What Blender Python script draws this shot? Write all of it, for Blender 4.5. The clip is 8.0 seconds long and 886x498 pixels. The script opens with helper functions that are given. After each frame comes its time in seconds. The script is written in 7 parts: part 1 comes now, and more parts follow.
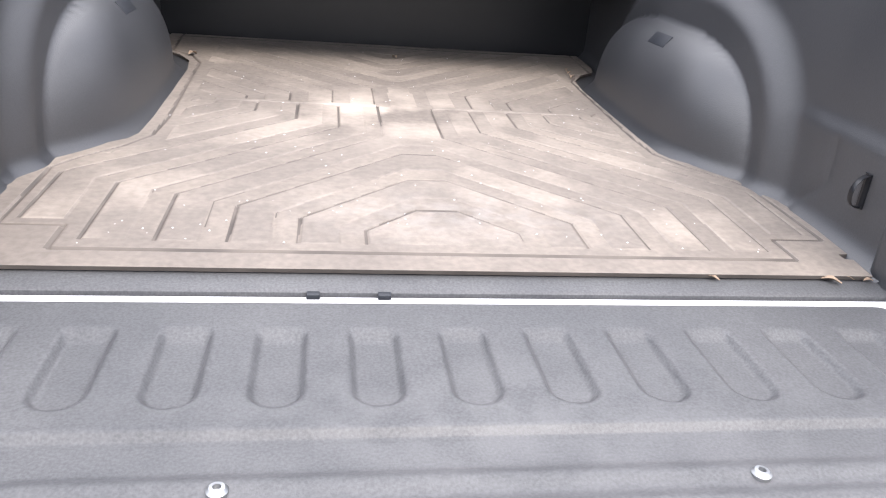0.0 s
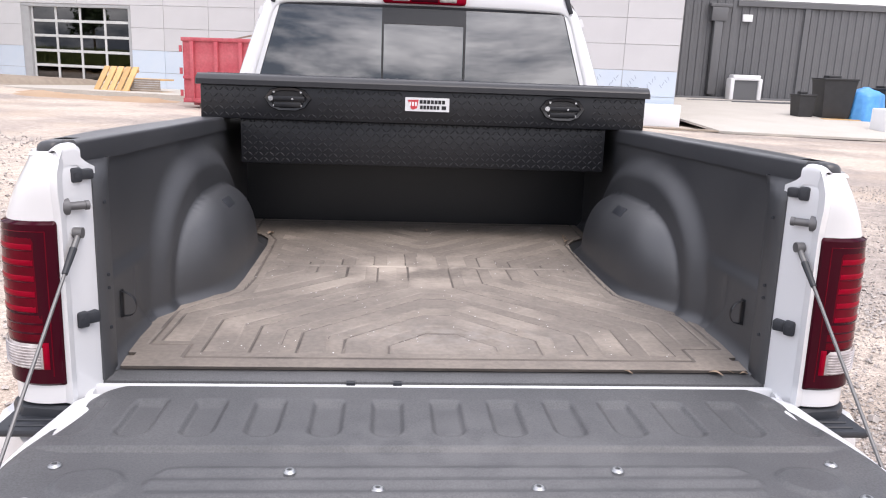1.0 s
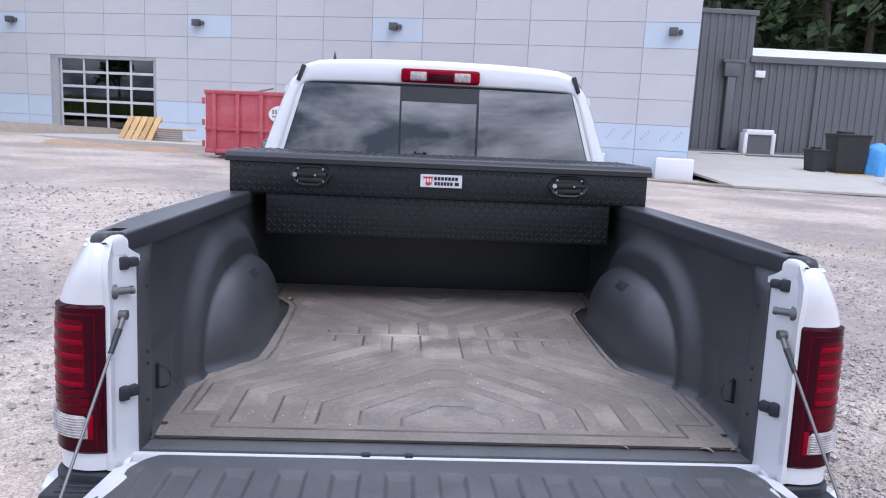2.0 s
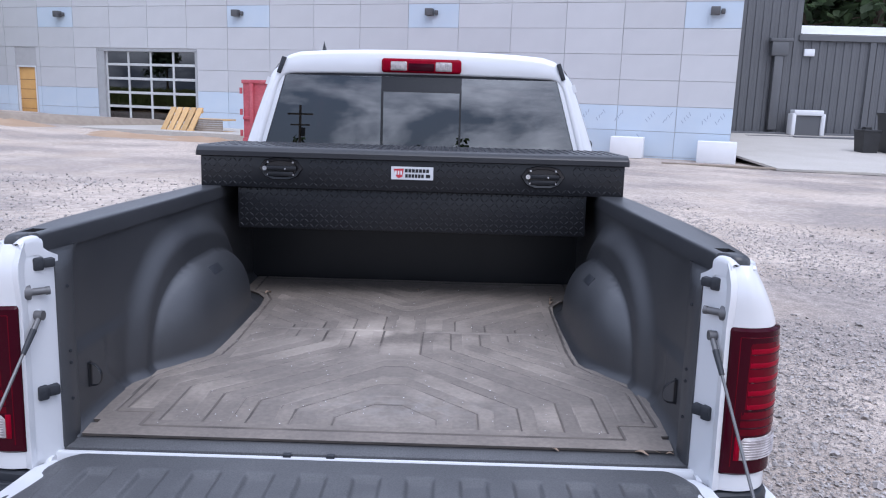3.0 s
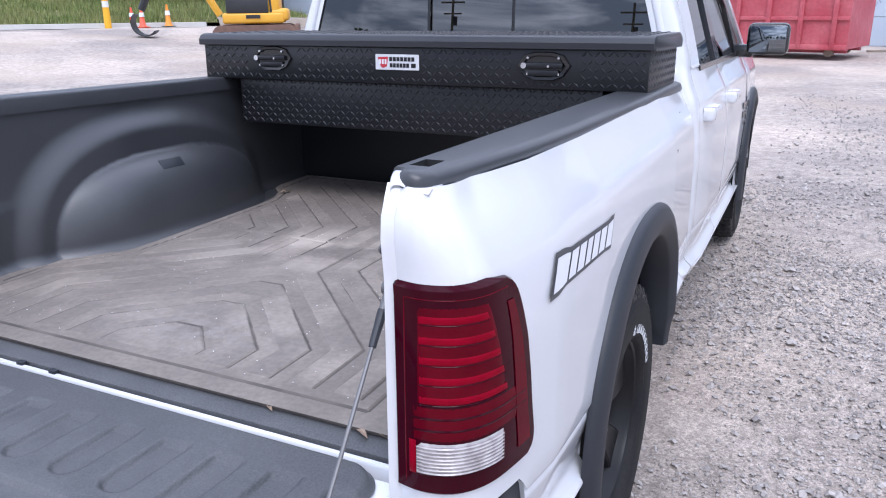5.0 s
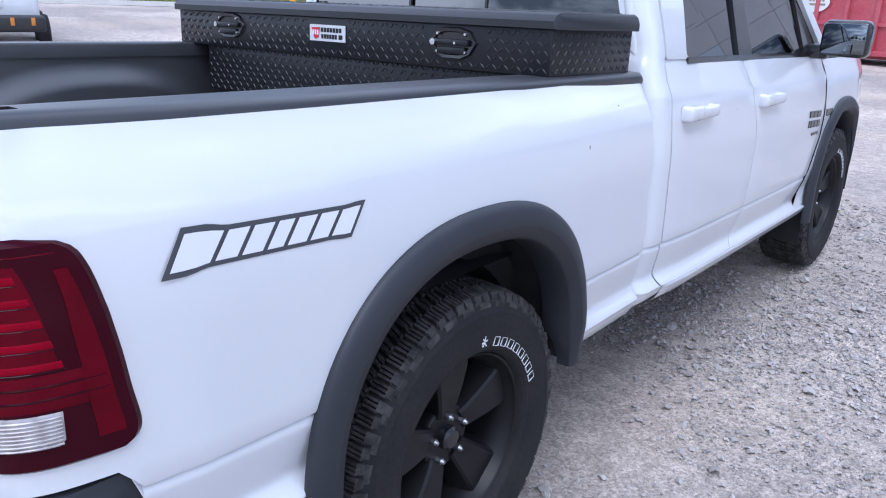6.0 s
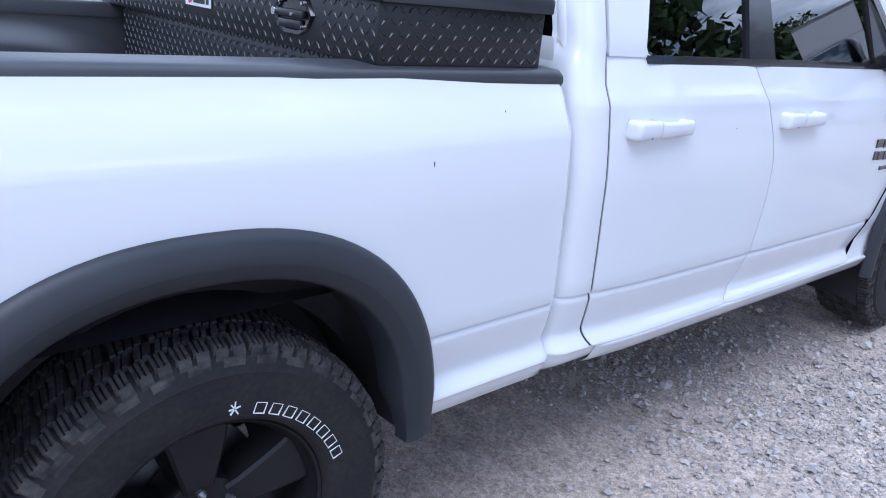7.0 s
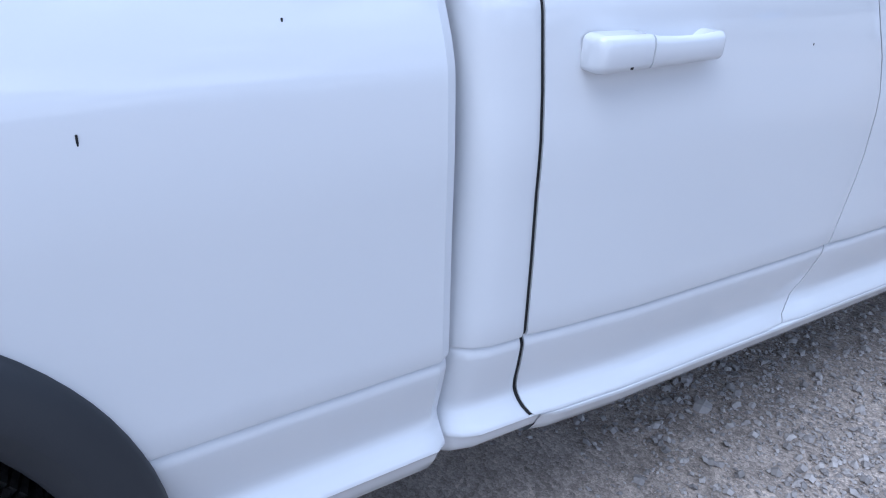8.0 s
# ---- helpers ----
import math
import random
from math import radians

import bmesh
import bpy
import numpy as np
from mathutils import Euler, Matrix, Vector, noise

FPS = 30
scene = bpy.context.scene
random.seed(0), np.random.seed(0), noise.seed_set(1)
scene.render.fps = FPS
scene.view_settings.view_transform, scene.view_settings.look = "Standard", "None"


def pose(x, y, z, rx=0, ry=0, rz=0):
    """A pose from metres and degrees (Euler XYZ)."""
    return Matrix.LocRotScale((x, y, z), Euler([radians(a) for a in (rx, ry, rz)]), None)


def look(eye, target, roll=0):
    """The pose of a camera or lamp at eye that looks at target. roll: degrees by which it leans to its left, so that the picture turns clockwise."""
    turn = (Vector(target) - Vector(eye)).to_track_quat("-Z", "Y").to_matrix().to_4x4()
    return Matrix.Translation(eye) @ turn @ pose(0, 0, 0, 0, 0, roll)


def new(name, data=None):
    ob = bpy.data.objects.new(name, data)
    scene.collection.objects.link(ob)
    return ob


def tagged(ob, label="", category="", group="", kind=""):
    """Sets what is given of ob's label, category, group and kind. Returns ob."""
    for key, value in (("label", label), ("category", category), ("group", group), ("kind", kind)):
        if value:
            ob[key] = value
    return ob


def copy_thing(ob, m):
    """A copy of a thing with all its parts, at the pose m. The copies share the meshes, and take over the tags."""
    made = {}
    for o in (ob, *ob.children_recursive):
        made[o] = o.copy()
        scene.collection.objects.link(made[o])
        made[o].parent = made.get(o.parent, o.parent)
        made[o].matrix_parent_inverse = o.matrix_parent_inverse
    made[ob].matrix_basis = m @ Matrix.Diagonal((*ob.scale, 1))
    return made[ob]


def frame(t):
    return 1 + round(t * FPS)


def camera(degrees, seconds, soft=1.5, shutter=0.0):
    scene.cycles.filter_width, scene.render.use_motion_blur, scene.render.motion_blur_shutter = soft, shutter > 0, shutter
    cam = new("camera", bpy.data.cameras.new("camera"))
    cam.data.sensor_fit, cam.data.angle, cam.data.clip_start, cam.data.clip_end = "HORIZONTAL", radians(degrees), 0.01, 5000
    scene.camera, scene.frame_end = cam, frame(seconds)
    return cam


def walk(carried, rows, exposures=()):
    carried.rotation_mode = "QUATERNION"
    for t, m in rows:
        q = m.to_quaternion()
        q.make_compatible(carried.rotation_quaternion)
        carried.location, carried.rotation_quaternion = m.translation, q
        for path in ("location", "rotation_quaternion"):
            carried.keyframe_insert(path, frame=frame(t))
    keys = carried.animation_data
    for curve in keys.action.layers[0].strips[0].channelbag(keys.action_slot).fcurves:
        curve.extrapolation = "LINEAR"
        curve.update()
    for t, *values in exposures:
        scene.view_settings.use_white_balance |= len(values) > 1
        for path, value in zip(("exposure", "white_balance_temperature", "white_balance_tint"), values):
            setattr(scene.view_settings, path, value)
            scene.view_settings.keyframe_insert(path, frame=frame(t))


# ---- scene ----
cam = camera(60.4, 8.0, soft=1.1)
PATH = [
    (0, (-0.197, -0.994, 1.429), (0.111, 0.783, 0.564), 5.3),
    (0.5, (-0.186, -1.339, 1.504), (0.092, 0.521, 0.823), 2.9),
    (1, (-0.136, -1.614, 1.56), (0.01, 0.328, 1.104), 2.1),
    (1.5, (-0.16, -1.737, 1.636), (-0.04, 0.229, 1.286), 2.3),
    (1.7, (-0.172, -1.761, 1.67), (-0.052, 0.207, 1.336), 2.4),
    (2.8, (0.102, -1.716, 1.691), (0.114, 0.253, 1.339), 2.1),
    (3, (0.161, -1.712, 1.711), (0.149, 0.253, 1.336), 1.6),
    (3.5, (0.346, -1.498, 1.697), (0.282, 0.452, 1.256), 0.2),
    (4, (0.607, -1.368, 1.662), (0.37, 0.551, 1.151), -0.3),
    (4.2, (0.759, -1.318, 1.648), (0.41, 0.573, 1.098), -0.1),
    (5.3, (1.548, -0.842, 1.62), (0.581, 0.793, 0.995), -0.7),
    (5.5, (1.703, -0.74, 1.606), (0.664, 0.85, 0.98), -0.2),
    (6, (1.965, -0.396, 1.56), (0.774, 1.079, 0.926), 1.4),
    (6.5, (2.078, 0.032, 1.559), (0.768, 1.397, 0.911), 3.0),
    (7, (2.144, 0.5, 1.538), (0.723, 1.733, 0.858), 4.4),
    (7.5, (1.985, 0.933, 1.498), (0.497, 2.047, 0.758), 4.9),
    (8, (1.729, 1.396, 1.415), (0.248, 2.391, 0.511), 2.5),
]
EXPOSURES = [(0.0, 1.75, 6700, 14), (0.5, 1.5, 6800, 15), (1.0, 0.95, 6700, 16), (1.5, 0.6, 5950, 17), (3.0, 0.45, 5600, 16), (3.5, 0.65, 5650, 16), (4.2, 0.8, 5700, 16), (5.5, 0.65, 5600, 16), (6.0, 0.6, 5300, 15), (6.5, 0.6, 5200, 15), (7.0, 0.65, 5150, 14), (7.5, 0.6, 5100, 14), (8.0, 0.35, 5050, 11)]
walk(cam, [(t, look(eye, target, roll)) for t, eye, target, roll in PATH], EXPOSURES)

# ---- world, sun, exposure ----
world = bpy.data.worlds.new("sky")
scene.world = world
world.use_nodes = True
wn, wl = world.node_tree.nodes, world.node_tree.links
wn.clear()
w_out = wn.new("ShaderNodeOutputWorld")
w_bg = wn.new("ShaderNodeBackground")
w_sky = wn.new("ShaderNodeTexSky")
w_sky.sky_type = "NISHITA"
w_sky.sun_disc = False
w_sky.sun_elevation = radians(58)
w_sky.sun_rotation = radians(150)
w_sky.air_density, w_sky.dust_density = 1.2, 2.0
w_tc = wn.new("ShaderNodeTexCoord")
w_map = wn.new("ShaderNodeMapping")
w_map.inputs["Scale"].default_value = (1.0, 1.0, 2.6)
w_noise = wn.new("ShaderNodeTexNoise")
w_noise.inputs["Scale"].default_value = 2.3
w_noise.inputs["Detail"].default_value = 9
w_noise.inputs["Roughness"].default_value = 0.62
w_noise.inputs["Distortion"].default_value = 0.5
w_ramp = wn.new("ShaderNodeValToRGB")
w_ramp.color_ramp.elements[0].position = 0.44
w_ramp.color_ramp.elements[0].color = (1.5, 1.8, 2.4, 1)
w_ramp.color_ramp.elements[1].position = 0.60
w_ramp.color_ramp.elements[1].color = (11.5, 11.7, 12.2, 1)
w_mix = wn.new("ShaderNodeMixRGB")
w_mix.inputs["Fac"].default_value = 0.86
wl.new(w_tc.outputs["Generated"], w_map.inputs["Vector"])
wl.new(w_map.outputs["Vector"], w_noise.inputs["Vector"])
wl.new(w_noise.outputs["Fac"], w_ramp.inputs["Fac"])
wl.new(w_sky.outputs["Color"], w_mix.inputs["Color1"])
wl.new(w_ramp.outputs["Color"], w_mix.inputs["Color2"])
# an overcast sky is brighter overhead than at the horizon
w_sep = wn.new("ShaderNodeSeparateXYZ")
w_up = wn.new("ShaderNodeMapRange")
w_up.inputs["To Min"].default_value, w_up.inputs["To Max"].default_value = 0.70, 1.32
w_mul = wn.new("ShaderNodeMixRGB")
w_mul.blend_type = "MULTIPLY"
w_mul.inputs["Fac"].default_value = 1.0
wl.new(w_tc.outputs["Generated"], w_sep.inputs["Vector"])
wl.new(w_sep.outputs["Z"], w_up.inputs["Value"])
wl.new(w_mix.outputs["Color"], w_mul.inputs["Color1"])
wl.new(w_up.outputs["Result"], w_mul.inputs["Color2"])
wl.new(w_mul.outputs["Color"], w_bg.inputs["Color"])
w_bg.inputs["Strength"].default_value = 0.15
wl.new(w_bg.outputs["Background"], w_out.inputs["Surface"])

sun = new("sun", bpy.data.lights.new("sun", "SUN"))
sun.data.energy = 1.3
sun.data.angle = radians(38)
sun.data.color = (1.0, 0.95, 0.88)
sun.matrix_world = look((6, -10, 20), (0, 1.5, 0))


# ---- materials ----
def mat(name, base, rough=0.6, metal=0.0, second=None, amount=0.5, scale=3.0, detail=6.0, bump=0.0, bump_scale=60.0, coat=0.0,
        fine=0.0, fine_scale=80.0, by_object=0.0, by_island=0.0, spec=0.5, lo=0.35, hi=0.7, rough_var=0.0):
    """A principled surface: base and second colour mixed by a noise, fine grain on top, relief and wear in the gloss."""
    m = bpy.data.materials.new(name)
    m.use_nodes = True
    n, l = m.node_tree.nodes, m.node_tree.links
    p = n["Principled BSDF"]
    p.inputs["Roughness"].default_value = rough
    p.inputs["Metallic"].default_value = metal
    p.inputs["Coat Weight"].default_value = coat
    p.inputs["Coat Roughness"].default_value = 0.04
    p.inputs["Specular IOR Level"].default_value = spec
    tc = n.new("ShaderNodeTexCoord")
    out = None
    if second is None:
        second = tuple(c * 0.8 for c in base)
    a = n.new("ShaderNodeTexNoise")
    a.inputs["Scale"].default_value = scale
    a.inputs["Detail"].default_value = detail
    l.new(tc.outputs["Object"], a.inputs["Vector"])
    r = n.new("ShaderNodeMapRange")
    r.inputs["From Min"].default_value, r.inputs["From Max"].default_value = lo, hi
    r.inputs["To Max"].default_value = amount
    l.new(a.outputs["Fac"], r.inputs["Value"])
    mix = n.new("ShaderNodeMixRGB")
    mix.inputs["Color1"].default_value = (*base, 1)
    mix.inputs["Color2"].default_value = (*second, 1)
    l.new(r.outputs["Result"], mix.inputs["Fac"])
    out = mix.outputs["Color"]
    b = n.new("ShaderNodeTexNoise")
    b.inputs["Scale"].default_value = fine_scale
    b.inputs["Detail"].default_value = 4
    l.new(tc.outputs["Object"], b.inputs["Vector"])
    if fine:
        g = n.new("ShaderNodeMapRange")
        g.inputs["From Min"].default_value, g.inputs["From Max"].default_value = 0.3, 0.7
        g.inputs["To Min"].default_value, g.inputs["To Max"].default_value = 1 - fine, 1 + fine
        l.new(b.outputs["Fac"], g.inputs["Value"])
        v = n.new("ShaderNodeMixRGB")
        v.blend_type = "MULTIPLY"
        v.inputs["Fac"].default_value = 1
        l.new(out, v.inputs["Color1"])
        l.new(g.outputs["Result"], v.inputs["Color2"])
        out = v.outputs["Color"]
    for weight, node, socket in ((by_object, "ShaderNodeObjectInfo", "Random"), (by_island, "ShaderNodeNewGeometry", "Random Per Island")):
        if weight:
            o = n.new(node)
            g = n.new("ShaderNodeMapRange")
            g.inputs["To Min"].default_value, g.inputs["To Max"].default_value = 1 - weight, 1 + weight
            l.new(o.outputs[socket], g.inputs["Value"])
            v = n.new("ShaderNodeMixRGB")
            v.blend_type = "MULTIPLY"
            v.inputs["Fac"].default_value = 1
            l.new(out, v.inputs["Color1"])
            l.new(g.outputs["Result"], v.inputs["Color2"])
            out = v.outputs["Color"]
    l.new(out, p.inputs["Base Color"])
    if rough_var:
        g = n.new("ShaderNodeMapRange")
        g.inputs["From Min"].default_value, g.inputs["From Max"].default_value = 0.3, 0.7
        g.inputs["To Min"].default_value, g.inputs["To Max"].default_value = rough - rough_var, rough + rough_var
        l.new(a.outputs["Fac"], g.inputs["Value"])
        l.new(g.outputs["Result"], p.inputs["Roughness"])
    if bump:
        c = n.new("ShaderNodeTexNoise")
        c.inputs["Scale"].default_value = bump_scale
        c.inputs["Detail"].default_value = 3
        l.new(tc.outputs["Object"], c.inputs["Vector"])
        k = n.new("ShaderNodeBump")
        k.inputs["Strength"].default_value = bump
        k.inputs["Distance"].default_value = 0.35 / bump_scale
        l.new(c.outputs["Fac"], k.inputs["Height"])
        l.new(k.outputs["Normal"], p.inputs["Normal"])
    return m


def worn(m, centre, radius, colour, amount, scale):
    """Pale worn dust round a place, broken up by a noise."""
    n, l = m.node_tree.nodes, m.node_tree.links
    p = n["Principled BSDF"]
    was = p.inputs["Base Color"].links[0].from_socket
    tc, mp, gr, ns, rg, mul, mx = [n.new("ShaderNode" + k) for k in ("TexCoord", "Mapping", "TexGradient", "TexNoise", "MapRange", "Math", "MixRGB")]
    mp.inputs["Location"].default_value = tuple(-c / r for c, r in zip(centre, radius))
    mp.inputs["Scale"].default_value = tuple(1 / r for r in radius)
    gr.gradient_type = "QUADRATIC_SPHERE"
    ns.inputs["Scale"].default_value = scale
    ns.inputs["Detail"].default_value = 7
    rg.inputs["From Min"].default_value, rg.inputs["From Max"].default_value = 0.40, 0.60
    rg.inputs["To Max"].default_value = amount
    mul.operation = "MULTIPLY"
    l.new(tc.outputs["Object"], mp.inputs["Vector"])
    l.new(mp.outputs["Vector"], gr.inputs["Vector"])
    l.new(tc.outputs["Object"], ns.inputs["Vector"])
    l.new(ns.outputs["Fac"], rg.inputs["Value"])
    l.new(gr.outputs["Fac"], mul.inputs[0])
    l.new(rg.outputs["Result"], mul.inputs[1])
    l.new(mul.outputs["Value"], mx.inputs["Fac"])
    l.new(was, mx.inputs["Color1"])
    mx.inputs["Color2"].default_value = (*colour, 1)
    l.new(mx.outputs["Color"], p.inputs["Base Color"])


def pebbled(m, scale, low, high, relief, tint=None, tint_scale=1.0, tint_amount=0.6):
    """Small stones too fine to build: cells of varied tone with relief, and patches of another soil."""
    n, l = m.node_tree.nodes, m.node_tree.links
    p = n["Principled BSDF"]
    out = p.inputs["Base Color"].links[0].from_socket
    tc = n.new("ShaderNodeTexCoord")
    if tint:
        ns, rg, mx = n.new("ShaderNodeTexNoise"), n.new("ShaderNodeMapRange"), n.new("ShaderNodeMixRGB")
        ns.inputs["Scale"].default_value, ns.inputs["Detail"].default_value = tint_scale, 8
        rg.inputs["From Min"].default_value, rg.inputs["From Max"].default_value = 0.50, 0.68
        rg.inputs["To Max"].default_value = tint_amount
        l.new(tc.outputs["Object"], ns.inputs["Vector"])
        l.new(ns.outputs["Fac"], rg.inputs["Value"])
        l.new(rg.outputs["Result"], mx.inputs["Fac"])
        l.new(out, mx.inputs["Color1"])
        mx.inputs["Color2"].default_value = (*tint, 1)
        out = mx.outputs["Color"]
    height = None
    for k in (1.0, 2.7):
        vo, sp, rg, mx = n.new("ShaderNodeTexVoronoi"), n.new("ShaderNodeSeparateColor"), n.new("ShaderNodeMapRange"), n.new("ShaderNodeMixRGB")
        vo.inputs["Scale"].default_value = scale * k
        l.new(tc.outputs["Object"], vo.inputs["Vector"])
        l.new(vo.outputs["Color"], sp.inputs["Color"])
        rg.inputs["To Min"].default_value, rg.inputs["To Max"].default_value = low, high
        l.new(sp.outputs["Red"], rg.inputs["Value"])
        mx.blend_type = "MULTIPLY"
        mx.inputs["Fac"].default_value = 1.0
        l.new(out, mx.inputs["Color1"])
        l.new(rg.outputs["Result"], mx.inputs["Color2"])
        out = mx.outputs["Color"]
        b = n.new("ShaderNodeBump")
        b.invert = True
        b.inputs["Strength"].default_value = relief
        b.inputs["Distance"].default_value = 0.5 / (scale * k)
        l.new(vo.outputs["Distance"], b.inputs["Height"])
        if height is not None:
            l.new(height, b.inputs["Normal"])
        height = b.outputs["Normal"]
    l.new(out, p.inputs["Base Color"])
    l.new(height, p.inputs["Normal"])


def glass(name, tint, ior=1.5, gloss=1.0, rough=0.0):
    """A thin pane: tinted see-through with a mirror reflection by Fresnel."""
    m = bpy.data.materials.new(name)
    m.use_nodes = True
    n, l = m.node_tree.nodes, m.node_tree.links
    n.clear()
    o, mix = n.new("ShaderNodeOutputMaterial"), n.new("ShaderNodeMixShader")
    t, g, f = n.new("ShaderNodeBsdfTransparent"), n.new("ShaderNodeBsdfGlossy"), n.new("ShaderNodeFresnel")
    t.inputs["Color"].default_value = (*tint, 1)
    g.inputs["Roughness"].default_value = rough
    g.inputs["Color"].default_value = (gloss, gloss, gloss, 1)
    f.inputs["IOR"].default_value = ior
    l.new(f.outputs["Fac"], mix.inputs["Fac"])
    l.new(t.outputs["BSDF"], mix.inputs[1])
    l.new(g.outputs["BSDF"], mix.inputs[2])
    l.new(mix.outputs["Shader"], o.inputs["Surface"])
    return m


PAINT = mat("white_car_paint", (0.645, 0.657, 0.680), 0.38, coat=1.0, second=(0.620, 0.632, 0.655), amount=0.5, scale=1.2)
LINER = mat("spray_bed_liner", (0.029, 0.031, 0.036), 0.45, spec=1.0, second=(0.043, 0.045, 0.050), amount=0.8, scale=2.5, bump=0.35, bump_scale=420, fine=0.15, fine_scale=300, rough_var=0.06)
GATE_LINER = mat("tailgate_liner", (0.064, 0.066, 0.071), 0.50, second=(0.098, 0.099, 0.103), amount=0.6, scale=5.0, bump=0.4, bump_scale=500, fine=0.25, fine_scale=260)
# dark tone for grooves and cut edge, their shade put into the colour
SHADED_RUBBER = mat("shaded_rubber", (0.070, 0.060, 0.054), 0.7, second=(0.160, 0.137, 0.120), amount=0.8, scale=9)
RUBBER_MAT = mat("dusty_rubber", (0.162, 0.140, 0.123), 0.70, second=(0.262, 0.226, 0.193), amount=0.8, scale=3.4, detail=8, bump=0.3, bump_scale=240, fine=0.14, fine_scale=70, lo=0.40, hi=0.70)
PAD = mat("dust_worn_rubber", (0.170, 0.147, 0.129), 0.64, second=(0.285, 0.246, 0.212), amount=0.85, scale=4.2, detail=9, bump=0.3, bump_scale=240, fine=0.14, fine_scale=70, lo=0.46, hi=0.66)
worn(GATE_LINER, (0.0, -0.32, 0.87), (0.9, 0.32, 0.5), (0.16, 0.16, 0.165), 0.35, 16.0)
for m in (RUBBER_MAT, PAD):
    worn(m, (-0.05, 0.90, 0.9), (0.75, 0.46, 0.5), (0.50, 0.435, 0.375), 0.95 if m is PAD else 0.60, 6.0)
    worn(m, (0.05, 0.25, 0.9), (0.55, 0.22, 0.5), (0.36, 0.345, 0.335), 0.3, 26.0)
BLACK_PLASTIC = mat("black_plastic", (0.019, 0.022, 0.028), 0.50, spec=0.42, second=(0.028, 0.031, 0.038), amount=0.7, bump=0.15, bump_scale=500)
LID_BLACK = mat("lid_powder_coat", (0.018, 0.019, 0.023), 0.34, spec=0.45, second=(0.027, 0.028, 0.032), amount=0.6, scale=5, bump=0.1, bump_scale=300)
RAIL_PLASTIC = mat("rail_plastic", (0.036, 0.038, 0.043), 0.36, second=(0.05, 0.052, 0.057), amount=0.7, bump=0.2, bump_scale=600)
GLOSS_BLACK = mat("gloss_black", (0.012, 0.012, 0.014), 0.2, coat=0.3)
# lighter than the box itself: the bars' highlights are put into the colour
BAR_BLACK = mat("highlit_bar_black", (0.016, 0.017, 0.020), 0.30, second=(0.03, 0.031, 0.034), amount=0.6, scale=9)
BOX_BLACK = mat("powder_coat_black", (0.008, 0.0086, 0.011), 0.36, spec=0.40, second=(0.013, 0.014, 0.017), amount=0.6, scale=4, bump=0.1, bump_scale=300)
DARK = mat("dark_void", (0.008, 0.008, 0.009), 0.8)
TYRE = mat("tyre_rubber", (0.015, 0.015, 0.017), 0.72, spec=0.22, second=(0.03, 0.028, 0.026), amount=0.6, scale=7, bump=0.3, bump_scale=140, fine=0.2)
TREAD = mat("tread_rubber", (0.022, 0.0215, 0.022), 0.75, spec=0.3, second=(0.090, 0.085, 0.081), amount=0.7, scale=30, bump=0.3, bump_scale=160, fine=0.25)
RIM = mat("satin_black_rim", (0.006, 0.006, 0.007), 0.40, spec=0.3, second=(0.016, 0.016, 0.017), amount=0.5, scale=6)
CABLE = mat("dull_cable_steel", (0.16, 0.16, 0.165), 0.5, metal=0.6)
CHROME = mat("bright_steel", (0.72, 0.73, 0.75), 0.22, metal=1.0)
STEEL = mat("zinc_steel", (0.40, 0.41, 0.42), 0.45, metal=1.0)
WHITE_PRINT = mat("white_print", (0.75, 0.76, 0.78), 0.5)
DECAL_GREY = mat("dark_grey_decal", (0.055, 0.06, 0.07), 0.4)
RED_PRINT = mat("red_print", (0.50, 0.03, 0.045), 0.5)
SILVER_PRINT = mat("silver_plate", (0.66, 0.67, 0.69), 0.35)
LAMP_RED_DARK = mat("dark_red_lens", (0.034, 0.0005, 0.006), 0.10, spec=0.12)
LAMP_RED_MID = mat("mid_red_lens", (0.105, 0.0005, 0.008), 0.16, spec=0.10, second=(0.06, 0.0004, 0.005), amount=0.7, scale=14)
LAMP_RED = mat("red_lens", (0.24, 0.0008, 0.014), 0.30, spec=0.06, second=(0.14, 0.0006, 0.008), amount=0.6, scale=30)
LAMP_CLEAR = mat("clear_ribbed_lens", (0.46, 0.425, 0.42), 0.18, coat=0.6, second=(0.24, 0.21, 0.21), amount=0.9, scale=45)
TINTED = glass("tinted_glass", (0.10, 0.105, 0.11), 2.45)
SIDE_GLASS = glass("side_glass", (0.16, 0.175, 0.19), 2.5)
MIRROR = mat("mirror_glass", (0.20, 0.22, 0.24), 0.03, metal=1.0)
CLOTH = mat("seat_cloth", (0.045, 0.045, 0.05), 0.9, bump=0.3, bump_scale=300)
YELLOW_LABEL = mat("yellow_label", (0.72, 0.62, 0.18), 0.5)


# ---- building helpers ----
def grid(bm, rows, close_u=False, flip=False):
    """Faces between rows of points."""
    vs = [[bm.verts.new(p) for p in row] for row in rows]
    for a, b in zip(vs, vs[1:]):
        n = len(a)
        for i in range(n if close_u else n - 1):
            q = (a[i], a[(i + 1) % n], b[(i + 1) % n], b[i])
            if len({tuple(v.co) for v in q}) > 2:
                bm.faces.new(q[::-1] if flip else q)
    return vs


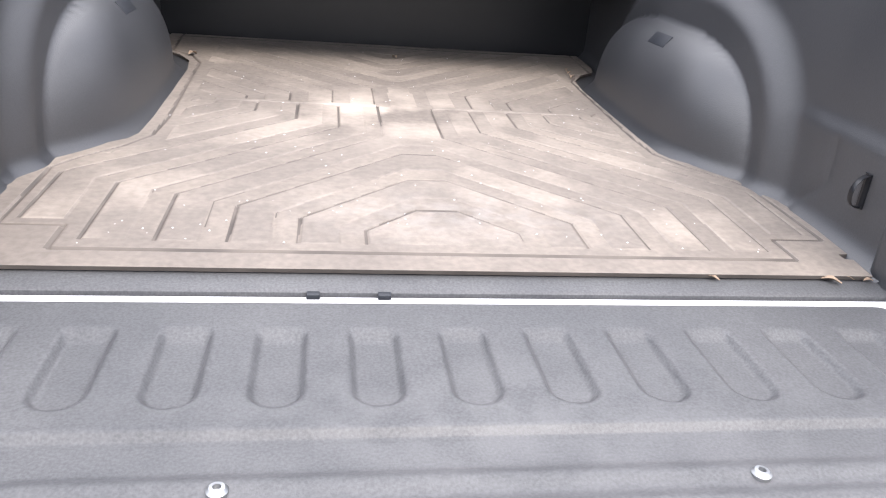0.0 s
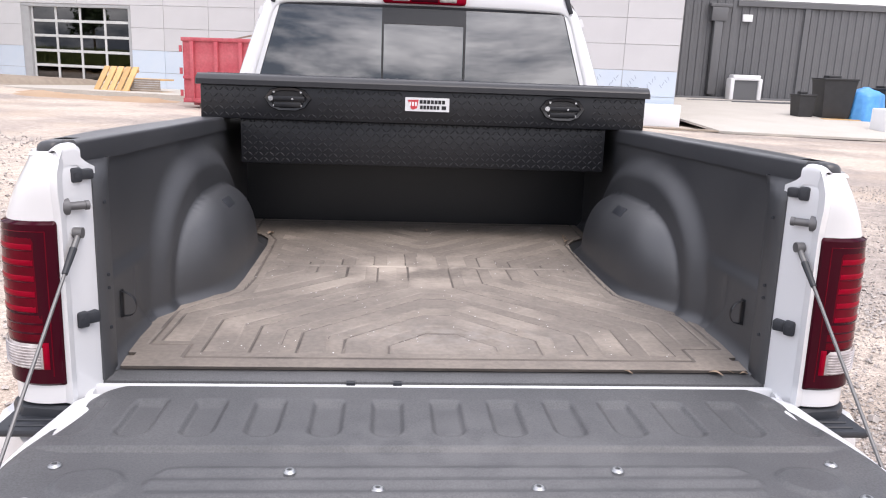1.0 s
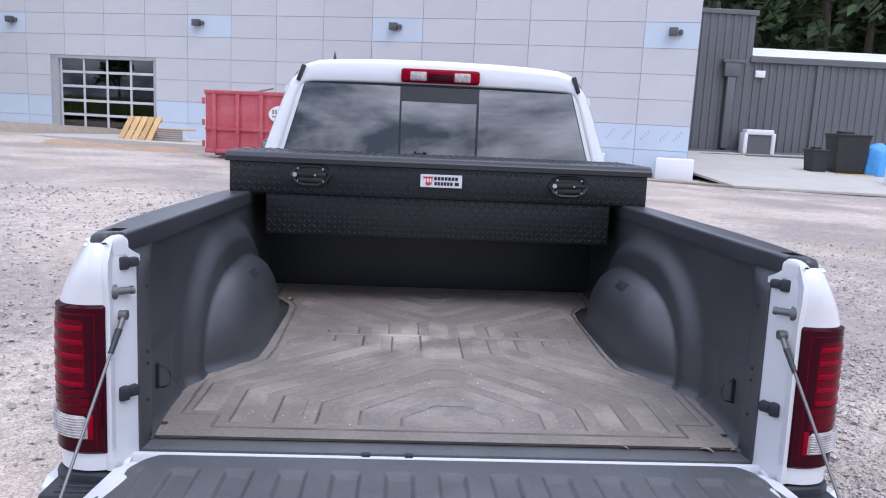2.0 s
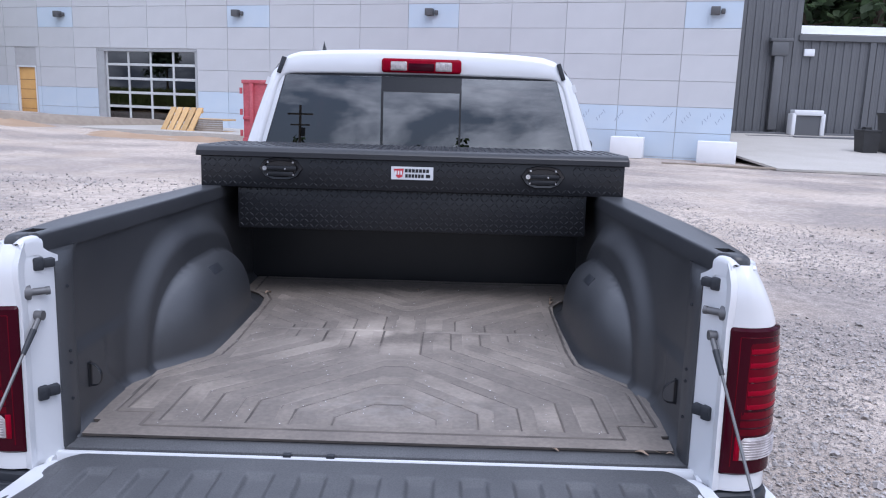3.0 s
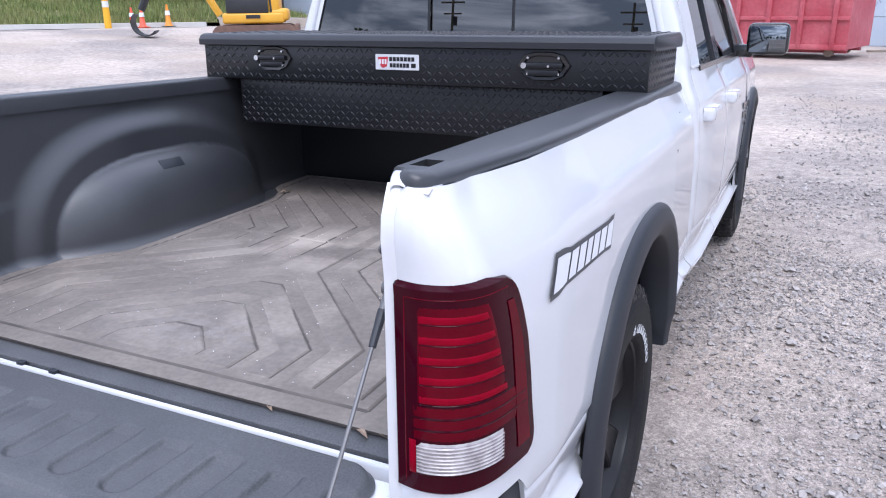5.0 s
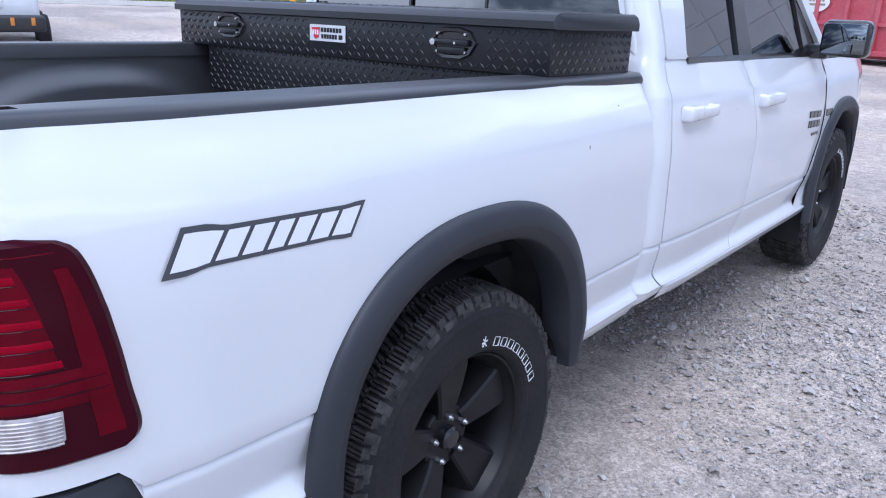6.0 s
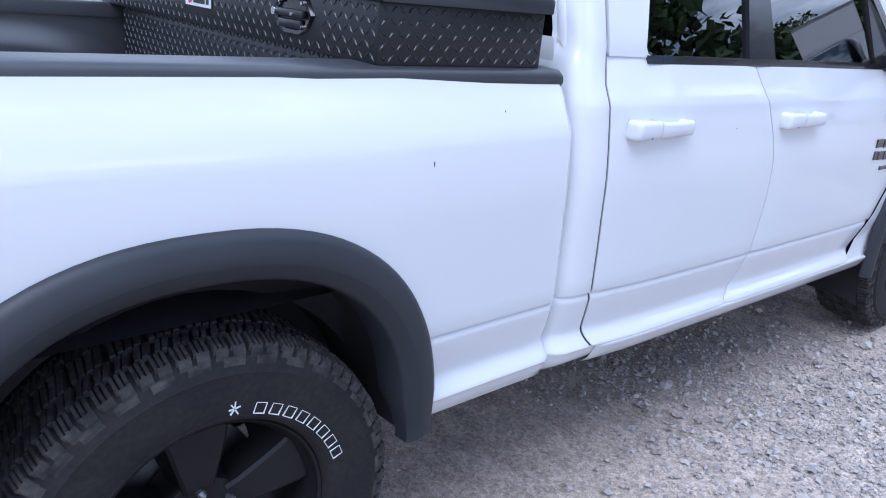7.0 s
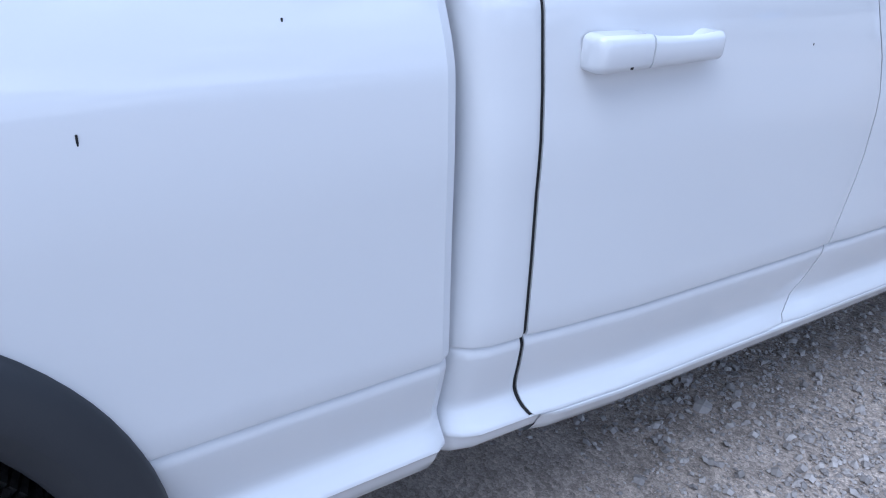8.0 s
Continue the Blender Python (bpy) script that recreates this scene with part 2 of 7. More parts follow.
def box(bm, x0, x1, y0, y1, z0, z1, bevel=0.0, m=None, seg=2):
    """A box, with rounded edges where bevel is given."""
    r = bmesh.ops.create_cube(bm, size=1.0)
    vs = r["verts"]
    bmesh.ops.transform(bm, verts=vs, matrix=Matrix.Translation(((x0 + x1) / 2, (y0 + y1) / 2, (z0 + z1) / 2)) @ Matrix.Diagonal((x1 - x0, y1 - y0, z1 - z0, 1)))
    if bevel:
        es = list({e for v in vs for e in v.link_edges})
        out = bmesh.ops.bevel(bm, geom=es, offset=bevel, segments=seg, affect="EDGES", profile=0.5)
        vs = list({v for f in out["faces"] for v in f.verts} | {v for v in vs if v.is_valid})
    if m is not None:
        bmesh.ops.transform(bm, verts=vs, matrix=m)
    return vs


def rod(bm, a, b, r, sides=10, r2=None):
    """A capped round bar from a to b."""
    a, b = Vector(a), Vector(b)
    d = b - a
    m = Matrix.Translation((a + b) / 2) @ d.to_track_quat("Z", "Y").to_matrix().to_4x4()
    bmesh.ops.create_cone(bm, cap_ends=True, segments=sides, radius1=r, radius2=r if r2 is None else r2, depth=d.length, matrix=m)


def prism(bm, pts, h, m=None):
    """A flat polygon in x, y raised to height h."""
    lo = [bm.verts.new((x, y, 0)) for x, y in pts]
    hi = [bm.verts.new((x, y, h)) for x, y in pts]
    n = len(pts)
    bm.faces.new(hi)
    bm.faces.new(lo[::-1])
    for i in range(n):
        bm.faces.new((lo[i], lo[(i + 1) % n], hi[(i + 1) % n], hi[i]))
    if m is not None:
        bmesh.ops.transform(bm, verts=lo + hi, matrix=m)
    return lo + hi


def revolve(bm, profile, sides, m=None, a0=0.0, a1=2 * math.pi):
    """Points (r, h) turned round z."""
    full = abs(a1 - a0 - 2 * math.pi) < 1e-6
    n = sides if full else sides + 1
    rows = [[(r * math.cos(a0 + (a1 - a0) * k / sides), r * math.sin(a0 + (a1 - a0) * k / sides), h) for k in range(n)] for r, h in profile]
    vs = [v for row in grid(bm, rows, close_u=full) for v in row]
    if m is not None:
        bmesh.ops.transform(bm, verts=vs, matrix=m)
    return vs


def finish(bm, smooth=True, angle=35):
    bmesh.ops.remove_doubles(bm, verts=bm.verts[:], dist=1e-5)
    bmesh.ops.recalc_face_normals(bm, faces=bm.faces[:])
    if smooth:
        for f in bm.faces:
            f.smooth = True
        for e in bm.edges:
            e.smooth = len(e.link_faces) == 2 and e.calc_face_angle(0) < radians(angle)


def part(name, bm, material, parent=None, label="", smooth=True, angle=35, thick=0.0, kind=""):
    """One mesh object from a bmesh, under a thing or a part."""
    finish(bm, smooth, angle)
    me = bpy.data.meshes.new(name)
    bm.to_mesh(me)
    bm.free()
    me.materials.append(material)
    ob = new(name, me)
    if parent is not None:
        ob.parent = parent
    if thick:
        s = ob.modifiers.new("thickness", "SOLIDIFY")
        s.thickness, s.offset = thick, -1
    return tagged(ob, label=label, kind=kind)


def thing(name, m=None, label="", category="", group="", kind=""):
    ob = new(name)
    ob.empty_display_size = 0.1
    if m is not None:
        ob.matrix_basis = m
    return tagged(ob, label, category, group, kind)


def curve(points, n):
    """A smooth line (Catmull-Rom) through points, sampled n times a stretch."""
    ps = [Vector(p) for p in points]
    out = []
    for i in range(len(ps) - 1):
        p0, p1, p2, p3 = ps[max(i - 1, 0)], ps[i], ps[i + 1], ps[min(i + 2, len(ps) - 1)]
        for k in range(n):
            t = k / n
            out.append(0.5 * ((2 * p1) + (p2 - p0) * t + (2 * p0 - 5 * p1 + 4 * p2 - p3) * t * t + (3 * p1 - p0 - 3 * p2 + p3) * t ** 3))
    return out + [ps[-1]]


def lerp(table, v):
    """A value from rows of (key, value), straight between them."""
    if v <= table[0][0]:
        return table[0][1]
    for (a, p), (b, q) in zip(table, table[1:]):
        if v <= b:
            return p + (q - p) * (v - a) / (b - a)
    return table[-1][1]


def smooth01(a, b, v):
    t = min(1.0, max(0.0, (v - a) / (b - a)))
    return t * t * (3 - 2 * t)


# ---- ground, road, slabs ----
GRAVEL = mat("pale_gravel_ground", (0.285, 0.247, 0.222), 0.95, second=(0.475, 0.405, 0.345), amount=0.9, scale=0.30, detail=10, lo=0.42, hi=0.60, fine=0.22, fine_scale=9)
pebbled(GRAVEL, 80.0, 0.74, 1.28, 0.42, (0.40, 0.325, 0.26), 0.45, 0.65)
STONE = mat("gravel_stones", (0.385, 0.355, 0.337), 0.9, second=(0.30, 0.276, 0.262), amount=0.6, scale=2, by_island=0.30, fine=0.12, fine_scale=90)
CONCRETE = mat("new_concrete", (0.45, 0.425, 0.39), 0.9, second=(0.39, 0.36, 0.32), amount=0.6, scale=0.7, fine=0.08, fine_scale=20)
GRASS_SOIL = mat("grass_ground", (0.13, 0.16, 0.05), 0.95, second=(0.25, 0.22, 0.09), amount=0.8, scale=0.8, bump=0.6, bump_scale=30, fine=0.3, fine_scale=15)
BLADE = mat("grass_blades", (0.12, 0.17, 0.04), 0.8, second=(0.27, 0.25, 0.10), amount=0.8, scale=0.6, by_island=0.35)
SAND = mat("orange_soil", (0.33, 0.225, 0.145), 0.95, second=(0.40, 0.30, 0.21), amount=0.7, scale=1.0, bump=0.6, bump_scale=25)


def ground_z(x, y):
    a = max(abs(x) - 1.5, 0.0)
    z = -0.017 * math.copysign(min(a, 45), x)
    return z + 0.42 * smooth01(12, 22, -x)


def spread(lo, hi, near, step, far):
    """Coordinates, close together within near and wider apart out to lo and hi."""
    out = [v for v in np.arange(near[0], near[1] + 1e-6, step)]
    d = step
    while out[-1] < hi:
        d *= far
        out.append(min(out[-1] + d, hi))
    d = step
    while out[0] > lo:
        d *= far
        out.insert(0, max(out[0] - d, lo))
    return out


def relief(x, y):
    """Unevenness of the gravel yard, none under the wheels."""
    far = smooth01(40, 120, math.hypot(x, y))
    n = 0.022 * noise.noise((x * 0.5, y * 0.5, 1.0)) + 0.010 * noise.noise((x * 1.9, y * 1.9, 4.0))
    calm = 1 - 0.85 * (abs(x) < 1.3)
    return n * (1 - far) * calm - 0.008


bm = bmesh.new()
xs = spread(-700, 700, (-4.0, 6.0), 0.07, 1.10)
ys = spread(-500, 900, (-3.0, 12.0), 0.07, 1.10)
grid(bm, [[(x, y, ground_z(x, y) + relief(x, y)) for x in xs] for y in ys])
part("ground", bm, GRAVEL, None, "pale grey gravel yard with tyre-worn patches", angle=60, kind="structure")


def scatter(name, count, box2, size, seed, label, material=STONE):
    """Loose stones on the ground, joined."""
    rnd = random.Random(seed)
    verts, faces = [], []
    shape = [Vector(v) for v in ((1, 0, 0), (-1, 0, 0), (0, 1, 0), (0, -1, 0), (0, 0, 1), (0, 0, -0.4), (0.62, 0.62, 0.45), (-0.62, 0.62, 0.4), (-0.6, -0.62, 0.45), (0.62, -0.6, 0.38))]
    tri = ((4, 0, 6), (4, 6, 2), (4, 2, 7), (4, 7, 1), (4, 1, 8), (4, 8, 3), (4, 3, 9), (4, 9, 0), (0, 5, 6), (6, 5, 2), (2, 5, 7), (7, 5, 1), (1, 5, 8), (8, 5, 3), (3, 5, 9), (9, 5, 0))
    x0, x1, y0, y1 = box2
    for _ in range(count):
        x, y = rnd.uniform(x0, x1), rnd.uniform(y0, y1)
        # thinner where wheels have pressed the yard, and towards the edges
        if noise.noise((x * 0.7, y * 0.7, 7.0)) + 0.35 * noise.noise((x * 2.5, y * 2.5, 2.0)) < rnd.uniform(-0.6, 0.25):
            continue
        if min(x - x0, x1 - x, y - y0, y1 - y) < rnd.uniform(0, 0.7):
            continue
        s = size * (0.32 + 1.0 * rnd.random() ** 4)
        if rnd.random() < 0.012:
            s *= 2.2
        m = Matrix.Translation((x, y, ground_z(x, y) + relief(x, y) + s * 0.26 + 0.001)) @ Euler((rnd.uniform(-0.5, 0.5), rnd.uniform(-0.5, 0.5), rnd.uniform(0, 6.3))).to_matrix().to_4x4() @ Matrix.Diagonal((s * rnd.uniform(0.7, 1.3), s * rnd.uniform(0.6, 1.0), s * rnd.uniform(0.55, 0.95), 1))
        k = len(verts)
        verts += [m @ (v * rnd.uniform(0.8, 1.15)) for v in shape]
        faces += [tuple(k + i for i in f) for f in tri]
    me = bpy.data.meshes.new(name)
    me.from_pydata([tuple(v) for v in verts], [], faces)
    me.materials.append(material)
    return tagged(new(name, me), label, "gravel", kind="stuff")


scatter("gravel", 60000, (-0.4, 4.0, -1.5, 6.8), 0.0150, 1, "loose crushed grey stones on the yard")
scatter("gravel", 66000, (-0.2, 3.0, 0.2, 5.6), 0.0085, 7, "fine crushed grey stones beside the truck")
scatter("gravel", 34000, (3.0, 8.5, -1.0, 11.0), 0.0145, 2, "loose crushed grey stones on the yard")
scatter("gravel", 13000, (0.9, 5.0, 5.5, 14.0), 0.0165, 3, "loose crushed grey stones on the yard")
scatter("gravel", 14000, (-9.0, -1.2, 0.0, 14.0), 0.022, 4, "loose crushed grey stones on the yard")

# ---- far building: white panelled wall ----
PANEL = mat("white_wall_panel", (0.52, 0.525, 0.54), 0.55, second=(0.47, 0.475, 0.49), amount=0.6, scale=0.8, by_object=0.035)
FILM = mat("blue_film_panel", (0.485, 0.565, 0.655), 0.5, second=(0.53, 0.59, 0.655), amount=0.6, scale=1.5, by_object=0.04)
JOINT = mat("panel_joint", (0.43, 0.43, 0.44), 0.9)
ALU = mat("door_aluminium", (0.62, 0.63, 0.63), 0.45, metal=0.4)
DOOR_GLASS = glass("garage_glass", (0.20, 0.21, 0.22), 1.9)
ORANGE_DOOR = mat("unpainted_wood_door", (0.62, 0.36, 0.12), 0.6, second=(0.55, 0.30, 0.10), amount=0.6, scale=3)
DARK_METAL = mat("dark_ribbed_cladding", (0.105, 0.108, 0.115), 0.5, second=(0.125, 0.128, 0.135), amount=0.5, scale=0.5)
LIGHT_GREY = mat("light_grey_metal", (0.62, 0.63, 0.65), 0.5)
INK = mat("grey_ink", (0.30, 0.36, 0.46), 0.7)

W = Matrix.Translation((10.55, 27.0, -0.35)) @ Euler((0, radians(0.37), -math.atan(0.33))).to_matrix().to_4x4()
hall = thing("hall_building", W, "large hall clad in white panels with blue film", "building")
PW, PH = 2.193, 0.953
Z0 = 0.0          # local height of the lowest joint
GD = (-29.1, -23.45, 0.56, 3.98)   # garage door: left, right, sill, head (local)
PD = (-34.25, -33.0, 0.56, 3.16)   # plain door


def plate_mesh(name, w, h, material):
    bm = bmesh.new()
    box(bm, 0.008, w - 0.008, -0.03, 0.0, 0.008, h - 0.008, 0.004, seg=1)
    finish(bm, False)
    me = bpy.data.meshes.new(name)
    bm.to_mesh(me)
    bm.free()
    me.materials.append(material)
    return me


# backing wall with openings
bm = bmesh.new()
cuts_x = [-48, PD[0], PD[1], GD[0], GD[1], 0.0]
cuts_z = [-0.6, 0.56, PD[3], GD[3], 8.0]
for a, b in zip(cuts_x, cuts_x[1:]):
    for c, d in zip(cuts_z, cuts_z[1:]):
        if (a, b) == (PD[0], PD[1]) and 0.56 <= c and d <= PD[3]:
            continue
        if (a, b) == (GD[0], GD[1]) and 0.56 <= c and d <= GD[3]:
            continue
        box(bm, a, b, 0.0, 0.3, c, d)
box(bm, -0.3, 0.0, 0.0, 22, -0.6, 8.0)
box(bm, -48, 0.0, 0.0, 22, 7.8, 8.0)
box(bm, -48, -47.7, 0.0, 22, -0.6, 8.0)
box(bm, -48, 0.0, 21.7, 22, -0.6, 8.0)
box(bm, -47.7, -0.3, 0.3, 21.7, 0.45, 0.55)
wall = part("hall_wall", bm, JOINT, hall, "grey wall behind the panels", smooth=False)
whole, film = {}, {}
FILM_SPOTS = {(0, 6), (5, 6), (9, 6), (14, 6), (19, 6)}
nrow = int((8.0 - 0.264) / PH) + 1
for col in range(21):
    x1 = 0.0 if col == 0 else -2.0 - PW * (col - 1)
    x0 = -2.0 - PW * col
    z = 0.264 - PH
    for row in range(nrow):
        h = PH
        z1 = z + h
        segs = [(x0, x1)]
        for o in (GD, PD):
            if z < o[3] - 0.02 and z1 > o[2]:
                out = []
                for a, b in segs:
                    if o[0] < b and o[1] > a:
                        if a < o[0] - 0.1:
                            out.append((a, o[0] - 0.06))
                        if b > o[1] + 0.1:
                            out.append((o[1] + 0.06, b))
                    else:
                        out.append((a, b))
                segs = out
        for a, b in segs:
            blue = row < 3 or (col, row) in FILM_SPOTS
            key = (round(b - a, 3), round(h, 3), blue)
            if key not in whole:
                whole[key] = plate_mesh("wall_panel", b - a, h, FILM if blue else PANEL)
            o = new("wall_panel", whole[key])
            o.parent = hall
            o.matrix_basis = Matrix.Translation((a, 0, z))
        z = z1
# film ink marks: short slanted strokes in rows on the blue film
rnd = random.Random(8)
bm = bmesh.new()
for k in range(30):
    x = -0.5 - 0.83 * k / 1.3 + rnd.uniform(-0.1, 0.1)
    z = rnd.choice((1.62, 1.62, 0.75))
    for j in range(4):
        m = Matrix.Translation((x + 0.085 * j, -0.0335, z + 0.10 * j)) @ Matrix.Rotation(radians(rnd.uniform(-50, 50)), 4, "Y")
        box(bm, -0.012, 0.012, -0.001, 0.001, -0.07, 0.07, m=m)
part("ink_mark", bm, INK, hall, "faint slanted ink strokes on the film", smooth=False, kind="stuff")
# garage door
gdoor = thing("garage_door", None, "glazed sectional garage door in aluminium frame")
gdoor.parent = hall
w4 = (GD[1] - GD[0] - 0.5) / 4
gx0, gz0 = GD[0] + 0.42, GD[2] + 0.12
hs = (GD[3] - GD[2] - 0.12) / 5
for k in range(5):
    bm = bmesh.new()
    box(bm, gx0 + w4 * k - 0.055, gx0 + w4 * k + 0.055, 0.10, 0.17, gz0, GD[3], 0.008, seg=1)
    part("door_stile", bm, ALU, gdoor, "aluminium door stile")
for k in range(6):
    bm = bmesh.new()
    box(bm, gx0, gx0 + 4 * w4, 0.102, 0.168, gz0 + hs * k - 0.06, gz0 + hs * k + 0.06, 0.008, seg=1)
    part("door_rail", bm, ALU, gdoor, "aluminium door rail")
bm = bmesh.new()
box(bm, GD[0] - 0.05, gx0 - 0.06, -0.02, 0.28, GD[2], GD[3], 0.01, seg=1)
box(bm, GD[1] - 0.08, GD[1] + 0.05, -0.02, 0.28, GD[2], GD[3], 0.01, seg=1)
box(bm, GD[0] - 0.05, GD[1] + 0.05, -0.02, 0.28, GD[3] - 0.06, GD[3] + 0.05, 0.01, seg=1)
part("door_jamb", bm, mat("grey_jamb", (0.36, 0.37, 0.38), 0.5), gdoor)
for i in range(4):
    for j in range(5):
        bm = bmesh.new()
        box(bm, gx0 + w4 * i + 0.055, gx0 + w4 * (i + 1) - 0.055, 0.13, 0.14, gz0 + hs * j + 0.06, gz0 + hs * (j + 1) - 0.06)
        o = part("door_pane", bm, DOOR_GLASS, gdoor, smooth=False)
# plain door
pdoor = thing("wooden_door", None, "unpainted orange wooden door")
pdoor.parent = hall
bm = bmesh.new()
box(bm, PD[0] + 0.1, PD[1] - 0.08, 0.05, 0.10, PD[2], PD[3] - 0.08, 0.01)
leaf = part("door_leaf", bm, ORANGE_DOOR, pdoor)
for k in range(4):
    bm = bmesh.new()
    box(bm, PD[0] + 0.1, PD[1] - 0.08, 0.044, 0.052, PD[2] + 0.48 * (k + 1) - 0.012, PD[2] + 0.48 * (k + 1) + 0.012)
    part("door_batten", bm, mat("dark_gap", (0.2, 0.1, 0.04), 0.8), leaf, smooth=False)
bm = bmesh.new()
box(bm, PD[0], PD[0] + 0.1, -0.02, 0.2, PD[2], PD[3], 0.008, seg=1)
box(bm, PD[1] - 0.08, PD[1], -0.02, 0.2, PD[2], PD[3], 0.008, seg=1)
box(bm, PD[0] + 0.1, PD[1] - 0.08, -0.02, 0.2, PD[3] - 0.08, PD[3], 0.008, seg=1)
part("door_frame", bm, LIGHT_GREY, pdoor)
# wall lamps on their film patches
for x in (-0.95, -12.0, -21.2, -31.3):
    bm = bmesh.new()
    box(bm, x - 0.16, x + 0.16, -0.30, -0.03, 5.50, 5.78, 0.02)
    box(bm, x + 0.20, x + 0.34, -0.16, -0.03, 5.54, 5.72, 0.03)
    part("wall_lamp", bm, mat("dark_lamp_metal", (0.09, 0.09, 0.095), 0.5), hall, "dark wall lamp housing")

# concrete apron before the hall and slab by the dark shed
bm = bmesh.new()
vs = prism(bm, [(-46, -6.0), (-15.6, -4.6), (-14.8, 0.02), (-46, 0.02)], 0.50, W @ Matrix.Translation((0, 0, 0.04)))
part("apron", bm, CONCRETE, None, "pale new concrete apron before the hall", smooth=False, kind="structure")
bm = bmesh.new()
rows = []
for k in range(9):
    t = k / 8
    y = 23.4 + 17 * t
    rows.append([(x, y - 0.02 * (x - 10), ground_z(x, y) + 0.012 + (0.62 + 0.017 * min(x, 45)) * t) for x in np.linspace(10.9, 60, 18)])
vs = grid(bm, rows)
part("slab", bm, CONCRETE, None, "wide pale concrete slab by the shed", kind="structure", thick=0.08)

# ---- dark ribbed shed ----
shed = thing("metal_shed", Matrix.Translation((0, 39.0, 0.45)), "dark grey ribbed metal shed", "building")


def ribbed(bm, x0, x1, z0, z1, y, pitch=0.42):
    n = int((x1 - x0) / pitch)
    row = []
    for k in range(n):
        a = x0 + pitch * k
        row += [(a, 0.0), (a + pitch * 0.42, 0.0), (a + pitch * 0.5, -0.045), (a + pitch * 0.92, -0.045)]
    row.append((x1, 0.0))
    grid(bm, [[(x, y + d, z) for x, d in row] for z in (z0, z1)])


bm = bmesh.new()
ribbed(bm, 12.0, 18.0, 0.0, 7.4, 0.0)
ribbed(bm, 18.0, 46.0, 0.0, 5.05, 0.03)
box(bm, 12, 46, 0.06, 14, 0.0, 5.0)
box(bm, 12, 18, 0.06, 14, 5.0, 7.38)
part("shed_wall", bm, DARK_METAL, shed, "dark ribbed metal wall", smooth=False)
bm = bmesh.new()
box(bm, 11.9, 18.1, -0.12, 0.1, 7.35, 7.6, 0.02, seg=1)
box(bm, 17.9, 46.1, -0.14, 0.1, 4.95, 5.25, 0.02, seg=1)
box(bm, 21.6, 21.9, -0.10, 0.02, 0.0, 4.95)
part("shed_trim", bm, DARK_METAL, shed, smooth=False)
bm = bmesh.new()
rows = []
for x in np.linspace(18.1, 46, 12):
    rows.append([(x, 0.1, 5.25), (x, 0.0, 5.3), (x, 4, 6.15), (x, 9, 6.3)])
grid(bm, rows)
part("shed_roof", bm, mat("white_roof_sheet", (0.72, 0.72, 0.70), 0.5), shed, "pale sheet roof")
bm = bmesh.new()
box(bm, 16.35, 17.5, -0.42, -0.06, 4.85, 5.02, 0.02)
box(bm, 16.45, 17.3, -0.40, -0.06, 4.15, 4.85, 0.02)
box(bm, 16.65, 17.1, -0.36, -0.06, 0.40, 4.15, 0.02)
part("downspout", bm, DARK_METAL, shed, "dark rain hopper and downspout")
bm = bmesh.new()
box(bm, 18.22, 18.76, -0.14, -0.04, 4.18, 4.54, 0.02)
part("wall_light", bm, WHITE_PRINT, shed, "white wall light box")
bm = bmesh.new()
box(bm, 13, 45, -0.6, -0.06, -0.02, 0.28, 0.04)
part("shed_plinth", bm, DARK_METAL, shed)


# ---- the pickup truck ----
RAKE = pose(0, 0, 0, -1.6, 0, 0)
truck = thing("pickup_truck", RAKE, "white pickup truck with open tailgate parked on grey gravel", "truck")

SILL_INSET = [(0.50, 0.12), (0.556, 0.052), (0.575, 0.030), (0.600, 0.0145), (0.622, 0.0055), (0.629, 0.0025), (0.6325, 0.0), (0.636, 0.0005), (0.640, 0.002), (0.660, 0.0185), (0.668, 0.0245), (0.675, 0.0275), (0.682, 0.0285), (0.690, 0.0275), (0.705, 0.0245), (0.735, 0.0165), (0.765, 0.0100), (0.778, 0.0073), (0.783, 0.0068), (0.788, 0.0074), (0.7965, 0.0098), (0.7985, 0.0115), (0.8025, 0.0115), (0.8045, 0.0030), (0.813, 0.0005)]
BED_INSET = SILL_INSET + [(0.95, 0.0), (1.12, 0.0), (1.20, 0.007), (1.236, 0.012), (1.246, 0.0145), (1.275, 0.0255), (1.30, 0.038), (1.33, 0.054), (1.355, 0.068), (1.375, 0.076), (1.39, 0.09)]
CAB_INSET = SILL_INSET + [(0.95, 0.0), (1.12, 0.0), (1.305, 0.018), (1.315, 0.0205), (1.36, 0.041), (1.43, 0.067)]
BASE = [(0.1, 0.965), (0.2, 0.970), (0.5, 0.977), (1.4, 0.970), (1.88, 0.957), (2.03, 0.958), (2.3, 0.972), (3.2, 0.973), (4.2, 0.968), (4.8, 0.955), (5.2, 0.90), (5.45, 0.80)]


def side_x(y, z, table=CAB_INSET):
    return lerp(BASE, y) - lerp(table, z)


# plan of the bed's rear corner and side: jamb, rear face, round corner, side, front fold
PLAN = [(0.755, -0.004), (0.768, -0.042), (0.7905, -0.0945), (0.7955, -0.0990), (0.842, -0.107), (0.884, -0.097), (0.913, -0.072), (0.932, -0.035), (0.945, 0.02), (0.956, 0.09), (0.970, 0.2)]
ARCH_Y, ARCH_Z, ARCH_A, ARCH_B, ARCH_N = 0.955, 0.58, 0.506, 0.500, 2.35


